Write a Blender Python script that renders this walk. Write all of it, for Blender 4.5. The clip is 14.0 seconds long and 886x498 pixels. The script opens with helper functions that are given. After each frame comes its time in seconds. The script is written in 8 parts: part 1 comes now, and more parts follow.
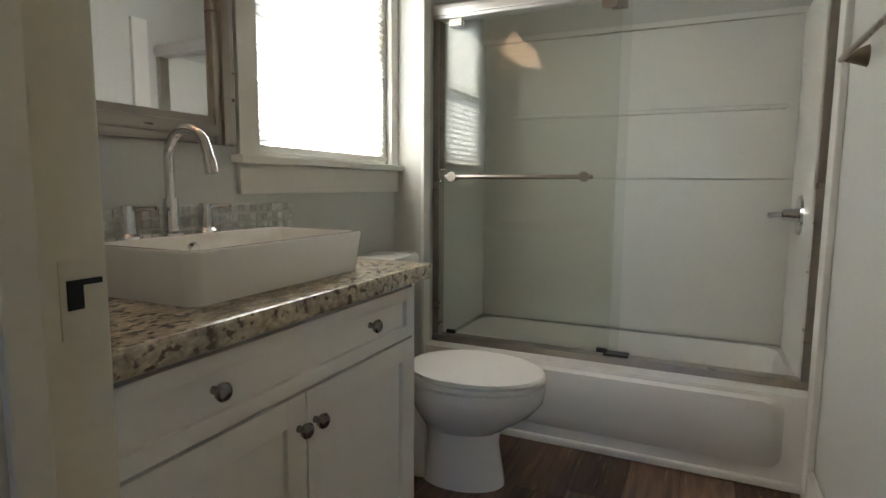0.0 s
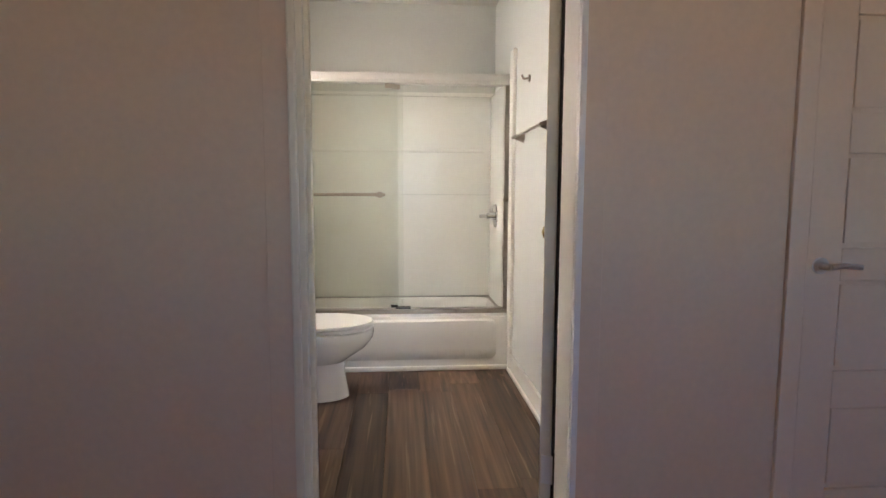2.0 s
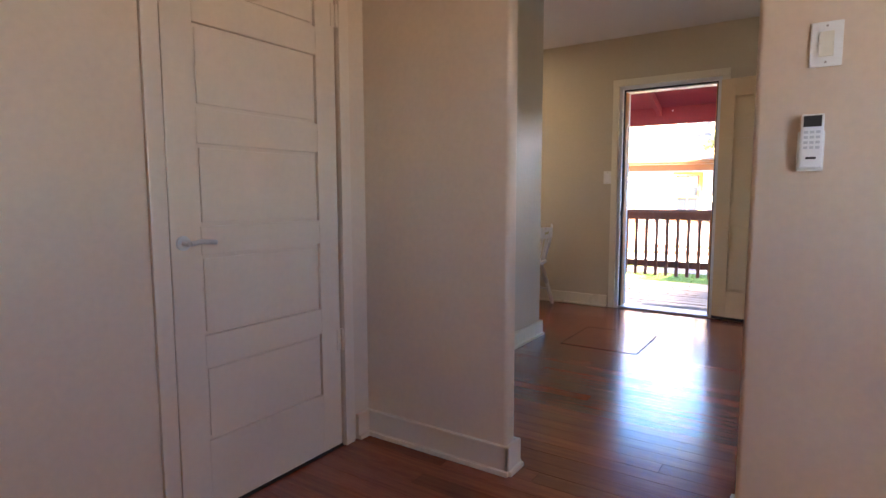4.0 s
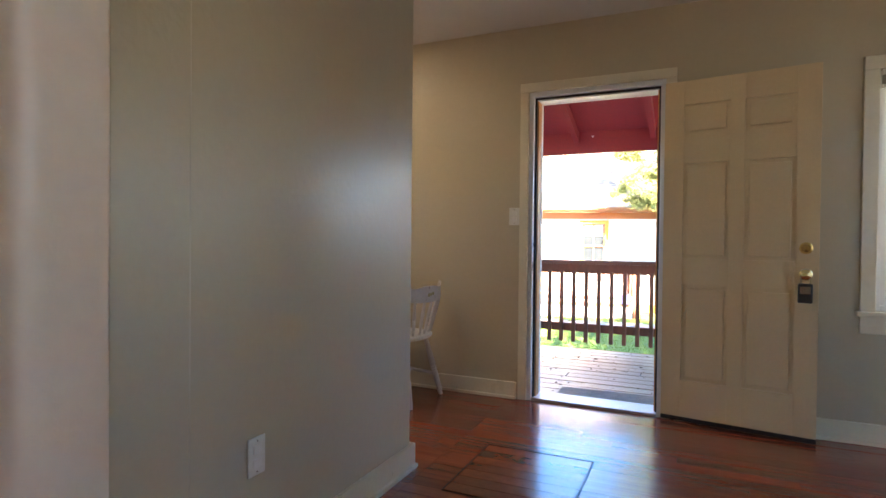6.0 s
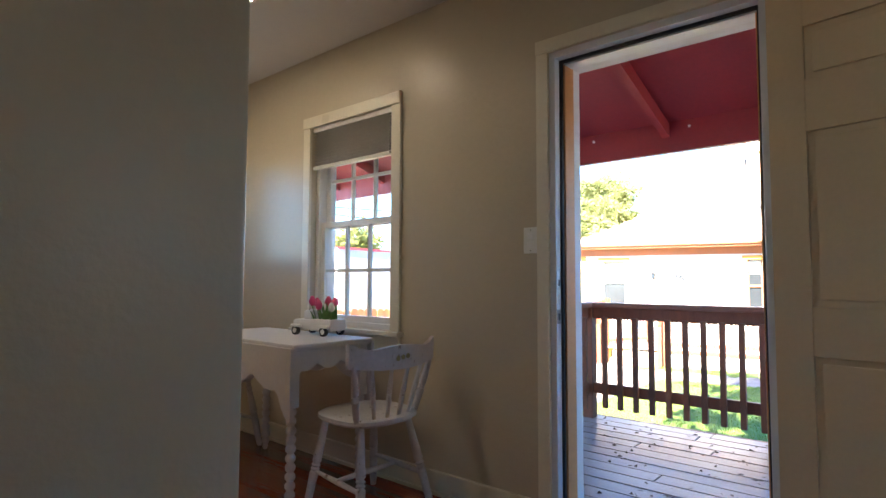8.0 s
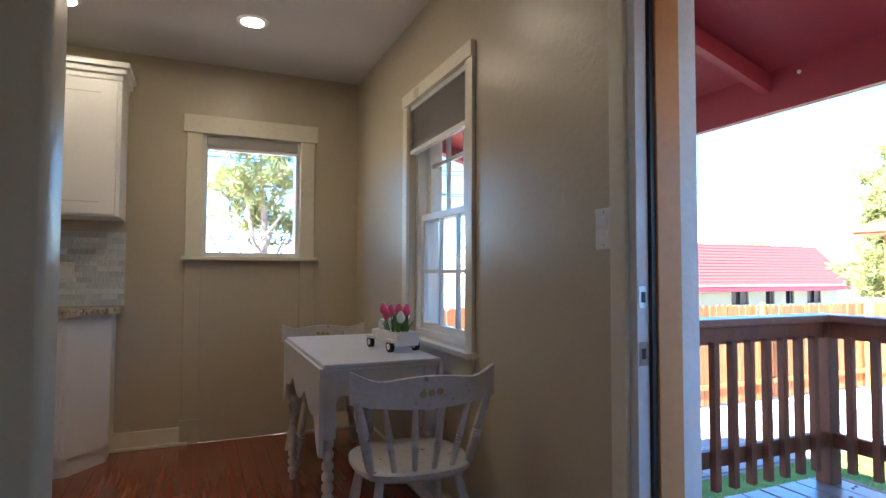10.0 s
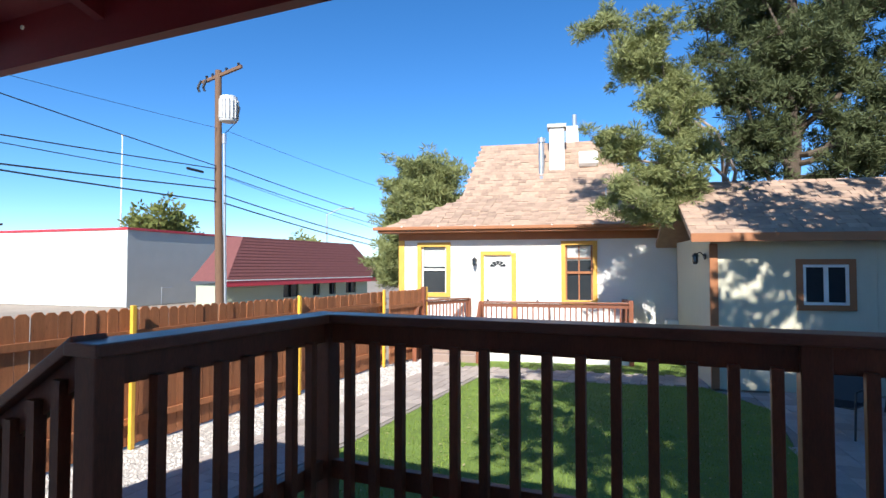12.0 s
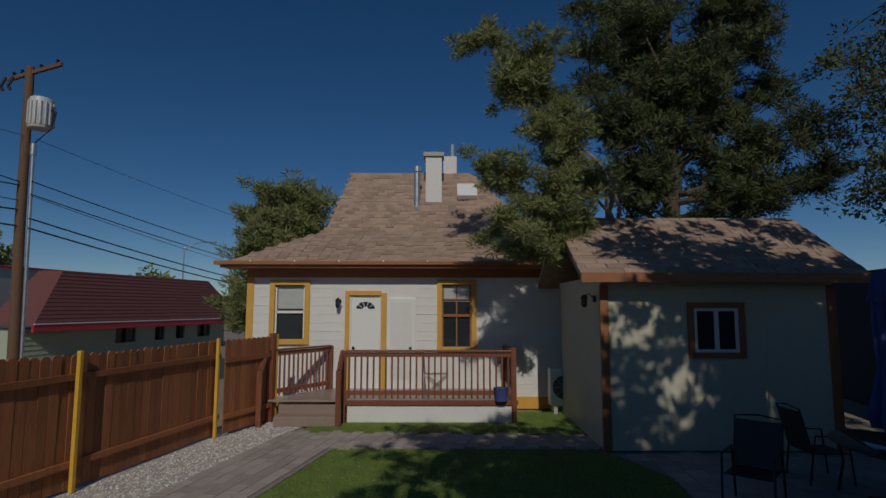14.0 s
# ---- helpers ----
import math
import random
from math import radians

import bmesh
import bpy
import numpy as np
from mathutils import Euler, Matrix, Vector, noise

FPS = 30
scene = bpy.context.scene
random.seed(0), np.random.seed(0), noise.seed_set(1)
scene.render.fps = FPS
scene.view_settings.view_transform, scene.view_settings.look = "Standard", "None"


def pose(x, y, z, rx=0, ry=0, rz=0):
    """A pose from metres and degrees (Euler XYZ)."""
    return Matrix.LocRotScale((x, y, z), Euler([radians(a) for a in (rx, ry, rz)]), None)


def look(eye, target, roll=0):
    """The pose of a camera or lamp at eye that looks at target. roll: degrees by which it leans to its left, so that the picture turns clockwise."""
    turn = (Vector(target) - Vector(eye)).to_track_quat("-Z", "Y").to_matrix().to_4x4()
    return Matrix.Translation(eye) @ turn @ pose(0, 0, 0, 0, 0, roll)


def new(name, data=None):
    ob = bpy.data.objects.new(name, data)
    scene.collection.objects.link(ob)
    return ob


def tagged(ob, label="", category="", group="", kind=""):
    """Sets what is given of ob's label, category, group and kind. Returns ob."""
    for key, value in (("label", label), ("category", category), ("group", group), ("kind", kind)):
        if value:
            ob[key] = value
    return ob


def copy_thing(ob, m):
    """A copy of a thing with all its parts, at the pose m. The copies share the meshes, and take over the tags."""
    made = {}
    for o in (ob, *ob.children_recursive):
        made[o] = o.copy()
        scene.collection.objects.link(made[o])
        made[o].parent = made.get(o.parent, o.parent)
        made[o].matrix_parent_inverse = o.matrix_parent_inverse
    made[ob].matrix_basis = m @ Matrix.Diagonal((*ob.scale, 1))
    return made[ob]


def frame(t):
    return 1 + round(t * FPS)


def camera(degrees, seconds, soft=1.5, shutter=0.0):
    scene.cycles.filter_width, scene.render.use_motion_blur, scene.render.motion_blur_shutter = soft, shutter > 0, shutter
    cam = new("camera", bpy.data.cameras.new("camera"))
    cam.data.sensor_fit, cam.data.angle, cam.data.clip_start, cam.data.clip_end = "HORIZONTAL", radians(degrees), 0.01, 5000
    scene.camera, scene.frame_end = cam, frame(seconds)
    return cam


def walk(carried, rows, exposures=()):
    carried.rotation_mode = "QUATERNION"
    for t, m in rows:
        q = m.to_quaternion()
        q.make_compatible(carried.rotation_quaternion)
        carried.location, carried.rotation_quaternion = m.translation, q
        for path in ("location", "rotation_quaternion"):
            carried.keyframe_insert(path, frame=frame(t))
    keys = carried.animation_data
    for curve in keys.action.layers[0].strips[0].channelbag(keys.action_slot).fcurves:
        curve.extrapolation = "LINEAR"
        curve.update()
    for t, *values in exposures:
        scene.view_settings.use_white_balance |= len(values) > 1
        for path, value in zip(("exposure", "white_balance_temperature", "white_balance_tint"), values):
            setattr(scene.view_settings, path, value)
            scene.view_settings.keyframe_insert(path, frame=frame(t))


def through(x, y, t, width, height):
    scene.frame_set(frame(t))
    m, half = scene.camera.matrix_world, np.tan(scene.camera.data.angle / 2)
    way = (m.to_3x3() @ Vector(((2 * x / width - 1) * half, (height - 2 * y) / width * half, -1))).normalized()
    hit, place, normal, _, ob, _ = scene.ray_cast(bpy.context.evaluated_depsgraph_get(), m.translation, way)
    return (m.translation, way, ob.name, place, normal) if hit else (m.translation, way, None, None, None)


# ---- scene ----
cam = camera(77.0, 14.0)
PATH = [
    (0, (0.881, 0.394, 1.096), (0.046, 2.197, 0.869), 0.4),
    (0.5, (0.854, 0.125, 1.118), (0.077, 1.954, 0.889), 0.4),
    (1, (0.799, -0.201, 1.132), (0.191, 1.691, 0.908), 0.6),
    (1.5, (0.686, -0.531, 1.132), (0.414, 1.44, 0.922), 0.4),
    (2, (0.566, -0.858, 1.145), (0.72, 1.126, 0.946), 0.2),
    (2.5, (0.46, -1.077, 1.139), (1.105, 0.805, 0.934), -0.3),
    (3, (0.412, -1.144, 1.078), (1.594, 0.458, 0.887), -0.2),
    (3.5, (0.557, -1.142, 1.064), (2.061, 0.162, 0.87), -0.7),
    (3.7, (0.623, -1.105, 1.098), (2.205, 0.1, 0.889), -0.5),
    (5.8, (2.221, -0.554, 1.07), (4.042, 0.271, 1.007), 0.6),
    (6, (2.404, -0.507, 1.074), (4.225, 0.319, 1.047), 0.6),
    (6.5, (2.861, -0.417, 1.067), (4.675, 0.424, 1.136), 0.5),
    (7, (3.269, -0.42, 1.048), (5.073, 0.436, 1.165), 0.3),
    (7.5, (3.638, -0.516, 1.053), (5.368, 0.48, 1.177), 0.2),
    (8, (3.926, -0.696, 1.063), (5.444, 0.6, 1.18), 0.2),
    (8.2, (4.034, -0.769, 1.068), (5.431, 0.657, 1.182), 0.2),
    (10.3, (5.229, -0.57, 1.126), (6.015, 1.267, 1.21), 0.2),
    (10.5, (5.365, -0.478, 1.119), (6.241, 1.318, 1.206), 0.2),
    (11, (5.678, -0.249, 1.105), (6.904, 1.329, 1.199), 0.1),
    (11.5, (5.984, -0.153, 1.077), (7.584, 1.044, 1.164), 0.3),
    (12, (6.175, -0.107, 1.104), (8.004, 0.7, 1.171), 0.0),
    (12.5, (6.634, -0.069, 1.122), (8.569, 0.431, 1.184), 0.0),
    (13, (7.071, 0.042, 1.118), (9.03, 0.437, 1.189), 0.0),
    (13.5, (7.553, 0.182, 1.134), (9.512, 0.566, 1.257), 0.2),
    (14, (8.055, 0.279, 1.167), (10.006, 0.668, 1.375), 0.1),
]

walk(cam, [(t, look(eye, target, roll)) for t, eye, target, roll in PATH],
     [(0, 2.82, 6600, 12), (0.5, 3.0, 6650, 13), (1.0, 3.6, 6800, 17), (1.5, 3.8, 6950, 19), (2.0, 3.95, 7050, 20), (2.5, 4.1, 6900, 19), (3.0, 4.4, 6800, 18), (3.5, 4.55, 7100, 20), (5.8, 4.4, 7500, 13), (6.5, 4.4, 7450, 12), (7.0, 4.15, 7200, 11), (7.5, 3.75, 6900, 10),
      (8.2, 3.75, 6600, 10), (10.3, 3.6, 6200, 12), (10.6, 3.5, 6350, 12), (11.0, 3.15, 7000, 15), (11.5, 2.2, 7100, 16), (12.0, 0.85, 6200, 10), (12.5, 0.65, 6250, 10), (13.0, 0.25, 6300, 10), (13.5, -0.5, 6400, 10), (14.0, -1.65, 6400, 10)])

# ---- world, sun, sky ----
SUN_TO = Vector((-0.83, -0.17, 0.62)).normalized()
world = bpy.data.worlds.new("sky")
scene.world = world
world.use_nodes = True
wn = world.node_tree
sky = wn.nodes.new("ShaderNodeTexSky")
sky.sky_type = "NISHITA"
sky.sun_disc = False
sky.sun_elevation = math.asin(SUN_TO.z)
sky.sun_rotation = math.atan2(SUN_TO.x, SUN_TO.y)
sky.altitude, sky.air_density, sky.dust_density, sky.ozone_density = 1500, 0.9, 0.0, 4.0
wn.nodes["Background"].inputs["Strength"].default_value = 0.11
deeper = wn.nodes.new("ShaderNodeHueSaturation")
deeper.inputs["Saturation"].default_value = 1.22
wn.links.new(sky.outputs["Color"], deeper.inputs["Color"])
wn.links.new(deeper.outputs["Color"], wn.nodes["Background"].inputs["Color"])
sun = new("sun", bpy.data.lights.new("sun", "SUN"))
sun.data.energy, sun.data.angle, sun.data.color = 4.9, radians(0.53), (1.0, 0.94, 0.84)
sun.matrix_world = look((0, 0, 30), Vector((0, 0, 30)) - SUN_TO)


def window_light(name, at, to, w, h, power, color=(0.9, 0.95, 1.0)):
    """Sky light that enters by a window, as an area lamp in its opening."""
    lamp = new(name, bpy.data.lights.new(name, "AREA"))
    lamp.data.shape, lamp.data.size, lamp.data.size_y, lamp.data.energy, lamp.data.color = "RECTANGLE", w, h, power, color
    lamp.matrix_world = look(at, to)
    return lamp


# Fill lamp for the hall, set in an unseen window added to it.
window_light("hall_fill_light", (1.2, -2.62, 1.55), (1.4, 0.6, 1.1), 0.9, 1.0, 0.46, (1.0, 0.87, 0.74))
window_light("living_window_light", (6.06, -1.77, 1.37), (4.6, 0.4, 1.1), 0.68, 1.15, 0.2, (0.88, 0.94, 1.0))
window_light("bath_window_light", (-0.462, 2.19, 1.66), (1.0, 2.19, 1.60), 0.76, 0.78, 2.3, (0.82, 0.91, 1.0))

# ---- materials ----
def mat(name, color, rough=0.6, metal=0.0, vary=0.12, scale=6.0, grain=60.0, bump=0.15, stretch=(1, 1, 1), dark=None, dark_at=0.62,
        clear=0.0, spread=0.0, hue=0.0, island=False):
    """A surface: base colour that wanders at two scales, optional worn or dirty patches, fine relief; spread varies it piece by piece."""
    m = bpy.data.materials.new(name)
    m.use_nodes = True
    nt = m.node_tree
    N, L = nt.nodes, nt.links
    b = N["Principled BSDF"]
    tc = N.new("ShaderNodeTexCoord")
    mp = N.new("ShaderNodeMapping")
    mp.inputs["Scale"].default_value = stretch
    L.new(tc.outputs["Object"], mp.inputs["Vector"])
    info = N.new("ShaderNodeNewGeometry" if island else "ShaderNodeObjectInfo")
    rand = info.outputs["Random Per Island" if island else "Random"]
    off = N.new("ShaderNodeVectorMath")
    off.operation = "ADD"
    sc = N.new("ShaderNodeMath")
    sc.operation = "MULTIPLY"
    sc.inputs[1].default_value = 37.0 if spread else 0.0
    L.new(rand, sc.inputs[0])
    L.new(mp.outputs["Vector"], off.inputs[0])
    L.new(sc.outputs[0], off.inputs[1])
    big, fine = N.new("ShaderNodeTexNoise"), N.new("ShaderNodeTexNoise")
    big.inputs["Scale"].default_value, big.inputs["Detail"].default_value = scale, 3
    fine.inputs["Scale"].default_value, fine.inputs["Detail"].default_value = grain, 4
    for tex in (big, fine):
        L.new(off.outputs[0], tex.inputs["Vector"])
    add = N.new("ShaderNodeMath")
    add.operation = "ADD"
    L.new(big.outputs["Fac"], add.inputs[0])
    L.new(fine.outputs["Fac"], add.inputs[1])
    ramp = N.new("ShaderNodeMapRange")
    ramp.inputs["From Min"].default_value, ramp.inputs["From Max"].default_value = 0.6, 1.4
    ramp.inputs["To Min"].default_value, ramp.inputs["To Max"].default_value = 1 - vary, 1 + vary
    L.new(add.outputs[0], ramp.inputs["Value"])
    val = ramp.outputs["Result"]
    if spread:
        r2 = N.new("ShaderNodeMapRange")
        r2.inputs["To Min"].default_value, r2.inputs["To Max"].default_value = 1 - spread, 1 + spread
        L.new(rand, r2.inputs["Value"])
        mul = N.new("ShaderNodeMath")
        mul.operation = "MULTIPLY"
        L.new(val, mul.inputs[0])
        L.new(r2.outputs["Result"], mul.inputs[1])
        val = mul.outputs[0]
    hsv = N.new("ShaderNodeHueSaturation")
    hsv.inputs["Color"].default_value = (*color, 1)
    L.new(val, hsv.inputs["Value"])
    if hue:
        r3 = N.new("ShaderNodeMapRange")
        r3.inputs["To Min"].default_value, r3.inputs["To Max"].default_value = 0.5 - hue, 0.5 + hue
        L.new(big.outputs["Fac"], r3.inputs["Value"])
        L.new(r3.outputs["Result"], hsv.inputs["Hue"])
    col = hsv.outputs["Color"]
    if dark:
        spot = N.new("ShaderNodeTexNoise")
        spot.inputs["Scale"].default_value, spot.inputs["Detail"].default_value = scale * 2.3, 6
        L.new(off.outputs[0], spot.inputs["Vector"])
        cut = N.new("ShaderNodeMapRange")
        cut.inputs["From Min"].default_value, cut.inputs["From Max"].default_value = dark_at, dark_at + 0.08
        L.new(spot.outputs["Fac"], cut.inputs["Value"])
        mix = N.new("ShaderNodeMix")
        mix.data_type = "RGBA"
        L.new(cut.outputs["Result"], mix.inputs["Factor"])
        L.new(col, mix.inputs["A"])
        mix.inputs["B"].default_value = (*dark, 1)
        col = mix.outputs["Result"]
    L.new(col, b.inputs["Base Color"])
    b.inputs["Metallic"].default_value = metal
    rr = N.new("ShaderNodeMapRange")
    rr.inputs["To Min"].default_value, rr.inputs["To Max"].default_value = max(0.02, rough - 0.08), min(1, rough + 0.08)
    L.new(big.outputs["Fac"], rr.inputs["Value"])
    if vary > 0.03:
        L.new(rr.outputs["Result"], b.inputs["Roughness"])
    else:
        b.inputs["Roughness"].default_value = rough
    b.inputs["Coat Weight"].default_value = clear
    b.inputs["Coat Roughness"].default_value = 0.15
    if bump:
        bp = N.new("ShaderNodeBump")
        bp.inputs["Strength"].default_value, bp.inputs["Distance"].default_value = bump, 0.004
        L.new(fine.outputs["Fac"], bp.inputs["Height"])
        L.new(bp.outputs["Normal"], b.inputs["Normal"])
    return m


def glass(name, tint=(1, 1, 1), rough=0.0):
    """Thin pane: mostly clear, mirrors at a slant."""
    m = bpy.data.materials.new(name)
    m.use_nodes = True
    N, L = m.node_tree.nodes, m.node_tree.links
    N.remove(N["Principled BSDF"])
    t, g, mix = N.new("ShaderNodeBsdfTransparent"), N.new("ShaderNodeBsdfGlossy"), N.new("ShaderNodeMixShader")
    lw, pw, ad = N.new("ShaderNodeLayerWeight"), N.new("ShaderNodeMath"), N.new("ShaderNodeMath")
    lw.inputs["Blend"].default_value = 0.5
    pw.operation, pw.inputs[1].default_value = "POWER", 4.0
    ad.operation, ad.inputs[1].default_value = "MULTIPLY_ADD", 0.5
    ad.inputs[2].default_value = 0.03
    L.new(lw.outputs["Facing"], pw.inputs[0])
    L.new(pw.outputs[0], ad.inputs[0])
    t.inputs["Color"].default_value = (*tint, 1)
    g.inputs["Roughness"].default_value = rough
    L.new(ad.outputs[0], mix.inputs[0])
    L.new(t.outputs[0], mix.inputs[1])
    L.new(g.outputs[0], mix.inputs[2])
    L.new(mix.outputs[0], N["Material Output"].inputs["Surface"])
    return m


def cloth(name, color, through):
    """Thin cloth or leaf that lets part of the light through."""
    m = mat(name, color, 0.8, vary=0.1, scale=3, grain=80, bump=0.1)
    N, L = m.node_tree.nodes, m.node_tree.links
    b = N["Principled BSDF"]
    t, mix = N.new("ShaderNodeBsdfTranslucent"), N.new("ShaderNodeMixShader")
    src = b.inputs["Base Color"].links[0].from_socket
    L.new(src, t.inputs["Color"])
    mix.inputs[0].default_value = through
    L.new(b.outputs[0], mix.inputs[1])
    L.new(t.outputs[0], mix.inputs[2])
    L.new(mix.outputs[0], N["Material Output"].inputs["Surface"])
    return m


def glow(name, color, strength):
    m = bpy.data.materials.new(name)
    m.use_nodes = True
    b = m.node_tree.nodes["Principled BSDF"]
    b.inputs["Base Color"].default_value = (0.8, 0.8, 0.78, 1)
    b.inputs["Emission Color"].default_value = (*color, 1)
    b.inputs["Emission Strength"].default_value = strength
    return m


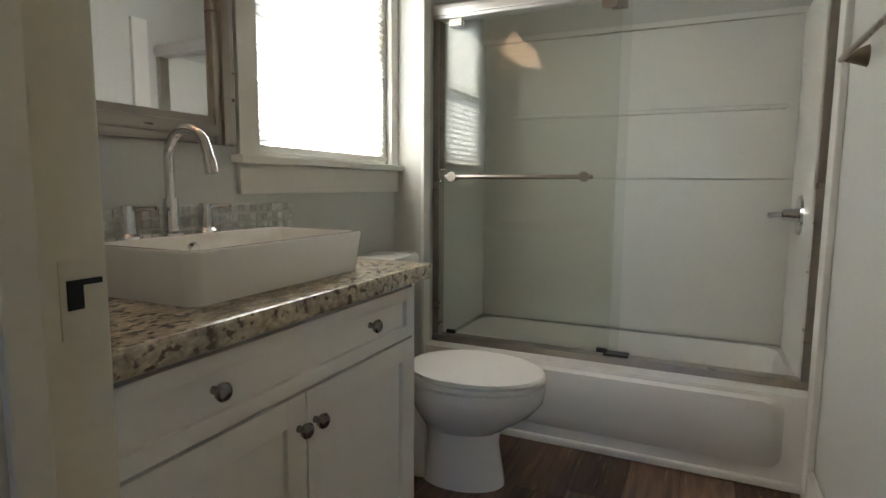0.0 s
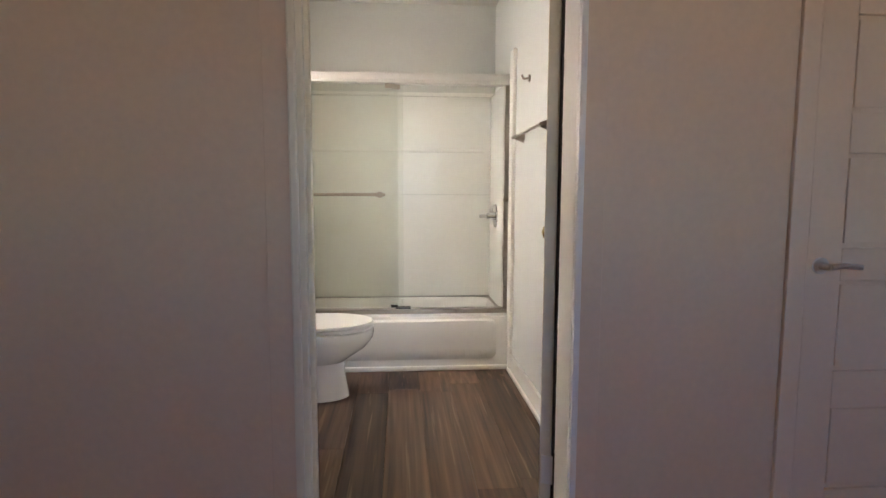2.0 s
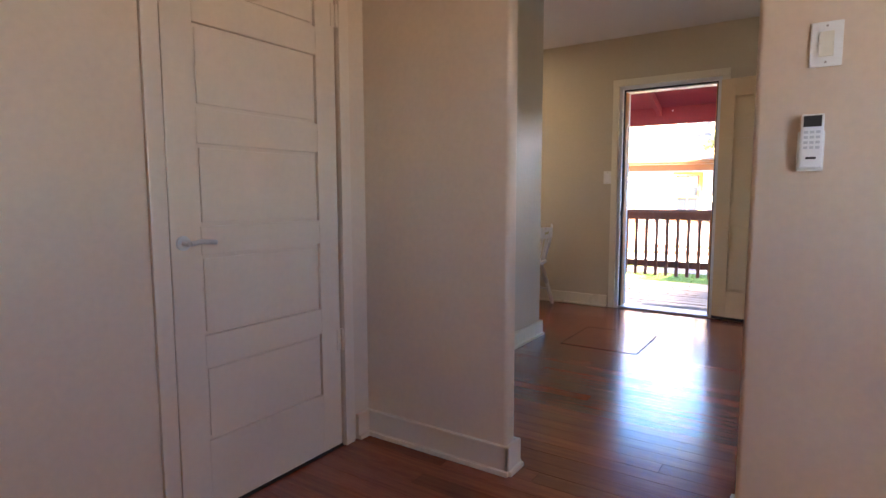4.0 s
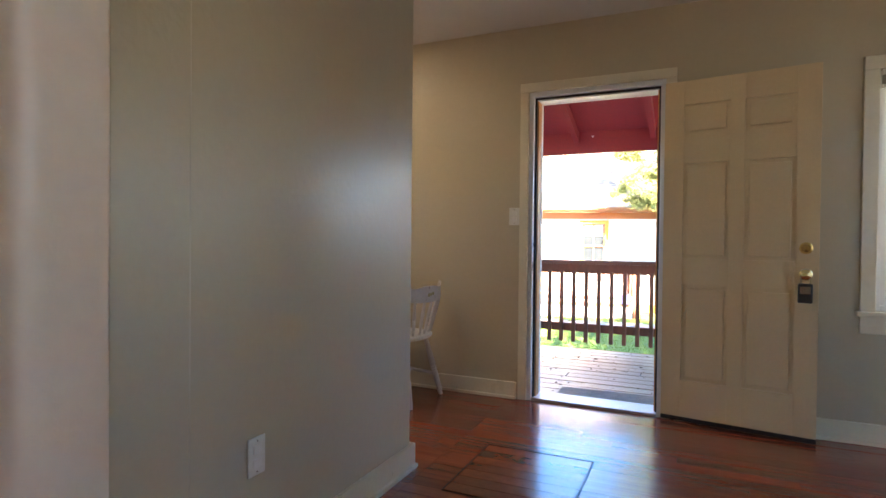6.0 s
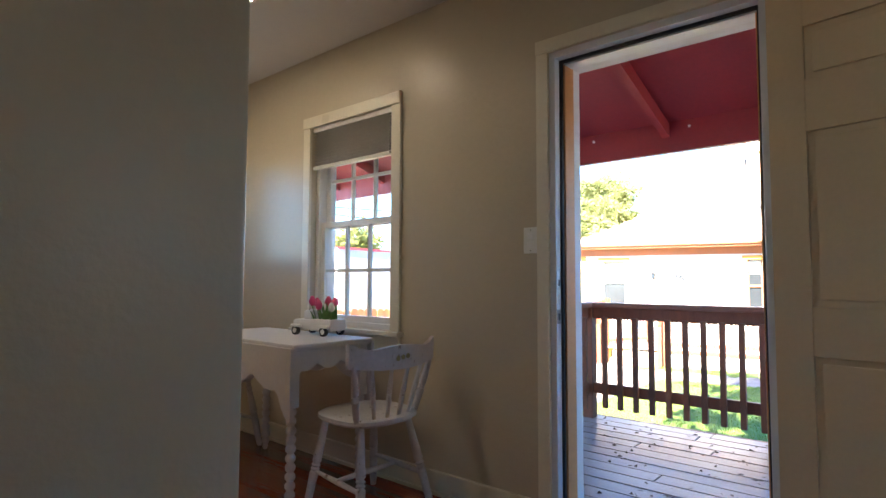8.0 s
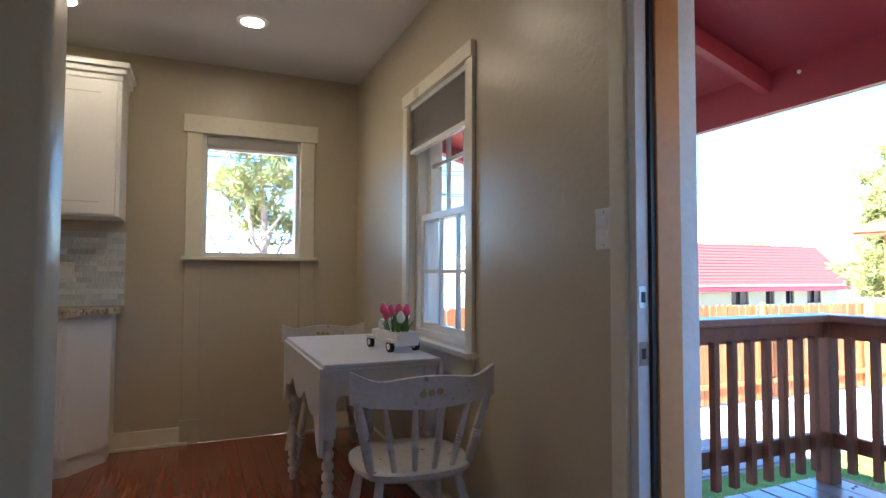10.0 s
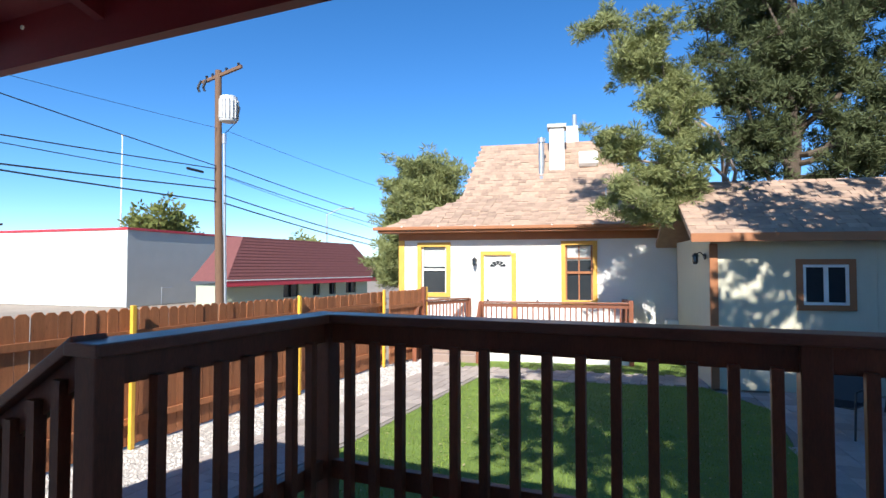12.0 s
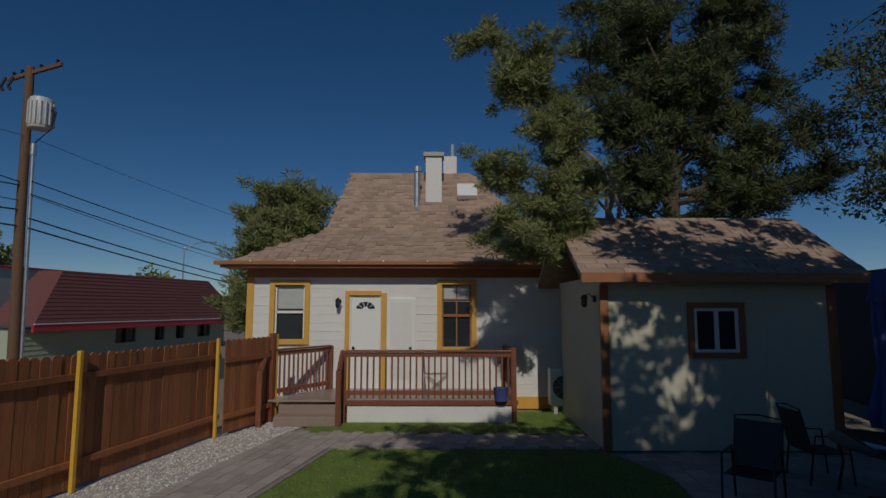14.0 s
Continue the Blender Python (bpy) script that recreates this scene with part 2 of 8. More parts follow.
M = dict(
    hall_wall=mat("hall_plaster", (0.68, 0.53, 0.39), 0.45, vary=0.05, scale=1.5, grain=45, bump=0.25),
    living_wall=mat("greige_plaster", (0.53, 0.46, 0.33), 0.32, vary=0.03, scale=1.5, grain=38, bump=0.42),
    bath_wall=mat("pale_grey_paint", (0.60, 0.61, 0.58), 0.4, vary=0.04, scale=2, grain=60, bump=0.15),
    ceiling=mat("ceiling_paint", (0.66, 0.64, 0.60), 0.8, vary=0.03, scale=2, grain=50, bump=0.2),
    trim=mat("cream_gloss_paint", (0.74, 0.69, 0.55), 0.3, vary=0.05, scale=4, grain=50, bump=0.08, dark=(0.42, 0.36, 0.26), dark_at=0.73),
    trim_white=mat("white_gloss_paint", (0.78, 0.77, 0.72), 0.32, vary=0.04, scale=4, grain=50, bump=0.06),
    hall_trim=mat("hall_trim_paint", (0.71, 0.575, 0.44), 0.35, vary=0.04, scale=4, grain=50, bump=0.08),
    door_cream=mat("cream_door_paint", (0.70, 0.55, 0.34), 0.35, vary=0.04, scale=3, grain=60, bump=0.08),
    white=mat("white_enamel", (0.82, 0.81, 0.78), 0.28, vary=0.02, scale=3, grain=60, bump=0.03),
    porcelain=mat("porcelain", (0.86, 0.85, 0.82), 0.08, vary=0.015, scale=3, grain=30, bump=0.0, clear=0.6),
    surround=mat("tub_surround", (0.80, 0.80, 0.76), 0.25, vary=0.02, scale=2, grain=40, bump=0.02),
    chrome=mat("chrome", (0.66, 0.66, 0.67), 0.08, 1.0, vary=0.03, bump=0.0),
    nickel=mat("brushed_nickel", (0.38, 0.34, 0.30), 0.30, 1.0, vary=0.06, grain=150, stretch=(1, 1, 6), bump=0.03),
    satin=mat("satin_aluminium", (0.66, 0.65, 0.63), 0.42, 1.0, vary=0.05, grain=150, stretch=(1, 1, 6), bump=0.02),
    pewter=mat("dark_chrome", (0.26, 0.25, 0.24), 0.16, 1.0, vary=0.06, bump=0.0),
    brass=mat("brass", (0.80, 0.62, 0.28), 0.18, 1.0, vary=0.05, bump=0.0),
    black=mat("black_plastic", (0.02, 0.02, 0.022), 0.45, vary=0.1, bump=0.05),
    gap=mat("dark_gap", (0.03, 0.028, 0.026), 0.9, vary=0.1, bump=0.0),
    granite=mat("granite", (0.46, 0.39, 0.29), 0.22, vary=0.6, scale=24, grain=85, bump=0.05, stretch=(1.6, 0.8, 1), dark=(0.13, 0.105, 0.085), dark_at=0.54, clear=0.2, hue=0.02),
    mosaic=mat("marble_mosaic", (0.66, 0.68, 0.66), 0.25, vary=0.3, scale=30, grain=90, bump=0.03, spread=0.2),
    grout=mat("grout", (0.62, 0.62, 0.58), 0.8, vary=0.08, bump=0.2),
    vinyl=mat("vinyl_plank", (0.105, 0.06, 0.038), 0.44, vary=0.8, scale=1.7, grain=4, stretch=(2.4, 0.4, 1), bump=0.05, spread=0.5, dark=(0.22, 0.145, 0.09), dark_at=0.60),
    strip_floor=mat("red_fir_strip", (0.25, 0.056, 0.025), 0.22, vary=0.28, scale=3, grain=26, stretch=(1.5, 1.1, 1), bump=0.05, spread=0.22, clear=0.5, hue=0.012),
    subfloor=mat("subfloor", (0.04, 0.02, 0.012), 0.9, vary=0.2, bump=0.1),
    deck_board=mat("weathered_deck", (0.30, 0.22, 0.18), 0.32, vary=0.22, scale=4, grain=30, stretch=(14, 1, 14), bump=0.15, spread=0.12),
    red_wood=mat("stained_redwood", (0.205, 0.066, 0.030), 0.5, vary=0.28, scale=4, grain=40, stretch=(5, 5, 1), bump=0.15, spread=0.12),
    rail_top=mat("stained_rail", (0.225, 0.085, 0.047), 0.38, vary=0.25, scale=4, grain=40, stretch=(5, 1, 5), bump=0.12, spread=0.1),
    soffit=mat("dark_red_paint", (0.30, 0.032, 0.036), 0.5, vary=0.10, scale=3, grain=40, bump=0.12),
    stucco=mat("white_stucco", (0.70, 0.71, 0.72), 0.8, vary=0.06, scale=8, grain=35, bump=0.8),
    jamb_tan=mat("tan_jamb_paint", (0.60, 0.28, 0.10), 0.5, vary=0.08, scale=5, grain=40, bump=0.1),
    jamb_white=mat("white_jamb", (0.72, 0.74, 0.76), 0.4, vary=0.04, bump=0.06),
    fence=mat("cedar_picket", (0.33, 0.125, 0.050), 0.7, vary=0.32, scale=3, grain=40, stretch=(9, 9, 1), bump=0.25, spread=0.24, dark=(0.14, 0.045, 0.02), dark_at=0.66),
    yellow=mat("yellow_paint", (0.72, 0.42, 0.05), 0.45, vary=0.1, scale=6, bump=0.08),
    ochre=mat("ochre_trim", (0.66, 0.36, 0.06), 0.55, vary=0.1, scale=4, bump=0.08),
    brown_trim=mat("brown_trim", (0.33, 0.13, 0.05), 0.55, vary=0.12, scale=4, bump=0.1),
    siding=mat("white_siding", (0.74, 0.72, 0.68), 0.65, vary=0.05, scale=2, grain=30, bump=0.15),
    shed_wall=mat("shed_panel", (0.57, 0.54, 0.41), 0.65, vary=0.06, scale=2, grain=30, stretch=(3, 3, 1), bump=0.2),
    shingle=mat("asphalt_shingle", (0.35, 0.245, 0.18), 0.9, vary=0.2, scale=8, grain=110, bump=0.5, spread=0.2, hue=0.015),
    shingle_run=mat("asphalt_shingle_run", (0.35, 0.245, 0.18), 0.9, vary=0.2, scale=8, grain=110, bump=0.5, spread=0.2, hue=0.015, island=True),
    paver_run=mat("paver_run", (0.40, 0.34, 0.30), 0.85, vary=0.14, scale=5, grain=60, bump=0.4, spread=0.16, island=True),
    pebble=mat("gravel_stone", (0.50, 0.46, 0.42), 0.9, vary=0.2, scale=14, grain=70, bump=0.3, spread=0.5, island=True),
    red_roof=mat("red_shingle", (0.17, 0.060, 0.056), 0.85, vary=0.2, scale=8, grain=90, bump=0.4, spread=0.12),
    red_fascia=mat("red_fascia", (0.48, 0.035, 0.05), 0.5, vary=0.06, bump=0.05),
    # on the warehouse this grey also carries the shade of its side
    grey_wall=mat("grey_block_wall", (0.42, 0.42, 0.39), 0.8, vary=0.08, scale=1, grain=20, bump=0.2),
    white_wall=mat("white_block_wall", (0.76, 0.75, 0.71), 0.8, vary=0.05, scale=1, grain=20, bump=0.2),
    green_wall=mat("pale_green_siding", (0.42, 0.46, 0.34), 0.7, vary=0.06, scale=1, bump=0.15),
    turf=mat("turf_ground", (0.14, 0.21, 0.04), 0.9, vary=0.3, scale=3, grain=90, bump=0.8),
    blade=cloth("grass_blade", (0.25, 0.34, 0.06), 0.35),
    paver=mat("paver", (0.40, 0.34, 0.30), 0.85, vary=0.14, scale=5, grain=60, bump=0.4, spread=0.16),
    sand=mat("joint_sand", (0.27, 0.24, 0.21), 0.95, vary=0.15, bump=0.4),
    gravel=mat("gravel", (0.46, 0.42, 0.38), 0.9, vary=0.4, scale=14, grain=70, bump=1.0),
    dirt=mat("dry_ground", (0.30, 0.25, 0.20), 0.95, vary=0.2, scale=0.6, grain=12, bump=0.5),
    asphalt=mat("asphalt", (0.06, 0.06, 0.06), 0.9, vary=0.15, scale=1, grain=60, bump=0.3),
    bark=mat("tree_bark", (0.10, 0.075, 0.055), 0.9, vary=0.35, scale=6, grain=30, stretch=(5, 5, 1), bump=0.9),
    pale_bark=mat("pale_branch", (0.34, 0.27, 0.22), 0.85, vary=0.25, scale=6, grain=30, bump=0.5),
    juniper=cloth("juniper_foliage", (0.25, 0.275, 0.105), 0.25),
    # darker copy of the leaf colour, with the shade inside the crown in it
    juniper_shaded=cloth("foliage_shade_tone", (0.10, 0.122, 0.048), 0.2),
    autumn=cloth("yellow_green_foliage", (0.18, 0.20, 0.05), 0.3),
    pole=mat("pole_wood", (0.15, 0.085, 0.05), 0.85, vary=0.3, scale=4, grain=40, stretch=(8, 8, 1), bump=0.4),
    galv=mat("galvanised", (0.55, 0.57, 0.60), 0.4, 0.8, vary=0.1, bump=0.05),
    grey_metal=mat("grey_paint_metal", (0.55, 0.55, 0.54), 0.45, vary=0.05, bump=0.03),
    cable=mat("cable", (0.015, 0.015, 0.016), 0.7, vary=0.1, bump=0.0),
    blue_cloth=mat("navy_canvas", (0.06, 0.075, 0.24), 0.9, vary=0.2, scale=5, grain=120, bump=0.3),
    chair_paint=mat("worn_white_paint", (0.58, 0.56, 0.55), 0.5, vary=0.12, scale=10, grain=60, bump=0.15, dark=(0.20, 0.12, 0.08), dark_at=0.64),
    table_paint=mat("table_white_paint", (0.66, 0.65, 0.64), 0.45, vary=0.06, scale=6, grain=60, bump=0.1),
    blind=cloth("cellular_blind", (0.80, 0.79, 0.74), 0.62),
    blind_grey=cloth("grey_pleated_blind", (0.46, 0.44, 0.40), 0.25),
    doormat=mat("coir_mat", (0.24, 0.20, 0.16), 0.95, vary=0.3, scale=20, grain=160, bump=0.9),
    litter=mat("dry_leaf", (0.38, 0.34, 0.16), 0.8, vary=0.3, bump=0.1),
    litter_brown=mat("brown_leaf", (0.10, 0.06, 0.035), 0.8, vary=0.3, bump=0.1),
    pink=mat("tulip_pink", (0.75, 0.08, 0.20), 0.5, vary=0.2, scale=30, bump=0.05),
    stem=mat("tulip_leaf", (0.10, 0.22, 0.05), 0.5, vary=0.25, scale=30, bump=0.05),
    mirror=mat("mirror_silver", (0.9, 0.9, 0.9), 0.02, 1.0, vary=0.0, bump=0.0),
    pane=glass("clear_pane"),
    shower_glass=glass("shower_glass", (0.968, 0.98, 0.972)),
    dark_pane=mat("dark_window", (0.03, 0.035, 0.04), 0.08, vary=0.1, bump=0.0),
    curtain=mat("window_curtain", (0.45, 0.47, 0.45), 0.7, vary=0.1, scale=6, bump=0.1),
    # near-black that holds shade, not a paint
    shaded_wall=mat("wall_shade_tone", (0.035, 0.035, 0.04), 0.85, vary=0.2, scale=2, bump=0.2),
    lamp_on=glow("lamp_diffuser", (1.0, 0.84, 0.62), 7.5),
    globe=glow("frosted_globe", (1.0, 0.62, 0.36), 0.55),
    tub=mat("tub_enamel", (0.84, 0.83, 0.80), 0.15, vary=0.015, scale=3, bump=0.0, clear=0.4),
    hill=mat("far_hill", (0.20, 0.20, 0.22), 0.95, vary=0.2, scale=0.02, grain=0.2, bump=0.0),
)


# ---- building helpers ----
def bm_new():
    return bmesh.new()


def box(bm, x0, x1, y0, y1, z0, z1, bevel=0.0, turn=None):
    """Adds a box; bevel rounds its edges."""
    vs = bmesh.ops.create_cube(bm, size=1.0)["verts"]
    for v in vs:
        v.co = Vector(((x0 + x1) / 2 + v.co.x * (x1 - x0), (y0 + y1) / 2 + v.co.y * (y1 - y0), (z0 + z1) / 2 + v.co.z * (z1 - z0)))
    if bevel:
        out = bmesh.ops.bevel(bm, geom=list({e for v in vs for e in v.link_edges}), offset=bevel, segments=2, profile=0.6, affect="EDGES")
        vs = list({v for f in out["faces"] for v in f.verts} | {v for v in vs if v.is_valid})
    if turn is not None:
        bmesh.ops.transform(bm, matrix=turn, verts=[v for v in vs if v.is_valid])
    return vs


def rod(bm, a, b, r, r2=None, seg=12, caps=True):
    """A round bar from a to b, tapering from r to r2."""
    a, b = Vector(a), Vector(b)
    d = b - a
    m = Matrix.Translation((a + b) / 2) @ d.to_track_quat("Z", "Y").to_matrix().to_4x4()
    return bmesh.ops.create_cone(bm, cap_ends=caps, segments=seg, radius1=r, radius2=r if r2 is None else r2, depth=d.length, matrix=m)["verts"]


def tube(bm, pts, r, seg=10, r_end=None):
    """A bent bar along a run of points."""
    pts = [Vector(p) for p in pts]
    rings = []
    up = Vector((0.13, 0.21, 1)).normalized()
    for i, p in enumerate(pts):
        d = (pts[min(i + 1, len(pts) - 1)] - pts[max(i - 1, 0)]).normalized()
        if abs(d.dot(up)) > 0.98:
            up = Vector((1, 0.1, 0)).normalized()
        s = d.cross(up).normalized()
        t = s.cross(d).normalized()
        rr = r if r_end is None else r + (r_end - r) * i / (len(pts) - 1)
        rings.append([bm.verts.new(p + rr * (math.cos(2 * math.pi * k / seg) * s + math.sin(2 * math.pi * k / seg) * t)) for k in range(seg)])
    for a, b in zip(rings, rings[1:]):
        for k in range(seg):
            bm.faces.new((a[k], a[(k + 1) % seg], b[(k + 1) % seg], b[k]))
    bm.faces.new(rings[0][::-1])
    bm.faces.new(rings[-1])


def lathe(bm, prof, at=(0, 0, 0), seg=24, sx=1.0, sy=1.0):
    """A turned shape from (radius, height) pairs, round the z axis at a place; sx, sy stretch it."""
    at = Vector(at)
    rings = [[bm.verts.new(at + Vector((sx * r * math.cos(2 * math.pi * k / seg), sy * r * math.sin(2 * math.pi * k / seg), z))) for k in range(seg)] for r, z in prof]
    for a, b in zip(rings, rings[1:]):
        for k in range(seg):
            bm.faces.new((a[k], a[(k + 1) % seg], b[(k + 1) % seg], b[k]))
    bm.faces.new(rings[0][::-1])
    bm.faces.new(rings[-1])
    return [v for ring in rings for v in ring]


def prism(bm, outline, z0, z1):
    """A flat outline of (x, y) raised from z0 to z1."""
    lo, hi = [bm.verts.new((x, y, z0)) for x, y in outline], [bm.verts.new((x, y, z1)) for x, y in outline]
    n = len(outline)
    for k in range(n):
        bm.faces.new((lo[k], lo[(k + 1) % n], hi[(k + 1) % n], hi[k]))
    bm.faces.new(lo[::-1])
    bm.faces.new(hi)
    return lo + hi


def finish(bm, name, material, smooth=False):
    bmesh.ops.recalc_face_normals(bm, faces=bm.faces)
    me = bpy.data.meshes.new(name)
    bm.to_mesh(me)
    bm.free()
    me.materials.append(material)
    if smooth:
        me.polygons.foreach_set("use_smooth", [True] * len(me.polygons))
        me.set_sharp_from_angle(angle=radians(40))
    return me


def part(name, bm, material, parent=None, label="", smooth=False):
    """One mesh object under a thing or a part, in its parent's space."""
    ob = new(name, finish(bm, name, material, smooth))
    if parent is not None:
        ob.parent = parent
    if label:
        tagged(ob, label)
    return ob


def thing(name, at, label, category, rz=0.0, group="", kind=""):
    e = new(name)
    e.empty_display_size = 0.1
    e.matrix_basis = pose(*at, 0, 0, rz)
    return tagged(e, label, category, group, kind)


def setting(name, bm, material, label, category, smooth=False):
    return tagged(part(name, bm, material, None, "", smooth), label, category, "", "structure")


def b1(*a, **k):
    bm = bm_new()
    box(bm, *a, **k)
    return bm


def slab_with_holes(axis, c0, c1, a0, a1, z0, z1, holes):
    """A wall between c0 and c1 across its thickness, a0 to a1 along it, with square holes (a, a, z, z) cut through it."""
    bm = bm_new()
    As = sorted({a0, a1, *(h[0] for h in holes), *(h[1] for h in holes)})
    Zs = sorted({z0, z1, *(h[2] for h in holes), *(h[3] for h in holes)})

    def solid(i, k):
        if not (0 <= i < len(As) - 1 and 0 <= k < len(Zs) - 1):
            return False
        am, zm = (As[i] + As[i + 1]) / 2, (Zs[k] + Zs[k + 1]) / 2
        return not any(h[0] < am < h[1] and h[2] < zm < h[3] for h in holes)

    verts = {}

    def vert(c, a, z):
        key = (round(c, 4), round(a, 4), round(z, 4))
        if key not in verts:
            verts[key] = bm.verts.new((c, a, z) if axis == "x" else (a, c, z))
        return verts[key]

    def quad(*p):
        bm.faces.new([vert(*q) for q in p])

    for i in range(len(As) - 1):
        for k in range(len(Zs) - 1):
            if not solid(i, k):
                continue
            p, q, r, s = As[i], As[i + 1], Zs[k], Zs[k + 1]
            quad((c0, p, r), (c0, q, r), (c0, q, s), (c0, p, s))
            quad((c1, p, r), (c1, p, s), (c1, q, s), (c1, q, r))
            if not solid(i - 1, k):
                quad((c0, p, r), (c0, p, s), (c1, p, s), (c1, p, r))
            if not solid(i + 1, k):
                quad((c0, q, r), (c1, q, r), (c1, q, s), (c0, q, s))
            if not solid(i, k - 1):
                quad((c0, p, r), (c1, p, r), (c1, q, r), (c0, q, r))
            if not solid(i, k + 1):
                quad((c0, p, s), (c0, q, s), (c1, q, s), (c1, p, s))
    return bm

# ---- the house that is walked through ----
H = 2.53  # ceiling
X_E, X_OUT = 6.09, 6.29  # east wall, inside and out
Y_B = 0.64  # hall face of the bathroom wall
X_W2, X_W2B = 2.637, 2.715  # wall between hall and living room

# bathroom
setting("wall_bath_south", slab_with_holes("y", Y_B, 0.70, -1.3, X_W2, 0, H, [(0.30, 1.06, 0, 2.05), (1.715, 2.475, 0, 2.12)]), M["hall_wall"],
        "tan plaster hall wall with two doorways", "wall")
setting("wall_bath_inner", slab_with_holes("y", 0.70, 0.767, -0.55, 1.32, 0, H, [(0.30, 1.06, 0, 2.05)]), M["bath_wall"], "pale grey painted bathroom wall beside the doorway", "wall")
setting("wall_bath_west", slab_with_holes("x", -0.56, -0.42, 0.767, 3.5, 0, H, [(1.775, 2.605, 1.185, 2.10)]), M["bath_wall"], "pale grey bathroom wall with a window", "wall")
setting("wall_bath_return", b1(-0.42, -0.275, 2.66, 3.5, 0, H), M["bath_wall"], "narrow pale grey wall return at the tub", "wall")
setting("wall_bath_east", b1(1.285, 1.42, 0.767, 3.5, 0, H), M["bath_wall"], "pale grey painted bathroom wall", "wall")
setting("wall_bath_north", b1(-0.56, 1.42, 3.40, 3.5, 0, H), M["bath_wall"], "pale grey bathroom wall above the tub", "wall")
setting("ceiling_bath", b1(-0.56, 1.42, 0.70, 3.5, H, H + 0.1), M["ceiling"], "white bathroom ceiling", "ceiling")
# closet behind the panelled door
setting("wall_closet", b1(1.42, 2.8, 1.3, 1.4, 0, H), M["bath_wall"], "closet back wall", "wall")

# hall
# The window opening is added out of view, for the hall fill lamp.
setting("wall_hall_south", slab_with_holes("y", -2.75, -2.6, -1.3, X_W2, 0, H, [(0.7, 1.7, 1.0, 2.1)]), M["hall_wall"], "tan plaster hall wall with an added, unseen window", "wall")
setting("wall_hall_west", b1(-1.4, -1.3, -2.75, 0.77, 0, H), M["hall_wall"], "tan plaster hall wall", "wall")
setting("ceiling_hall", b1(-1.4, X_W2B, -2.75, 0.70, H, H + 0.1), M["ceiling"], "white hall ceiling", "ceiling")


def arch_wall():
    """The wall between hall and living room, with a round-cornered opening."""
    y0, y1, top, r = -0.865, -0.070, 2.12, 0.24
    bm = slab_with_holes("x", X_W2, X_W2B, -2.75, 0.70, 0, H, [(y0, y1, 0, top)])
    edges = [e for e in bm.edges if all((abs(v.co.y - y0) < 0.01 or abs(v.co.y - y1) < 0.01) and v.co.z < top + 0.01 for v in e.verts)
             and abs(e.verts[0].co.z - e.verts[1].co.z) > 0.5]
    bmesh.ops.bevel(bm, geom=edges, offset=0.018, segments=3, profile=0.5, affect="EDGES")
    for y, s in ((y0, 1), (y1, -1)):
        pts = [(y - s * 0.01, top + 0.01), (y - s * 0.01, top - r)] + [(y + s * (r - r * math.cos(a)), top - r + r * math.sin(a)) for a in [k * math.pi / 16 for k in range(9)]] + [(y + s * r, top + 0.01)]
        lo, hi = [bm.verts.new((X_W2 + 0.004, p, q)) for p, q in pts], [bm.verts.new((X_W2B - 0.004, p, q)) for p, q in pts]
        n = len(pts)
        for k in range(n):
            bm.faces.new((lo[k], lo[(k + 1) % n], hi[(k + 1) % n], hi[k]))
        for ring in (lo, hi):
            for k in range(2, n - 1):
                bm.faces.new((ring[0], ring[k], ring[k + 1]))
            bm.faces.new((ring[0], ring[1], ring[2]))
    return bm


setting("wall_hall_east", arch_wall(), M["hall_wall"], "tan plaster wall with a round-cornered opening", "wall", smooth=True)

# living room, dining room, kitchen
def rounded_wall():
    bm = bm_new()
    box(bm, X_W2B, 4.742, 0.712, 0.856, 0, H)
    ed = [e for e in bm.edges if all(abs(v.co.x - 4.742) < 0.01 for v in e.verts) and abs(e.verts[0].co.z - e.verts[1].co.z) > 1]
    bmesh.ops.bevel(bm, geom=ed, offset=0.018, segments=3, profile=0.5, affect="EDGES")
    return bm


setting("wall_living_north", rounded_wall(), M["living_wall"], "greige plaster partition with a rounded end", "wall", smooth=True)
def patched_wall():
    """A plaster patch that stands slightly proud, with a soft upright edge."""
    bm = b1(X_W2B, 3.46, 0.688, 0.7125, 0.116, H)
    ed = [e for e in bm.edges if all(v.co.x > 3.45 and v.co.y < 0.70 for v in e.verts) and abs(e.verts[0].co.z - e.verts[1].co.z) > 1]
    bmesh.ops.bevel(bm, geom=ed, offset=0.015, segments=3, profile=0.5, affect="EDGES")
    return bm


setting("wall_living_patch", patched_wall(), M["living_wall"], "greige plaster patch with a soft upright edge", "wall", smooth=True)
setting("wall_living_south", b1(X_W2B, X_OUT, -3.15, -3.0, 0, H), M["living_wall"], "greige plaster wall", "wall")
setting("wall_east", slab_with_holes("x", X_E, X_E + 0.12, -3.15, 3.56, -0.1, H, [(-0.33, 0.53, -0.1, 2.085), (1.52, 2.27, 0.79, 2.05), (-2.15, -1.39, 0.72, 2.02)]), M["living_wall"],
        "greige plaster wall with the entry door and two windows", "wall")
setting("wall_east_stucco", slab_with_holes("x", X_E + 0.12, X_OUT, -3.15, 3.56, -0.8, 2.40, [(-0.285, 0.485, -0.1, 2.04), (1.52, 2.27, 0.79, 2.05), (-2.15, -1.39, 0.72, 2.02)]), M["stucco"],
        "rough white stucco outer wall", "wall")
setting("wall_north", slab_with_holes("y", 3.40, 3.56, X_W2B, X_E, 0, H, [(5.03, 5.67, 1.225, 2.05)]), M["living_wall"], "greige plaster wall with a small window", "wall")
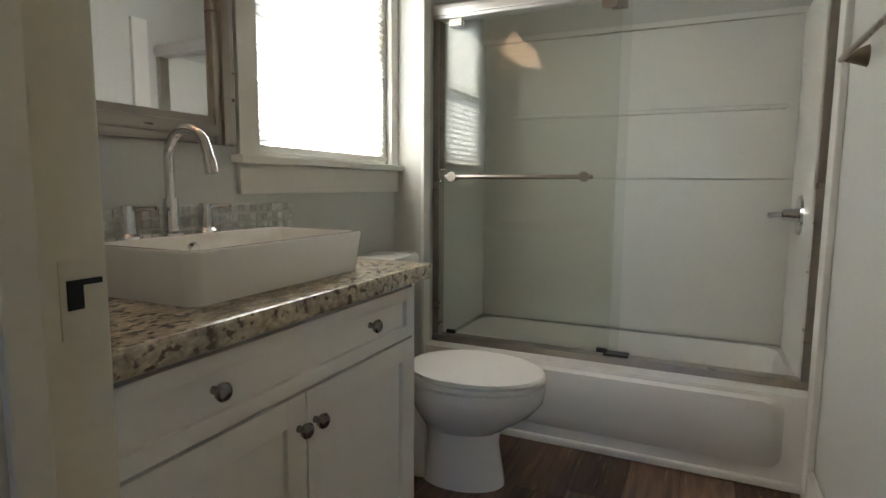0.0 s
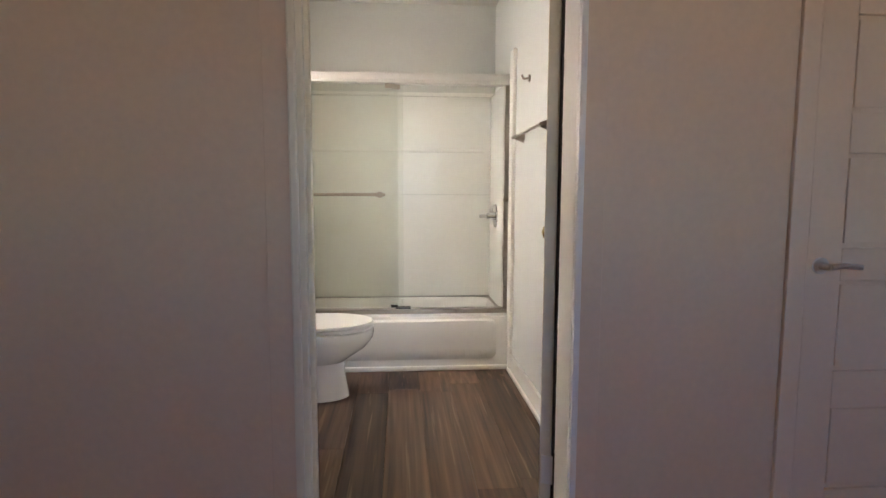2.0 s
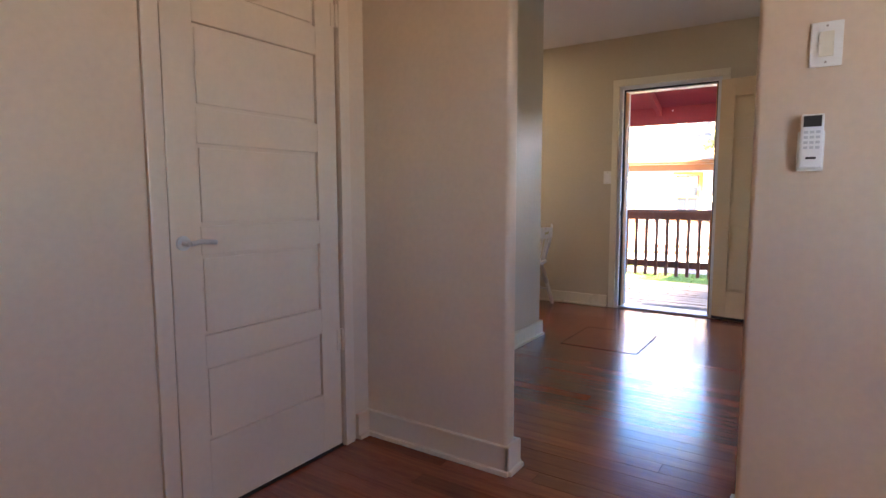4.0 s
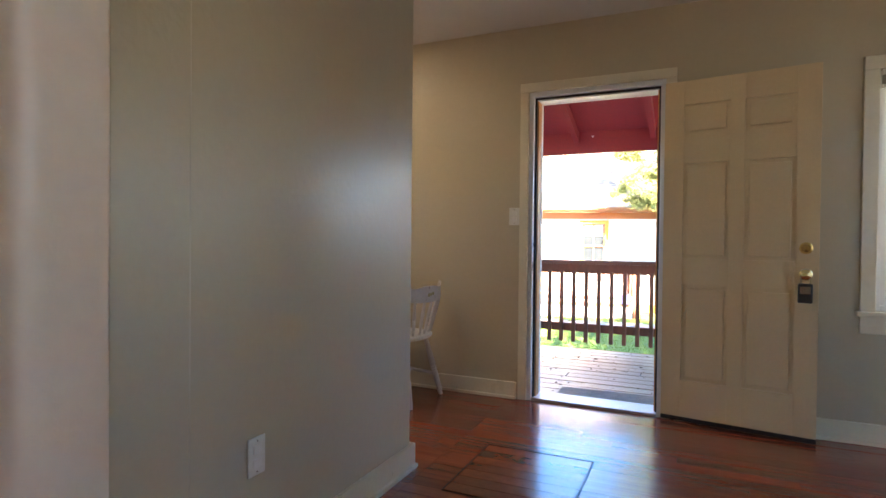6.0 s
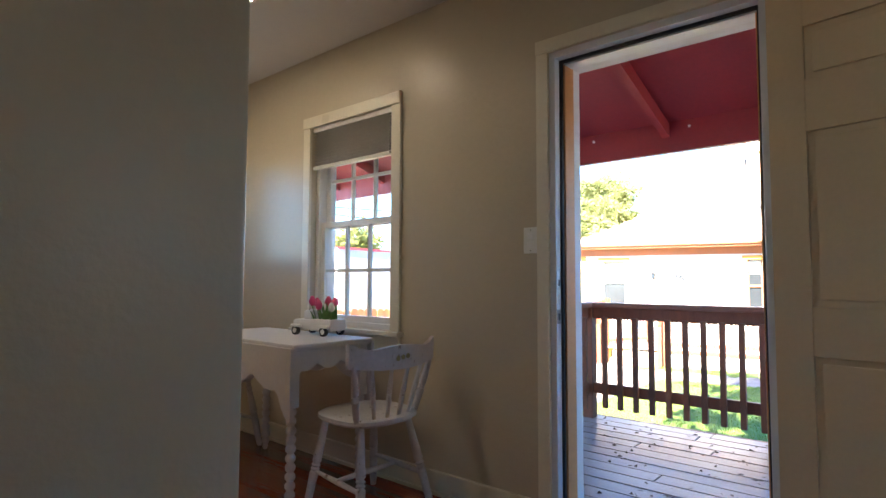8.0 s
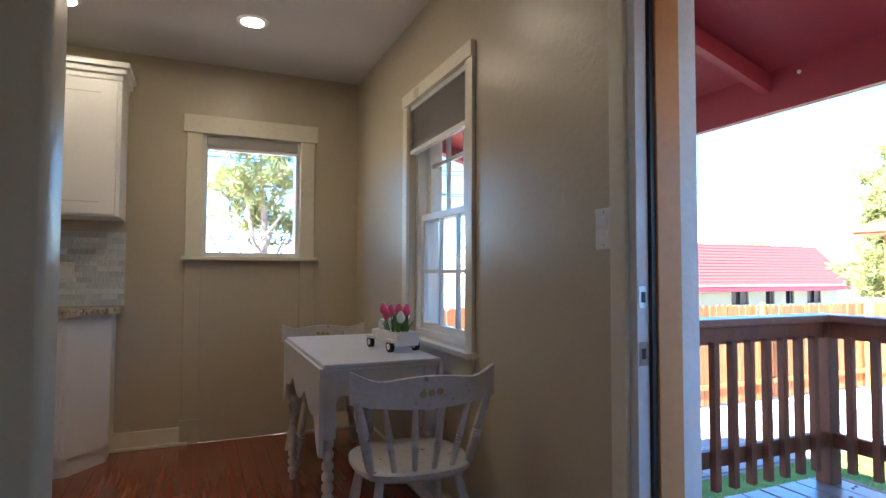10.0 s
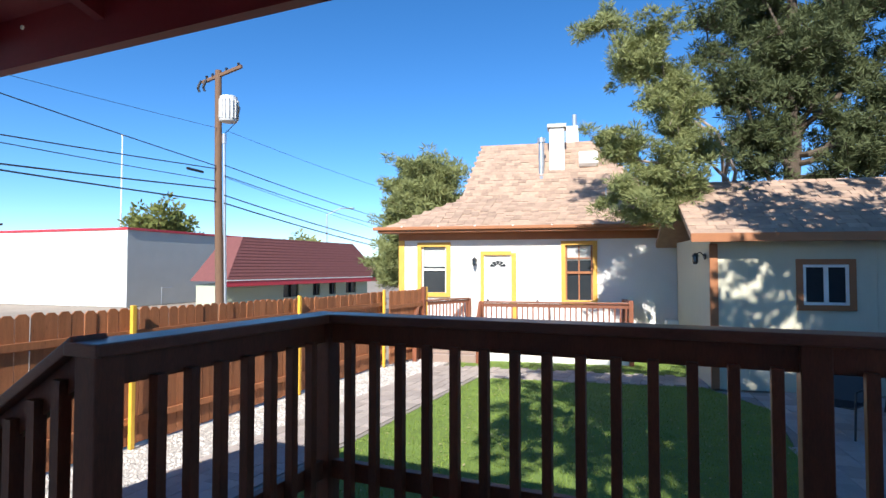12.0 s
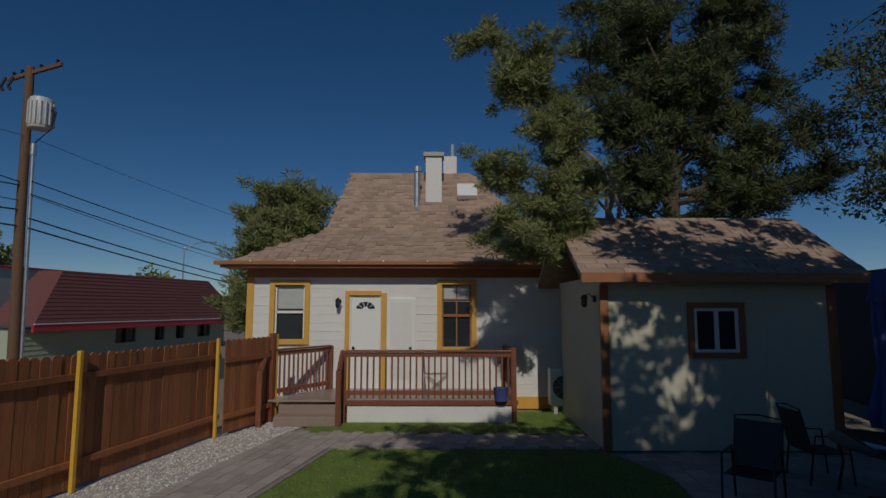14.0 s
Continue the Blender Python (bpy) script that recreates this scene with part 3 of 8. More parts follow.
setting("wall_kitchen_west", b1(X_W2B - 0.1, X_W2B, 0.86, 3.56, 0, H), M["living_wall"], "greige kitchen wall", "wall")
setting("ceiling_living", b1(X_W2B, X_E, -3.0, 3.40, H, H + 0.1), M["ceiling"], "white plaster ceiling", "ceiling")
setting("house_base", b1(-1.4, 6.15, -3.1, 3.5, -1.3, -0.03), M["subfloor"], "house foundation below the floor", "foundation")

def poly3(outline, y0, y1):
    """An upright outline of (x, z) from y0 to y1."""
    bm = bm_new()
    vs = prism(bm, outline, y0, y1)
    for v in vs:
        v.co = Vector((v.co.x, v.co.z, v.co.y))
    return bm


# main roof with its eave over the porch
def roof_plane(x0, z0, x1, z1, y0, y1, t):
    bm = bm_new()
    vs = []
    for x, z in ((x0, z0), (x1, z1)):
        for y in (y0, y1):
            vs += [bm.verts.new((x, y, z)), bm.verts.new((x, y, z + t))]
    a0, a1, b0, b1_, c0, c1, d0, d1 = vs
    for f in ((a0, b0, d0, c0), (a1, c1, d1, b1_), (a0, a1, b1_, b0), (c0, d0, d1, c1), (a0, c0, c1, a1), (b0, b1_, d1, d0)):
        bm.faces.new(f)
    return bm


setting("roof_porch", roof_plane(6.20, 2.445, 7.455, 2.055, -4.2, 4.0, 0.03), M["soffit"], "dark red painted eave boards over the porch", "roof")
setting("roof_main", roof_plane(1.2, 4.35, 7.52, 2.115, -4.2, 4.0, 0.06), M["shingle"], "asphalt shingle roof", "roof")
setting("gable_wall_south", poly3([(-1.4, H), (X_OUT, H), (1.2, 4.2)], -3.14, -3.02), M["stucco"], "white stucco gable", "wall")
setting("gable_wall_north", poly3([(-1.4, H), (X_OUT, H), (1.2, 4.2)], 3.42, 3.54), M["stucco"], "white stucco gable", "wall")
setting("roof_back", roof_plane(-1.7, 3.3, 1.2, 4.35, -4.2, 4.0, 0.06), M["shingle"], "asphalt shingle roof", "roof")
eave = thing("eave_frame", (7.46, 0, 1.9), "dark red fascia board with rafters under the eave", "eave", kind="structure")
part("fascia", b1(-0.02, 0.025, -4.2, 4.0, -0.03, 0.19), M["soffit"], eave)
for k in range(12):
    y = 0.475 + 0.64 * (k - 6)
    bm = roof_plane(-1.15, 0.425, -0.02, 0.065, y - 0.022, y + 0.022, 0.085)
    part("rafter", bm, M["soffit"], eave)
for k in range(11):
    y = 0.955 + 0.62 * (k - 6)
    bm = bm_new()
    rod(bm, (-0.026, y, 0.115), (-0.0195, y, 0.115), 0.009, seg=8)
    part("vent_hole", bm, M["white"], eave, "small pale vent hole")


def baseboard(name, a, b, side, h=0.115, t=0.018, m="trim"):
    """A skirting board along a wall from a to b; side: the way into the room."""
    bm = bm_new()
    (x0, y0), (x1, y1), (sx, sy) = a, b, side
    box(bm, min(x0, x1, x0 + sx * t, x1 + sx * t), max(x0, x1, x0 + sx * t, x1 + sx * t), min(y0, y1, y0 + sy * t, y1 + sy * t), max(y0, y1, y0 + sy * t, y1 + sy * t), 0.0, h, 0.005)
    q = 0.014 + t
    box(bm, min(x0, x1, x0 + sx * q, x1 + sx * q), max(x0, x1, x0 + sx * q, x1 + sx * q), min(y0, y1, y0 + sy * q, y1 + sy * q), max(y0, y1, y0 + sy * q, y1 + sy * q), 0.0, 0.02, 0.004)
    setting(name, bm, M[m], "painted wooden skirting board", "baseboard")


baseboard("baseboard_1", (1.08, Y_B), (1.66, Y_B), (0, -1), m="hall_trim")
baseboard("baseboard_2", (2.55, Y_B), (X_W2, Y_B), (0, -1), m="hall_trim")
baseboard("baseboard_3", (X_W2, Y_B - 0.02), (X_W2, -0.090), (-1, 0), m="hall_trim")
baseboard("baseboard_4", (X_W2 - 0.018, -0.070), (X_W2B + 0.018, -0.070), (0, -1), m="hall_trim")
baseboard("baseboard_5", (X_W2B, -0.085), (X_W2B, 0.716), (1, 0))
baseboard("baseboard_6", (X_W2B + 0.03, 0.712), (4.760, 0.712), (0, -1))
baseboard("baseboard_7", (4.742, 0.712), (4.742, 0.856), (1, 0))
baseboard("baseboard_8", (X_E, 0.60), (X_E, 3.40), (-1, 0))
baseboard("baseboard_9", (X_E, -3.0), (X_E, -0.40), (-1, 0))
baseboard("baseboard_10", (X_W2, -0.885), (X_W2, -2.6), (-1, 0), m="hall_trim")
baseboard("baseboard_11", (X_W2B, 3.40), (4.97, 3.40), (0, -1))
baseboard("baseboard_12", (5.84, 3.40), (X_E, 3.40), (0, -1))
baseboard("baseboard_13", (1.285, 0.80), (1.285, 2.63), (-1, 0), m="trim_white")
baseboard("baseboard_14", (-1.3, Y_B), (0.22, Y_B), (0, -1), m="hall_trim")
baseboard("baseboard_15", (X_W2 - 0.018, -0.865), (X_W2B + 0.018, -0.865), (0, 1), m="hall_trim")


def casing(name, axis, face, side, a0, a1, z0, z1, w=0.07, t=0.02, m="trim", sill=False, head=0.0, legs_to=None, apron=True):
    """Flat boards round an opening a0..a1, z0..z1 on a wall face."""
    e = thing(name, (0, 0, 0), "cream painted wooden casing round an opening", "trim", kind="structure")

    def board(n, p, q, r, s, tt=t):
        lo, hi = sorted((face, face + side * tt))
        part(n, b1(lo, hi, p, q, r, s, bevel=0.004) if axis == "x" else b1(p, q, lo, hi, r, s, bevel=0.004), M[m], e)

    board("leg", a0 - w, a0, z0 if legs_to is None else legs_to, z1)
    board("leg", a1, a1 + w, z0 if legs_to is None else legs_to, z1)
    board("head", a0 - w - head, a1 + w + head, z1, z1 + w + head, t + 0.006)
    if sill:
        board("sill", a0 - w - 0.02, a1 + w + 0.02, z0 - 0.025, z0, 0.05)
        if apron:
            board("apron", a0 - w, a1 + w, z0 - 0.12, z0 - 0.025)
    return e


bath_trim = thing("trim_bath_door", (0, Y_B, 0), "narrow white bead and wall-coloured casing round the bathroom doorway", "trim", kind="structure")
part("bead", b1(0.280, 0.302, -0.018, 0.0, 0, 2.05, bevel=0.005), M["trim"], bath_trim, "cream bead")
part("bead", b1(1.044, 1.064, -0.018, 0.0, 0, 2.05, bevel=0.005), M["trim_white"], bath_trim, "white bead")
part("leg", b1(0.215, 0.280, -0.006, 0.0, 0, 2.05, bevel=0.002), M["hall_wall"], bath_trim)
part("leg", b1(1.064, 1.125, -0.008, 0.0, 0, 2.05, bevel=0.003), M["hall_wall"], bath_trim)
part("head", b1(0.215, 1.125, -0.012, 0.0, 2.05, 2.125, bevel=0.003), M["hall_wall"], bath_trim)
casing("trim_closet_door", "y", Y_B, -1, 1.715, 2.475, 0, 2.12, 0.055, 0.016, "hall_trim")
casing("trim_entry_door", "x", X_E, -1, -0.33, 0.53, 0, 2.085, 0.06, 0.018)
casing("trim_dining_window", "x", X_E, -1, 1.52, 2.27, 0.79, 2.05, 0.07, 0.018, sill=True)
casing("trim_south_window", "x", X_E, -1, -2.15, -1.39, 0.72, 2.02, 0.07, 0.018, sill=True)
casing("trim_bath_window", "x", -0.42, 1, 1.775, 2.605, 1.185, 2.10, 0.085, 0.02, "trim_white", sill=True)
casing("trim_kitchen_window", "y", 3.40, -1, 5.03, 5.67, 1.225, 2.05, 0.10, 0.022, head=0.02, sill=True, apron=False)
for k, x in enumerate((4.93, 5.67)):
    bm = bm_new()
    box(bm, x, x + 0.10, 3.382, 3.40, 0.16, 1.198, 0.004)
    box(bm, x - 0.008, x + 0.108, 3.372, 3.40, 0.0, 0.16, 0.004)
    setting("trim_old_door_leg_%d" % (k + 1), bm, M["living_wall"], "painted door casing leg with a plinth block", "trim")

# jambs of the doorways
for k, (x0, x1) in enumerate(((0.30, 0.318), (1.042, 1.06))):
    setting("jamb_bath_%d" % (k + 1), b1(x0, x1, Y_B - 0.004, 0.771, 0, 2.05, bevel=0.003), M["trim_white" if k else "trim"], "painted door jamb", "door jamb")
setting("jamb_bath_head", b1(0.318, 1.042, Y_B - 0.004, 0.771, 2.03, 2.05), M["trim"], "cream painted door jamb head", "door jamb")
setting("doorstop_bath", b1(0.318, 0.330, 0.665, 0.70, 0, 2.03, bevel=0.003), M["trim"], "painted door stop strip", "door stop")
entry = thing("door_frame_entry", (X_E, 0.10, 0), "entry door frame with white jamb, black weather strip and tan outer jamb", "door frame", kind="structure")
for s in (1, -1):
    y = 0.43 * s
    a, b = sorted((y, y - 0.03 * s))
    part("jamb", b1(-0.005, 0.036, a, b, 0, 2.07, bevel=0.003), M["jamb_white"], entry, "white door jamb")
    a, b = sorted((y, y - 0.042 * s))
    part("weather_strip", b1(0.036, 0.050, a, b, 0, 2.06), M["black"], entry, "black weather strip")
    a, b = sorted((y, y - 0.05 * s))
    part("outer_jamb", b1(0.050, 0.134, a, b, 0, 2.07, bevel=0.004), M["jamb_tan"], entry, "tan painted outer jamb")
part("head_jamb", b1(-0.005, 0.036, -0.43, 0.43, 2.055, 2.085), M["jamb_white"], entry)
part("head_strip", b1(0.036, 0.050, -0.43, 0.43, 2.043, 2.085), M["black"], entry)
part("outer_head", b1(0.050, 0.118, -0.43, 0.43, 2.035, 2.085), M["jamb_white"], entry)
part("threshold", b1(0.0, 0.20, -0.40, 0.40, -0.03, 0.018, bevel=0.006), M["galv"], entry, "metal door threshold")
for z, h in ((1.06, 0.060), (0.912, 0.062)):
    bm = b1(0.000, 0.030, 0.3985, 0.4005, z - h / 2, z + h / 2, bevel=0.0006)
    p = part("strike_plate", bm, M["satin"] if z > 1 else M["nickel"], entry, "bright strike plate" if z > 1 else "worn nickel strike plate")
    part("slot", b1(0.009, 0.021, 0.3965, 0.3988, z - 0.014, z + 0.014), M["black"], p)


# ---- windows ----
def sash_window(name, axis, c, a0, a1, z0, z1, cols, rows, label, depth=0.035, muntins=(True, True), frame_m="trim_white", dark=False):
    """Double-hung window: outer frame, two sashes with glazing bars, panes."""
    e = thing(name, (0, 0, 0), label, "window", kind="structure")

    def bar(n, p, q, r, s, d0, d1, par=e):
        return part(n, b1(d0, d1, p, q, r, s, bevel=0.003) if axis == "x" else b1(p, q, d0, d1, r, s, bevel=0.003), M[frame_m], par)

    zm = (z0 + z1) / 2
    f = 0.03
    bar("frame", a0, a0 + f, z0, z1, c - 0.06, c + 0.06)
    bar("frame", a1 - f, a1, z0, z1, c - 0.06, c + 0.06)
    bar("frame", a0 + f, a1 - f, z1 - f, z1, c - 0.06, c + 0.06)
    bar("sill", a0 + f, a1 - f, z0, z0 + f, c - 0.06, c + 0.06)
    for lo, hi, off, mun in ((z0 + f, zm + 0.02, -0.02, muntins[0]), (zm - 0.02, z1 - f, 0.02, muntins[1])):
        p, q, s = a0 + f, a1 - f, 0.035
        d0, d1 = c + off - depth / 2, c + off + depth / 2
        sash = bar("sash", p, p + s, lo, hi, d0, d1)
        bar("stile", q - s, q, lo, hi, d0, d1, sash)
        bar("rail", p + s, q - s, lo, lo + s, d0, d1, sash)
        bar("rail", p + s, q - s, hi - s, hi, d0, d1, sash)
        if mun:
            for k in range(1, cols):
                a = p + s + (q - p - 2 * s) * k / cols
                bar("muntin", a - 0.01, a + 0.01, lo + s, hi - s, d0 + 0.006, d1 - 0.006, sash)
            for k in range(1, rows):
                z = lo + s + (hi - lo - 2 * s) * k / rows
                bar("muntin", p + s, q - s, z - 0.01, z + 0.01, d0 + 0.008, d1 - 0.008, sash)
        cc = c + off
        g = part("pane", b1(cc - 0.002, cc + 0.002, p + s, q - s, lo + s, hi - s) if axis == "x" else b1(p + s, q - s, cc - 0.002, cc + 0.002, lo + s, hi - s), M["pane"], sash)
        g.visible_shadow = False
    return e


sash_window("window_1", "x", 6.19, 1.52, 2.27, 0.79, 2.05, 3, 2, "white double-hung window with small panes beside the table")
sash_window("window_2", "x", 6.19, -2.15, -1.39, 0.72, 2.02, 3, 2, "white double-hung window with small panes near the entry door")
sash_window("window_3", "x", -0.49, 1.775, 2.605, 1.185, 2.10, 1, 1, "white double-hung bathroom window behind a blind", muntins=(False, False))
# Added window, never in view; it only frames the hall fill lamp.
sash_window("window_5", "y", -2.68, 0.7, 1.7, 1.0, 2.1, 1, 1, "white double-hung window added out of view to light the hall", muntins=(False, False))


def lattice_window():
    """Small fixed window with a diamond-leaded lower edge."""
    e = thing("window_4", (5.35, 3.46, 1.6375), "small white window with leaded zigzag bars in the kitchen wall", "window", kind="structure")
    W, V = 0.32, 0.4125
    for p, q, r, s in ((-W, 0.03 - W, -V, V), (W - 0.03, W, -V, V), (0.03 - W, W - 0.03, -V, 0.03 - V), (0.03 - W, W - 0.03, V - 0.03, V)):
        part("frame", b1(p, q, -0.05, 0.05, r, s, bevel=0.003), M["trim_white"], e)
    g = part("pane", b1(0.03 - W, W - 0.03, -0.002, 0.002, 0.03 - V, V - 0.03), M["pane"], e)
    g.visible_shadow = False
    for k in range(4):
        x0 = -0.27 + 0.135 * k
        for dx in (0, 1):
            bm = bm_new()
            tube(bm, [(x0 + 0.135 * dx, -0.012, 0.15 - V), (x0 + 0.0675, -0.012, 0.03 - V)], 0.005, 6)
            part("lead_bar", bm, M["grey_metal"], e)
        bm = bm_new()
        rod(bm, (x0 + 0.0675, -0.012, 0.125 - V), (x0 + 0.0675, -0.012, 0.155 - V), 0.006, 0.002, 6)
        part("lead_tip", bm, M["grey_metal"], e)
    bm = bm_new()
    tube(bm, [(0.03 - W, -0.012, 0.125 - V), (W - 0.03, -0.012, 0.125 - V)], 0.003, 6)
    part("lead_rail", bm, M["grey_metal"], e)
    return e


lattice_window()

# ---- outside ----
G = -1.15  # yard level
PHI = 11.5
U = Vector((math.sin(radians(PHI)), -math.cos(radians(PHI)), 0))
NN = Vector((math.cos(radians(PHI)), math.sin(radians(PHI)), 0))
setting("ground", b1(-1500, 1500, -1500, 1500, G - 0.5, G - 0.03), M["dirt"], "dry bare ground reaching the horizon", "ground")
setting("gravel_strip", b1(6.3, 19.5, 5.15, 6.6, G - 0.03, G - 0.004), M["gravel"], "pale gravel strip along the fence", "gravel")


def poly(outline, z0, z1):
    bm = bm_new()
    prism(bm, outline, z0, z1)
    return bm


LAWN = [(7.5, 3.9), (16.93, 3.85), (17.75, -0.35), (16.3, -1.28), (8.5, -1.28), (8.5, 1.0), (7.5, 2.6)]
setting("lawn", poly(LAWN, G - 0.03, G + 0.012), M["turf"], "green turf lawn with fallen leaves", "lawn")
setting("lawn_strip", poly([(17.95, 5.0), (19.5, 5.0), (21.3, -0.4), (18.9, -0.5)], G - 0.03, G + 0.010), M["turf"], "strip of green turf beside the neighbouring deck", "lawn")
path_bed = setting("path_bed", poly([(6.3, 3.95), (16.97, 3.9), (17.8, -0.4), (18.85, -0.55), (18.0, 5.15), (6.3, 5.15)], G - 0.03, G - 0.002), M["sand"], "sandy joints of the paver path", "path")
patio_bed = setting("patio_bed", poly([(8.5, -1.3), (16.3, -1.3), (17.6, -0.6), (18.6, -5.0), (18.6, -12), (8.5, -12)], G - 0.03, G - 0.002), M["sand"], "sandy joints of the paver patio", "patio")

# neighbouring yard house
O = Vector((20.6, 4.5, 0))


def house_pose(base, s=0.0, d=0.0, z=0.0):
    p = base + U * s + NN * d
    return (p.x, p.y, z)


def build_house():
    """White single-storey house; local x along the front to the right, y into it."""
    h = thing("house", house_pose(O, 0, 0, G), "white single-storey house with ochre trim and brown shingle roof", "house", rz=PHI - 90)
    h.matrix_basis = Matrix.Translation(house_pose(O, 0, 0, G)) @ pose(0, 0, 0, 0, 0, PHI - 90)
    z = -G
    L0, L1, TOP = -2.88, 4.70, 2.02 - G
    holes = [(-2.25, -1.55, 0.42 + z, 1.68 + z), (1.66, 2.36, 0.25 + z, 1.70 + z), (-0.46, 0.20, -0.70 + z, 1.42 + z)]
    part("wall", slab_with_holes("y", 0, 0.2, L0, L1, 0, TOP, holes), M["siding"], h, "white painted siding wall")
    part("wall", b1(L0, L0 + 0.2, 0.2, 9, 0, TOP), M["siding"], h)
    part("wall", b1(L1 - 0.2, L1, 0.2, 9, 0, TOP), M["siding"], h)
    part("wall", b1(L0, L1, 8.8, 9, 0, TOP), M["siding"], h)
    # Dark sheet in place of the unlit inside of the house.
    part("backing", b1(L0 + 0.2, L1 - 0.2, 0.6, 0.7, 0, TOP), M["shaded_wall"], h)
    for k in range(14):  # lap lines of the siding
        zz = 0.35 + 0.2 * k
        for a, b in ((L0 + 0.16, -2.42), (-1.40, -0.62), (1.06, 1.54), (2.50, L1 - 0.16)):
            bm = bm_new()
            box(bm, a, b, -0.008, 0.0, zz, zz + 0.014)
            part("lap", bm, M["siding"], h)
    part("foundation", b1(L0 - 0.03, L1 + 0.03, -0.04, 0.02, 0, 0.27, bevel=0.01), M["ochre"], h, "ochre painted base board")
    part("frieze", b1(L0 - 0.03, L1 + 0.05, -0.045, -0.002, TOP - 0.16, TOP + 0.05, bevel=0.01), M["brown_trim"], h, "brown frieze board")
    part("corner_board", b1(L0 - 0.03, L0 + 0.13, -0.03, 0.05, 0.1, TOP - 0.16, bevel=0.006), M["ochre"], h, "ochre corner board")
    part("corner_board", b1(L1 - 0.05, L1 + 0.06, -0.03, 0.05, 0.1, TOP, bevel=0.006), M["brown_trim"], h, "brown corner board")
    part("gutter", b1(L0 - 0.62, L1 + 0.2, -0.58, -0.48, TOP + 0.10, TOP + 0.19, bevel=0.015), M["brown_trim"], h, "brown gutter")
    part("soffit", b1(L0 - 0.5, L1 + 0.2, -0.50, 0.1, TOP + 0.04, TOP + 0.10), M["brown_trim"], h)
    for k in range(8):
        part("gutter_strap", b1(L0 + 0.2 + k * 1.0, L0 + 0.23 + k * 1.0, -0.60, -0.46, TOP + 0.17, TOP + 0.20), M["white"], h)

    def win(a0, a1, z0, z1, w, mullion, m):
        e = part("window", b1(a0 - w, a0, -0.05, 0.02, z0 - w, z1 + w, bevel=0.006), m, h, "ochre framed sash window")
        part("frame", b1(a1, a1 + w, -0.05, 0.02, z0 - w, z1 + w, bevel=0.006), m, e)
        part("head", b1(a0, a1, -0.05, 0.02, z1, z1 + w, bevel=0.006), m, e)
        part("sill", b1(a0, a1, -0.07, 0.02, z0 - w, z0, bevel=0.006), m, e)
        zm = (z0 + z1) / 2
        part("meeting_rail", b1(a0, a1, 0.03, 0.08, zm - 0.03, zm + 0.03), M["trim_white"] if not mullion else M["brown_trim"], e)
        for p, q in ((a0, a0 + 0.04), (a1 - 0.04, a1)):
            part("stile", b1(p, q, 0.03, 0.08, z0, z1), M["trim_white"] if not mullion else M["brown_trim"], e)
        if mullion:
            am = (a0 + a1) / 2
            part("muntin", b1(am - 0.015, am + 0.015, 0.03, 0.07, z0, z1), M["brown_trim"], e)
            part("muntin", b1(a0, a1, 0.03, 0.07, z1 - 0.36, z1 - 0.33), M["brown_trim"], e)
        part("pane", b1(a0, a1, 0.085, 0.09, z0, z1), M["dark_pane"], e, "dark reflecting pane")
        part("curtain", b1(a0 + 0.05, a1 - 0.05, 0.072, 0.084, z1 - (0.55 if not mullion else 0.4), z1 - 0.02), M["curtain"], e, "pale curtain behind the pane")
        return e

    win(-2.25, -1.55, 0.42 + z, 1.68 + z, 0.12, False, M["ochre"])
    win(1.66, 2.36, 0.25 + z, 1.70 + z, 0.11, True, M["ochre"])
    d = part("door", b1(-0.46, 0.20, 0.03, 0.08, -0.70 + z, 1.42 + z, bevel=0.004), M["white"], h, "white front door with a fan light")
    for k in range(5):
        a0, a1 = math.pi * k / 5 + 0.05, math.pi * (k + 1) / 5 - 0.05
        bm = bm_new()
        pts = [(-0.13 + r * math.cos(a), r * math.sin(a)) for r, a in ((0.07, a0), (0.22, a0), (0.22, (a0 + a1) / 2), (0.22, a1), (0.07, a1))]
        lo = [bm.verts.new((x, 0.026, 1.12 + z + y * 0.8)) for x, y in pts]
        hi = [bm.verts.new((x, 0.032, 1.12 + z + y * 0.8)) for x, y in pts]
        bm.faces.new(lo)
        bm.faces.new(hi[::-1])
        for i in range(5):
            bm.faces.new((lo[i], hi[i], hi[(i + 1) % 5], lo[(i + 1) % 5]))
        part("fan_pane", bm, M["dark_pane"], d)
    bm = bm_new()
    bmesh.ops.create_uvsphere(bm, u_segments=10, v_segments=8, radius=0.035, matrix=Matrix.Translation((-0.40, 0.0, 0.22 + z)))
    part("knob", bm, M["black"], d)
    for a, b, r, s in ((-0.60, -0.50, -0.75, 1.55), (0.24, 0.37, -0.75, 1.50), (-0.50, 0.24, 1.44, 1.55)):
        part("door_casing", b1(a, b, -0.04, 0.02, r + z, s + z, bevel=0.006), M["ochre"], h)
    sd = part("storm_door", b1(0.38, 1.04, -0.045, -0.012, -0.70 + z, 1.38 + z, bevel=0.005), M["white"], h, "white screen door folded back flat on the wall")
    part("panel", b1(0.46, 0.96, -0.052, -0.044, -0.5 + z, 1.28 + z, bevel=0.003), M["siding"], sd)
    bm = bm_new()
    bmesh.ops.create_uvsphere(bm, u_segments=10, v_segments=8, radius=0.035, matrix=Matrix.Translation((0.93, -0.07, 0.22 + z)))
    part("knob", bm, M["black"], sd)
    # roof: low skirt, steeper upper part with a short ridge
    bm = bm_new()
    e = 0.55
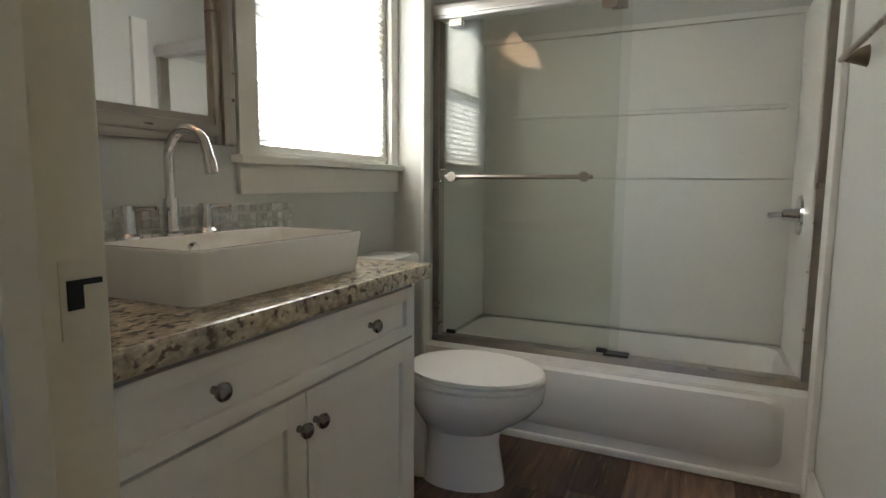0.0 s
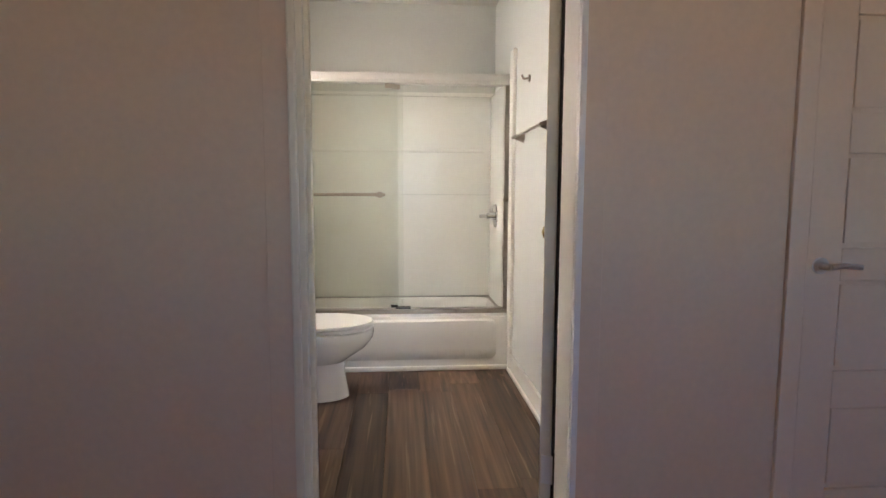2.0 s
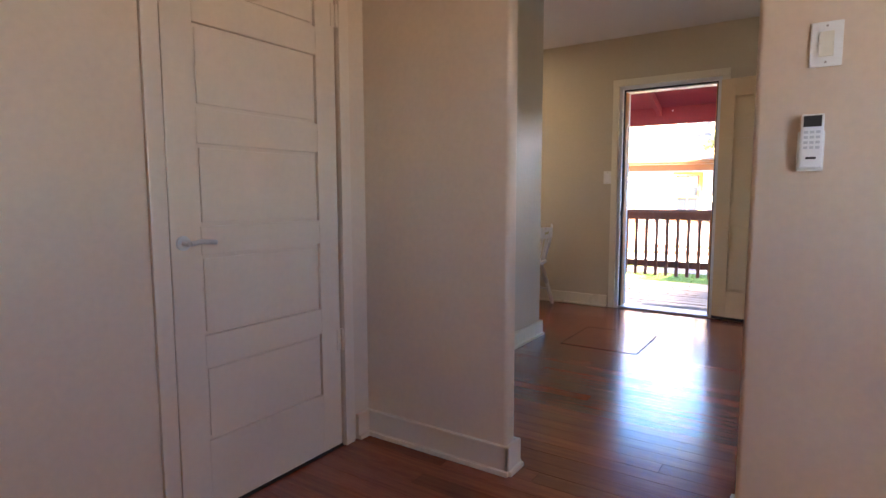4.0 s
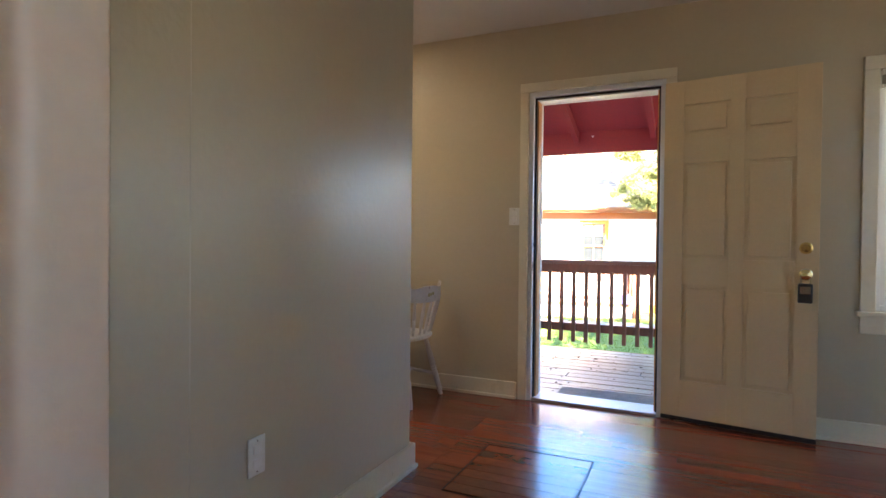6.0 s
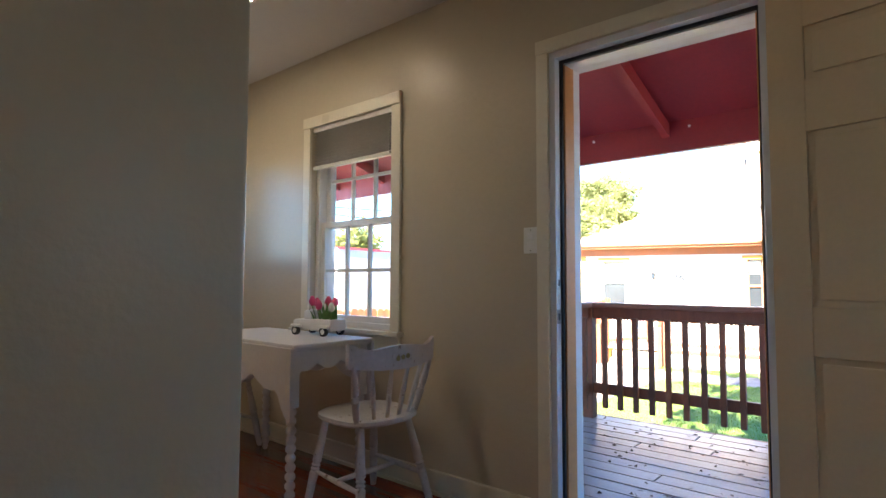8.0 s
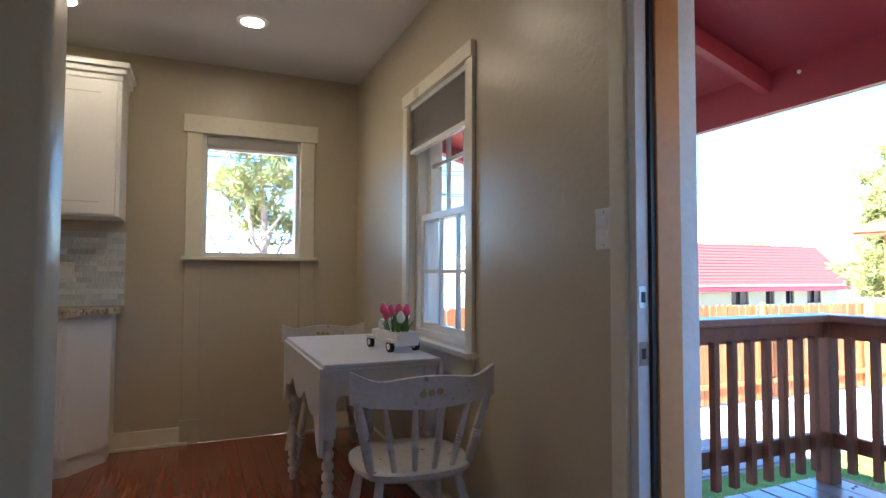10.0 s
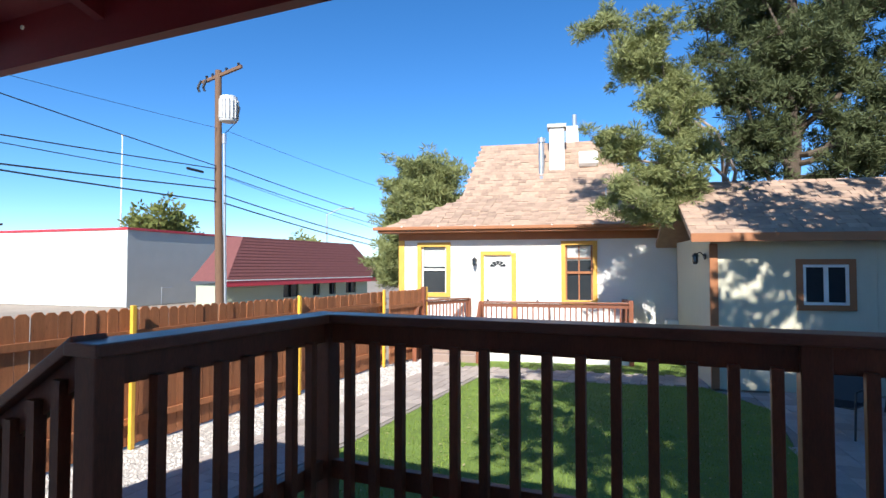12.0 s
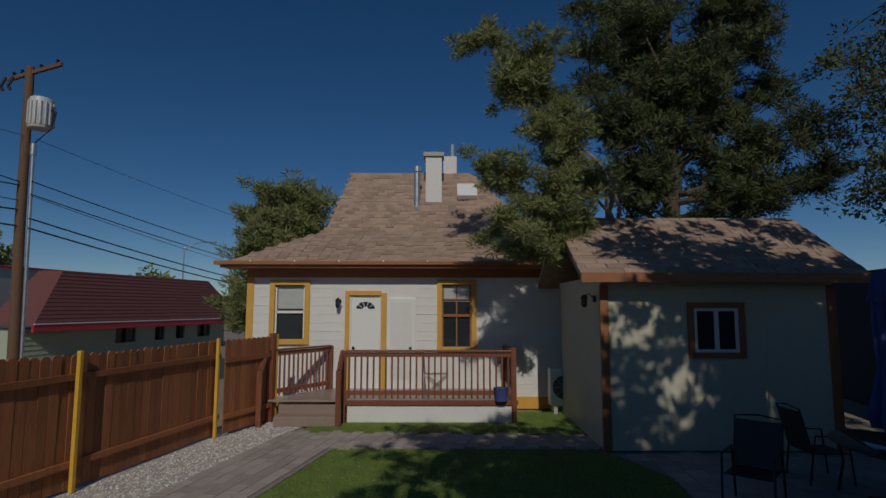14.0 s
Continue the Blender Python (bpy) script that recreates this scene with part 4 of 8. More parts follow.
    rings = [[(L0 - e, -e, TOP + 0.10), (L1 + e, -e, TOP + 0.10), (L1 + e, 9 + e, TOP + 0.10), (L0 - e, 9 + e, TOP + 0.10)],
             [(-1.35, 1.15, TOP + 1.10), (L1 - 0.6, 1.15, TOP + 1.10), (L1 - 0.6, 7.6, TOP + 1.10), (-1.35, 7.6, TOP + 1.10)],
             [(-0.95, 2.9, TOP + 3.05), (2.5, 2.9, TOP + 3.05), (2.5, 5.2, TOP + 3.05), (-0.95, 5.2, TOP + 3.05)]]
    vr = [[bm.verts.new(p) for p in r] for r in rings]
    for a, b in zip(vr, vr[1:]):
        for k in range(4):
            bm.faces.new((a[k], a[(k + 1) % 4], b[(k + 1) % 4], b[k]))
    bm.faces.new(vr[-1])
    bm.faces.new(vr[0][::-1])
    roof = part("roof", bm, M["shingle"], h, "brown and tan asphalt shingle roof")
    rng = random.Random(4)
    placed, run_v, run_f = [0], [], []
    me_bm = bm_new()
    box(me_bm, -0.115, 0.115, -0.065, 0.065, 0.0, 0.012)
    shingle = finish(me_bm, "shingle", M["shingle"])

    def course(pA, pB, qA, qB, rows, keep):
        """Shingle tabs over a sloping face with its foot pA-pB and its top qA-qB."""
        pA, pB, qA, qB = map(Vector, (pA, pB, qA, qB))
        nrm = (pB - pA).cross(qA - pA).normalized()
        for r in range(rows):
            f = (r + 0.5) / rows
            a, b = pA.lerp(qA, f), pB.lerp(qB, f)
            n = max(1, int((b - a).length / 0.235))
            for k in range(n):
                if rng.random() > keep:
                    continue
                ex = (b - a).normalized()
                ey = nrm.cross(ex)
                c = a.lerp(b, (k + 0.5 + (0.25 if r % 2 else -0.25)) / n) + nrm * (0.002 + 0.006 * rng.random())
                m = Matrix((ex, ey, nrm)).transposed().to_4x4()
                m.translation = c
                m = m @ pose(0, 0, 0, 2.0, 0, 0)
                placed[0] += 1
                if placed[0] <= 300:
                    ob = new("shingle", shingle)
                    ob.matrix_basis = m
                    ob.parent = roof
                else:
                    i0 = len(run_v)
                    run_v.extend(tuple(m @ v.co) for v in shingle.vertices)
                    run_f.extend(tuple(i0 + i for i in p.vertices) for p in shingle.polygons)
    course(rings[0][0], rings[0][1], rings[1][0], rings[1][1], 15, 0.8)
    course(rings[1][0], rings[1][1], rings[2][0], rings[2][1], 19, 0.8)
    me = bpy.data.meshes.new("shingle_run")
    me.from_pydata(run_v, [], run_f)
    me.materials.append(M["shingle_run"])
    ob = new("shingle_run", me)
    ob.parent = roof
    ob["kind"] = "stuff"
    # roof furniture
    c = part("chimney", b1(1.21, 1.66, 1.95, 2.4, TOP + 1.4, TOP + 3.3, bevel=0.02), M["siding"], h, "white painted chimney")
    part("cap", b1(1.15, 1.72, 1.89, 2.46, TOP + 3.3, TOP + 3.42, bevel=0.02), M["grey_wall"], c)
    c2 = part("chimney", b1(1.7, 2.1, 3.0, 3.4, TOP + 2.8, TOP + 3.6, bevel=0.02), M["siding"], h)
    bm = bm_new()
    rod(bm, (1.98, 3.2, TOP + 3.6), (1.98, 3.2, TOP + 4.0), 0.07)
    part("flue", bm, M["galv"], c2)
    bm = bm_new()
    rod(bm, (0.98, 1.9, TOP + 1.75), (0.98, 1.9, TOP + 2.85), 0.085)
    rod(bm, (0.98, 1.9, TOP + 2.85), (0.98, 1.9, TOP + 2.99), 0.12)
    lathe(bm, [(0.22, 0), (0.12, 0.12)], (0.98, 1.9, TOP + 1.72), 16)
    part("vent_pipe", bm, M["galv"], h, "galvanised roof vent pipe", smooth=True)
    bm = bm_new()
    box(bm, -0.28, 0.28, -0.28, 0.28, -0.05, 0.12, 0.03, turn=Matrix.Translation((2.36, 2.15, TOP + 2.33)) @ pose(0, 0, 0, 48, 0, 0))
    part("skylight", bm, M["white"], h, "white roof skylight")
    bm = bm_new()
    rod(bm, (2.75, 0.6, TOP + 0.75), (2.75, 0.6, TOP + 1.25), 0.018)
    part("vent_stub", bm, M["galv"], h)
    # side wing behind the shed
    part("wing_wall", b1(4.70, 7.5, 1.2, 1.4, 0, TOP + 0.1), M["siding"], h)
    part("wing_trim", b1(4.74, 4.90, 1.12, 1.2, 0.5, 2.9, bevel=0.01), M["ochre"], h)
    part("wing_pane", b1(4.92, 5.35, 1.15, 1.19, 0.9, 2.8), M["curtain"], h, "pale window of the side wing")
    return h


build_house()


def build_deck2():
    """Deck with railing and two steps in front of the neighbouring house."""
    z = 0.45
    d = thing("porch_deck", house_pose(O, 0, -1.65, G), "redwood front deck with white base and balustrade", "deck", rz=PHI - 90)
    for k in range(11):
        part("board", b1(-1.95 + 0.095 * k, 3.2, 0.02 + 0.15 * k, 0.16 + 0.15 * k, z - 0.04, z, bevel=0.004), M["deck_board"], d)
    part("base", b1(-0.25, 3.17, 0.03, 0.08, 0.0, z - 0.09), M["siding"], d, "white base board")
    part("base", b1(3.12, 3.17, 0.08, 1.62, 0.0, z - 0.09), M["siding"], d)
    part("base", b1(-1.66, -0.25, 0.35, 0.40, 0.0, z - 0.09), M["siding"], d)
    part("rim", b1(-0.3, 3.2, -0.01, 0.03, z - 0.10, z, bevel=0.004), M["red_wood"], d)
    part("step", b1(-1.62, -0.42, -0.35, 0.05, 0.0, 0.19, bevel=0.01), M["deck_board"], d, "wooden step")
    part("step", b1(-1.62, -0.42, -0.02, 0.32, 0.0, 0.36, bevel=0.01), M["deck_board"], d, "wooden step")

    def post(x, y, z0, z1):
        part("post", b1(x - 0.05, x + 0.05, y - 0.05, y + 0.05, z0, z1, bevel=0.006), M["red_wood"], d)

    def run(x0, y0, x1, y1, n):
        a, b = Vector((x0, y0, 0)), Vector((x1, y1, 0))
        ang = math.degrees(math.atan2(y1 - y0, x1 - x0))
        m = Matrix.Translation((a + b) / 2) @ pose(0, 0, 0, 0, 0, ang)
        l = (b - a).length / 2
        for n_, r, s, w in (("top_rail", z + 0.96, z + 1.0, 0.06), ("upper_rail", z + 0.86, z + 0.95, 0.02), ("lower_rail", z + 0.10, z + 0.19, 0.02)):
            bm = bm_new()
            box(bm, -l, l, -w, w, r, s, 0.004, turn=m)
            part(n_, bm, M["rail_top"], d)
        for k in range(n):
            p = a.lerp(b, (k + 0.5) / n)
            part("baluster", b1(p.x - 0.017, p.x + 0.017, p.y - 0.04, p.y - 0.006, z + 0.04, z + 0.90), M["red_wood"], d)

    post(-0.33, 0.02, 0, z + 0.98), post(3.12, 0.02, 0, z + 1.05), post(3.12, 1.57, z, z + 1.0), post(-1.90, 0.02, 0, z + 0.98), post(-0.90, 1.57, z, z + 0.98)
    run(-0.28, 0.02, 3.07, 0.02, 27)
    run(3.12, 0.07, 3.12, 1.52, 12)
    run(-1.88, 0.07, -0.92, 1.52, 14)
    for x in (-0.36, -1.90):
        bm = bm_new()
        tube(bm, [(x, 0.05, z + 0.97), (x, -0.35, z + 0.62)], 0.05, 4)
        part("stair_rail", bm, M["rail_top"], d)
        post(x, -0.36, 0, z + 0.62)
    return d


build_deck2()


def build_shed():
    """Pale panelled shed with ochre trim and a shingle roof; local x along its front."""
    base = Vector((17.74, -0.48, 0))
    s = thing("shed", house_pose(base, 0, 0, G), "pale green-grey garden shed with brown trim and shingle roof", "shed", rz=PHI - 90)
    z = -G
    part("wall", slab_with_holes("y", 0, 0.1, 0, 3.9, 0, 1.62 + z, [(1.54, 2.28, 0.43 + z, 1.16 + z)]), M["shed_wall"], s, "pale painted panel wall")
    part("wall", b1(0, 0.1, 0.1, 3.2, 0, 1.7 + z), M["shed_wall"], s)
    part("wall", b1(3.8, 3.9, 0.1, 3.2, 0, 1.7 + z), M["shed_wall"], s)
    part("wall", b1(0, 3.9, 3.1, 3.2, 0, 1.7 + z), M["shed_wall"], s)
    for a in (0.62, 2.72):
        part("panel_seam", b1(a, a + 0.02, -0.012, 0, 0.05, 1.55 + z), M["shed_wall"], s)
    for a, b in ((-0.02, 0.12), (3.78, 3.93)):
        part("corner_trim", b1(a, b, -0.03, 0.03, 0, 1.55 + z, bevel=0.005), M["brown_trim"], s, "brown corner trim")
    w = part("window", b1(1.43, 1.54, -0.035, 0.02, 0.33 + z, 1.26 + z, bevel=0.005), M["brown_trim"], s, "sliding window with brown trim")
    part("frame", b1(2.28, 2.39, -0.035, 0.02, 0.33 + z, 1.26 + z, bevel=0.005), M["brown_trim"], w)
    part("head", b1(1.54, 2.28, -0.035, 0.02, 1.16 + z, 1.26 + z, bevel=0.005), M["brown_trim"], w)
    part("sill", b1(1.54, 2.28, -0.035, 0.02, 0.33 + z, 0.43 + z, bevel=0.005), M["brown_trim"], w)
    for a, b, r, t in ((1.54, 1.59, 0.43, 1.16), (2.23, 2.28, 0.43, 1.16), (1.88, 1.95, 0.43, 1.16), (1.59, 2.23, 0.43, 0.48), (1.59, 2.23, 1.11, 1.16)):
        part("sash", b1(a, b, -0.02, 0.04, r + z, t + z, bevel=0.004), M["white"], w, "white vinyl sash")
    for a, b in ((1.59, 1.88), (1.95, 2.23)):
        part("pane", b1(a, b, 0.01, 0.016, 0.48 + z, 1.11 + z), M["dark_pane"], w, "dark pane")
    # roof: long front slope
    bm = bm_new()
    prof = [(-0.38, 1.60 + z), (-0.38, 1.72 + z), (1.6, 2.93 + z), (3.6, 1.72 + z), (3.6, 1.60 + z), (1.6, 2.81 + z)]
    lo, hi = [bm.verts.new((-0.42, y, q)) for y, q in prof], [bm.verts.new((4.30, y, q)) for y, q in prof]
    for k in range(6):
        bm.faces.new((lo[k], lo[(k + 1) % 6], hi[(k + 1) % 6], hi[k]))
    for a, b, c, d in ((0, 1, 2, 5), (2, 3, 4, 5)):
        bm.faces.new([lo[i] for i in (a, b, c, d)])
        bm.faces.new([hi[i] for i in (d, c, b, a)])
    roof = part("roof", bm, M["shingle"], s, "brown asphalt shingle roof")
    part("fascia", b1(-0.42, 4.30, -0.42, -0.385, 1.57 + z, 1.73 + z, bevel=0.006), M["brown_trim"], s, "brown fascia board")
    rng = random.Random(8)
    mb = bm_new()
    box(mb, -0.16, 0.16, -0.07, 0.07, 0.0, 0.012)
    tab = finish(mb, "shingle", M["shingle"])
    ang = math.degrees(math.atan2(1.21, 1.98))
    for r in range(15):
        for k in range(13):
            if rng.random() > 0.85:
                continue
            ob = new("shingle", tab)
            f = (r + 0.5) / 15
            ob.matrix_basis = pose(-0.25 + 0.355 * k + (0.12 if r % 2 else 0), -0.38 + 1.98 * f, 1.722 + z + 1.21 * f, ang + 2, 0, 0)
            ob.parent = roof
    return s


build_shed()


def build_fence():
    """Cedar picket fence with dog-eared tops, rails and yellow posts; runs along x."""
    f = thing("fence", (8.2, 6.32, G), "red cedar dog-eared picket fence with yellow posts", "fence")
    top = 1.70

    def picket_mesh():
        bm = bm_new()
        w, c = 0.068, 0.035
        pts = [(-w, 0.03), (w, 0.03), (w, top - c), (w - c, top), (-w + c, top), (-w, top - c)]
        lo, hi = [bm.verts.new((x, 0, z)) for x, z in pts], [bm.verts.new((x, 0.018, z)) for x, z in pts]
        for k in range(6):
            bm.faces.new((lo[k], lo[(k + 1) % 6], hi[(k + 1) % 6], hi[k]))
        bm.faces.new(lo[::-1])
        bm.faces.new(hi)
        return finish(bm, "picket", M["fence"])

    me = picket_mesh()
    rng = random.Random(3)
    n = 75
    for k in range(n):
        ob = new("picket", me)
        ob.matrix_basis = pose(-1.6 + 0.1445 * k, rng.uniform(0, 0.004), rng.uniform(-0.012, 0.012), rng.uniform(-0.3, 0.3), rng.uniform(-0.3, 0.3), 0) @ Matrix.Diagonal((1, 1, 1 + 0.06 * max(0, 1 - k / 58), 1))
        ob.parent = f
    for z in (0.30, 1.38):
        part("rail", b1(-1.7, 9.22, -0.042, -0.004, z, z + 0.085, bevel=0.004), M["fence"], f)
    for x in (2.80, 6.05, 9.06, -0.45):
        part("post", b1(x - 0.03, x + 0.03, -0.10, -0.044, 0, top + 0.05 + 0.07 * max(0, 1 - (x + 1.6) / 8.4), bevel=0.01), M["yellow"], f, "yellow painted post")
    g = thing("fence_gate", (17.35, 6.18, G), "red cedar fence gate with yellow post", "gate", rz=-8)
    for k in range(9):
        ob = new("picket", me)
        ob.matrix_basis = pose(0.1 + 0.1445 * k, 0, 0.02)
        ob.parent = g
    for z in (0.30, 1.30):
        part("rail", b1(0.0, 1.35, -0.04, -0.004, z, z + 0.09, bevel=0.004), M["fence"], g)
    part("post", b1(1.36, 1.46, -0.06, 0.04, 0, top + 0.08, bevel=0.01), M["red_wood"], g)
    part("post", b1(1.50, 1.55, -0.05, 0.0, 0, top + 0.06, bevel=0.01), M["yellow"], g, "yellow painted post")
    return f


build_fence()

# dark wall and fence south of the yard, tree shade put into the colour
setting("wall_yard_south", b1(9.0, 40.0, -7.2, -7.0, G, 2.05), M["shaded_wall"], "boundary wall with tree shade put into its near-black colour", "wall")

# ---- porch deck ----
D = -0.065
deck = thing("porch_floor", (X_OUT, 0, D), "weathered wooden porch deck boards", "deck", kind="structure")
bmb = bm_new()
box(bmb, -0.067, 0.067, -0.5, 0.5, -0.03, 0.0, 0.004)
board_me = finish(bmb, "board", M["deck_board"])
rng = random.Random(5)
for k in range(15):
    y = -4.2
    x = 0.075 + 0.1445 * k
    while y < 1.53:
        l = min(rng.uniform(1.6, 3.4), 1.53 - y)
        ob = new("board", board_me)
        ob.matrix_basis = Matrix.Translation((x, y + l / 2, rng.uniform(-0.0015, 0.0015))) @ Matrix.Diagonal((1, l - 0.006, 1, 1))
        ob.parent = deck
        y += l
part("joist_bed", b1(0.0, 2.17, -4.2, 1.53, -0.28, -0.034), M["subfloor"], deck)
part("rim_board", b1(2.17, 2.205, -4.2, 1.53, -0.28, 0.0, bevel=0.004), M["red_wood"], deck)
part("support", b1(0.3, 2.1, -4.0, 1.4, G - D, -0.28), M["subfloor"], deck)


def porch_rail():
    """Porch balustrade: posts, flat cap, rails, square balusters; and the stair rail."""
    r = thing("porch_railing", (8.355, 1.45, D), "dark stained redwood porch railing with square balusters", "railing")
    T = 0.958
    bal = finish(b1(-0.019, 0.019, -0.019, 0.019, 0.10, 0.84, bevel=0.003), "baluster", M["red_wood"])

    def post(x, y, z0=-0.3, z1=T - 0.04):
        part("post", b1(x - 0.045, x + 0.045, y - 0.045, y + 0.045, z0, z1, bevel=0.005), M["red_wood"], r)

    # east run, seen from the door
    part("cap", b1(-0.075, 0.070, -5.6, 0.075, T - 0.04, T, bevel=0.006), M["rail_top"], r, "flat top rail")
    part("upper_rail", b1(-0.02, 0.018, -5.6, -0.045, T - 0.135, T - 0.04, bevel=0.004), M["red_wood"], r)
    part("lower_rail", b1(-0.02, 0.018, -5.6, -0.045, 0.205, 0.29, bevel=0.004), M["red_wood"], r)
    post(0, 0), post(0, -1.93), post(0, -3.86)
    for k in range(38):
        y = -0.155 - 0.128 * k
        if abs(y + 1.93) < 0.06 or abs(y + 3.86) < 0.06:
            continue
        ob = new("baluster", bal)
        ob.matrix_basis = pose(-0.04, y, 0)
        ob.parent = r
    # north run
    part("cap", b1(-1.16, -0.079, -0.07, 0.075, T - 0.04, T, bevel=0.006), M["rail_top"], r, "flat top rail")
    part("upper_rail", b1(-1.06, -0.045, -0.018, 0.02, T - 0.135, T - 0.04, bevel=0.004), M["red_wood"], r)
    part("lower_rail", b1(-1.06, -0.045, -0.018, 0.02, 0.205, 0.29, bevel=0.004), M["red_wood"], r)
    post(-1.10, 0)
    for k in range(7):
        ob = new("baluster", bal)
        ob.matrix_basis = pose(-0.17 - 0.128 * k, -0.04, 0)
        ob.parent = r
    # stair rail going down to the north
    bm = bm_new()
    slope = math.degrees(math.atan2(-0.36, 0.60))
    mid = Matrix.Translation((-1.10, 0.27, T - 0.155)) @ pose(0, 0, 0, slope, 0, 0)
    box(bm, -0.055, 0.055, -0.275, 0.345, 0.0, 0.035, 0.005, turn=mid)
    part("stair_cap", bm, M["rail_top"], r, "sloping flat hand rail")
    bm = bm_new()
    box(bm, -0.019, 0.019, -0.29, 0.26, -0.09, 0.0, 0.004, turn=mid)
    part("stair_rail", bm, M["red_wood"], r)
    post(-1.10, 0.46, -1.08, T - 0.29)
    for k in range(3):
        y = 0.13 + 0.115 * k
        zz = T - 0.20 - 0.6 * (y - 0.27)
        part("baluster", b1(-1.145, -1.107, y - 0.019, y + 0.019, zz - 0.74, zz), M["red_wood"], r)
    return r


porch_rail()
steps = thing("porch_steps", (6.8, 1.53, G), "wooden porch steps", "steps", kind="structure")
for k in range(5):
    part("tread", b1(-0.48, 0.44, 0.27 * k + 0.003, 0.27 * k + 0.28, 0.87 - 0.19 * k, 0.91 - 0.19 * k, bevel=0.006), M["deck_board"], steps)
    part("riser", b1(-0.48, 0.44, 0.27 * k + 0.26, 0.27 * k + 0.28, max(0.0, 0.87 - 0.19 * (k + 1)), 0.87 - 0.19 * k), M["red_wood"], steps)

# ---- floors, plank by plank ----
def plank_floor(name, label, x0, x1, y0, y1, w, lmin, lmax, m, seed, skip=None):
    fl = thing(name, (0, 0, 0), label, "floor", kind="structure")
    part("bed", b1(x0, x1, y0, y1, -0.03, -0.0075), M["subfloor"], fl)
    unit = finish(b1(-0.5, 0.5, -0.5, 0.5, -0.007, 0.0), "plank", M[m])
    rg = random.Random(seed)
    x = x0
    while x < x1 - 0.005:
        ww = min(w, x1 - x)
        y = y0 - rg.uniform(0, lmax * 0.8)
        while y < y1 - 0.005:
            l = rg.uniform(lmin, lmax)
            a, b = max(y, y0), min(y + l, y1)
            y += l
            if b - a < 0.02 or (skip and skip(x + ww / 2, (a + b) / 2)):
                continue
            ob = new("plank", unit)
            ob.matrix_basis = Matrix.Translation((x + ww / 2, (a + b) / 2, rg.uniform(-0.0006, 0.0))) @ Matrix.Diagonal((ww - 0.0015, b - a - 0.0015, 1, 1))
            ob.parent = fl
        x += ww
    return fl


plank_floor("floor", "polished red-brown strip wood floor", 0.0, X_E, -3.0, Y_B, 0.085, 1.5, 3.3, "strip_floor", 11)
plank_floor("floor_dining", "polished red-brown strip wood floor", X_W2B, X_E, Y_B, 3.40, 0.085, 1.5, 3.3, "strip_floor", 12)
setting("floor_hall_west", b1(-1.3, 0.0, -2.6, Y_B, -0.03, 0.0), M["strip_floor"], "polished red-brown wood floor", "floor")
plank_floor("floor_bath", "dark brown vinyl plank floor", -0.42, 1.285, Y_B, 2.66, 0.183, 1.2, 1.2201, "vinyl", 13)
setting("floor_closet", b1(1.42, 2.637, Y_B, 1.4, -0.03, 0.0), M["subfloor"], "dark closet floor", "floor")
setting("floor_bath_under", b1(-0.56, 1.42, 2.66, 3.5, -0.03, 0.0), M["subfloor"], "subfloor under the tub", "floor")

# ---- bathroom ----
def ring_rect(x0, x1, y0, y1, z, r, n=5):
    pts = []
    for cx, cy, a0 in ((x1 - r, y1 - r, 0), (x0 + r, y1 - r, 90), (x0 + r, y0 + r, 180), (x1 - r, y0 + r, 270)):
        for k in range(n + 1):
            a = radians(a0 + 90 * k / n)
            pts.append((cx + r * math.cos(a), cy + r * math.sin(a), z))
    return pts


def loft(bm, rings, cap_first=True, cap_last=True):
    vr = [[bm.verts.new(p) for p in r] for r in rings]
    n = len(vr[0])
    for a, b in zip(vr, vr[1:]):
        for k in range(n):
            bm.faces.new((a[k], a[(k + 1) % n], b[(k + 1) % n], b[k]))
    if cap_first:
        bm.faces.new(vr[0][::-1])
    if cap_last:
        bm.faces.new(vr[-1])


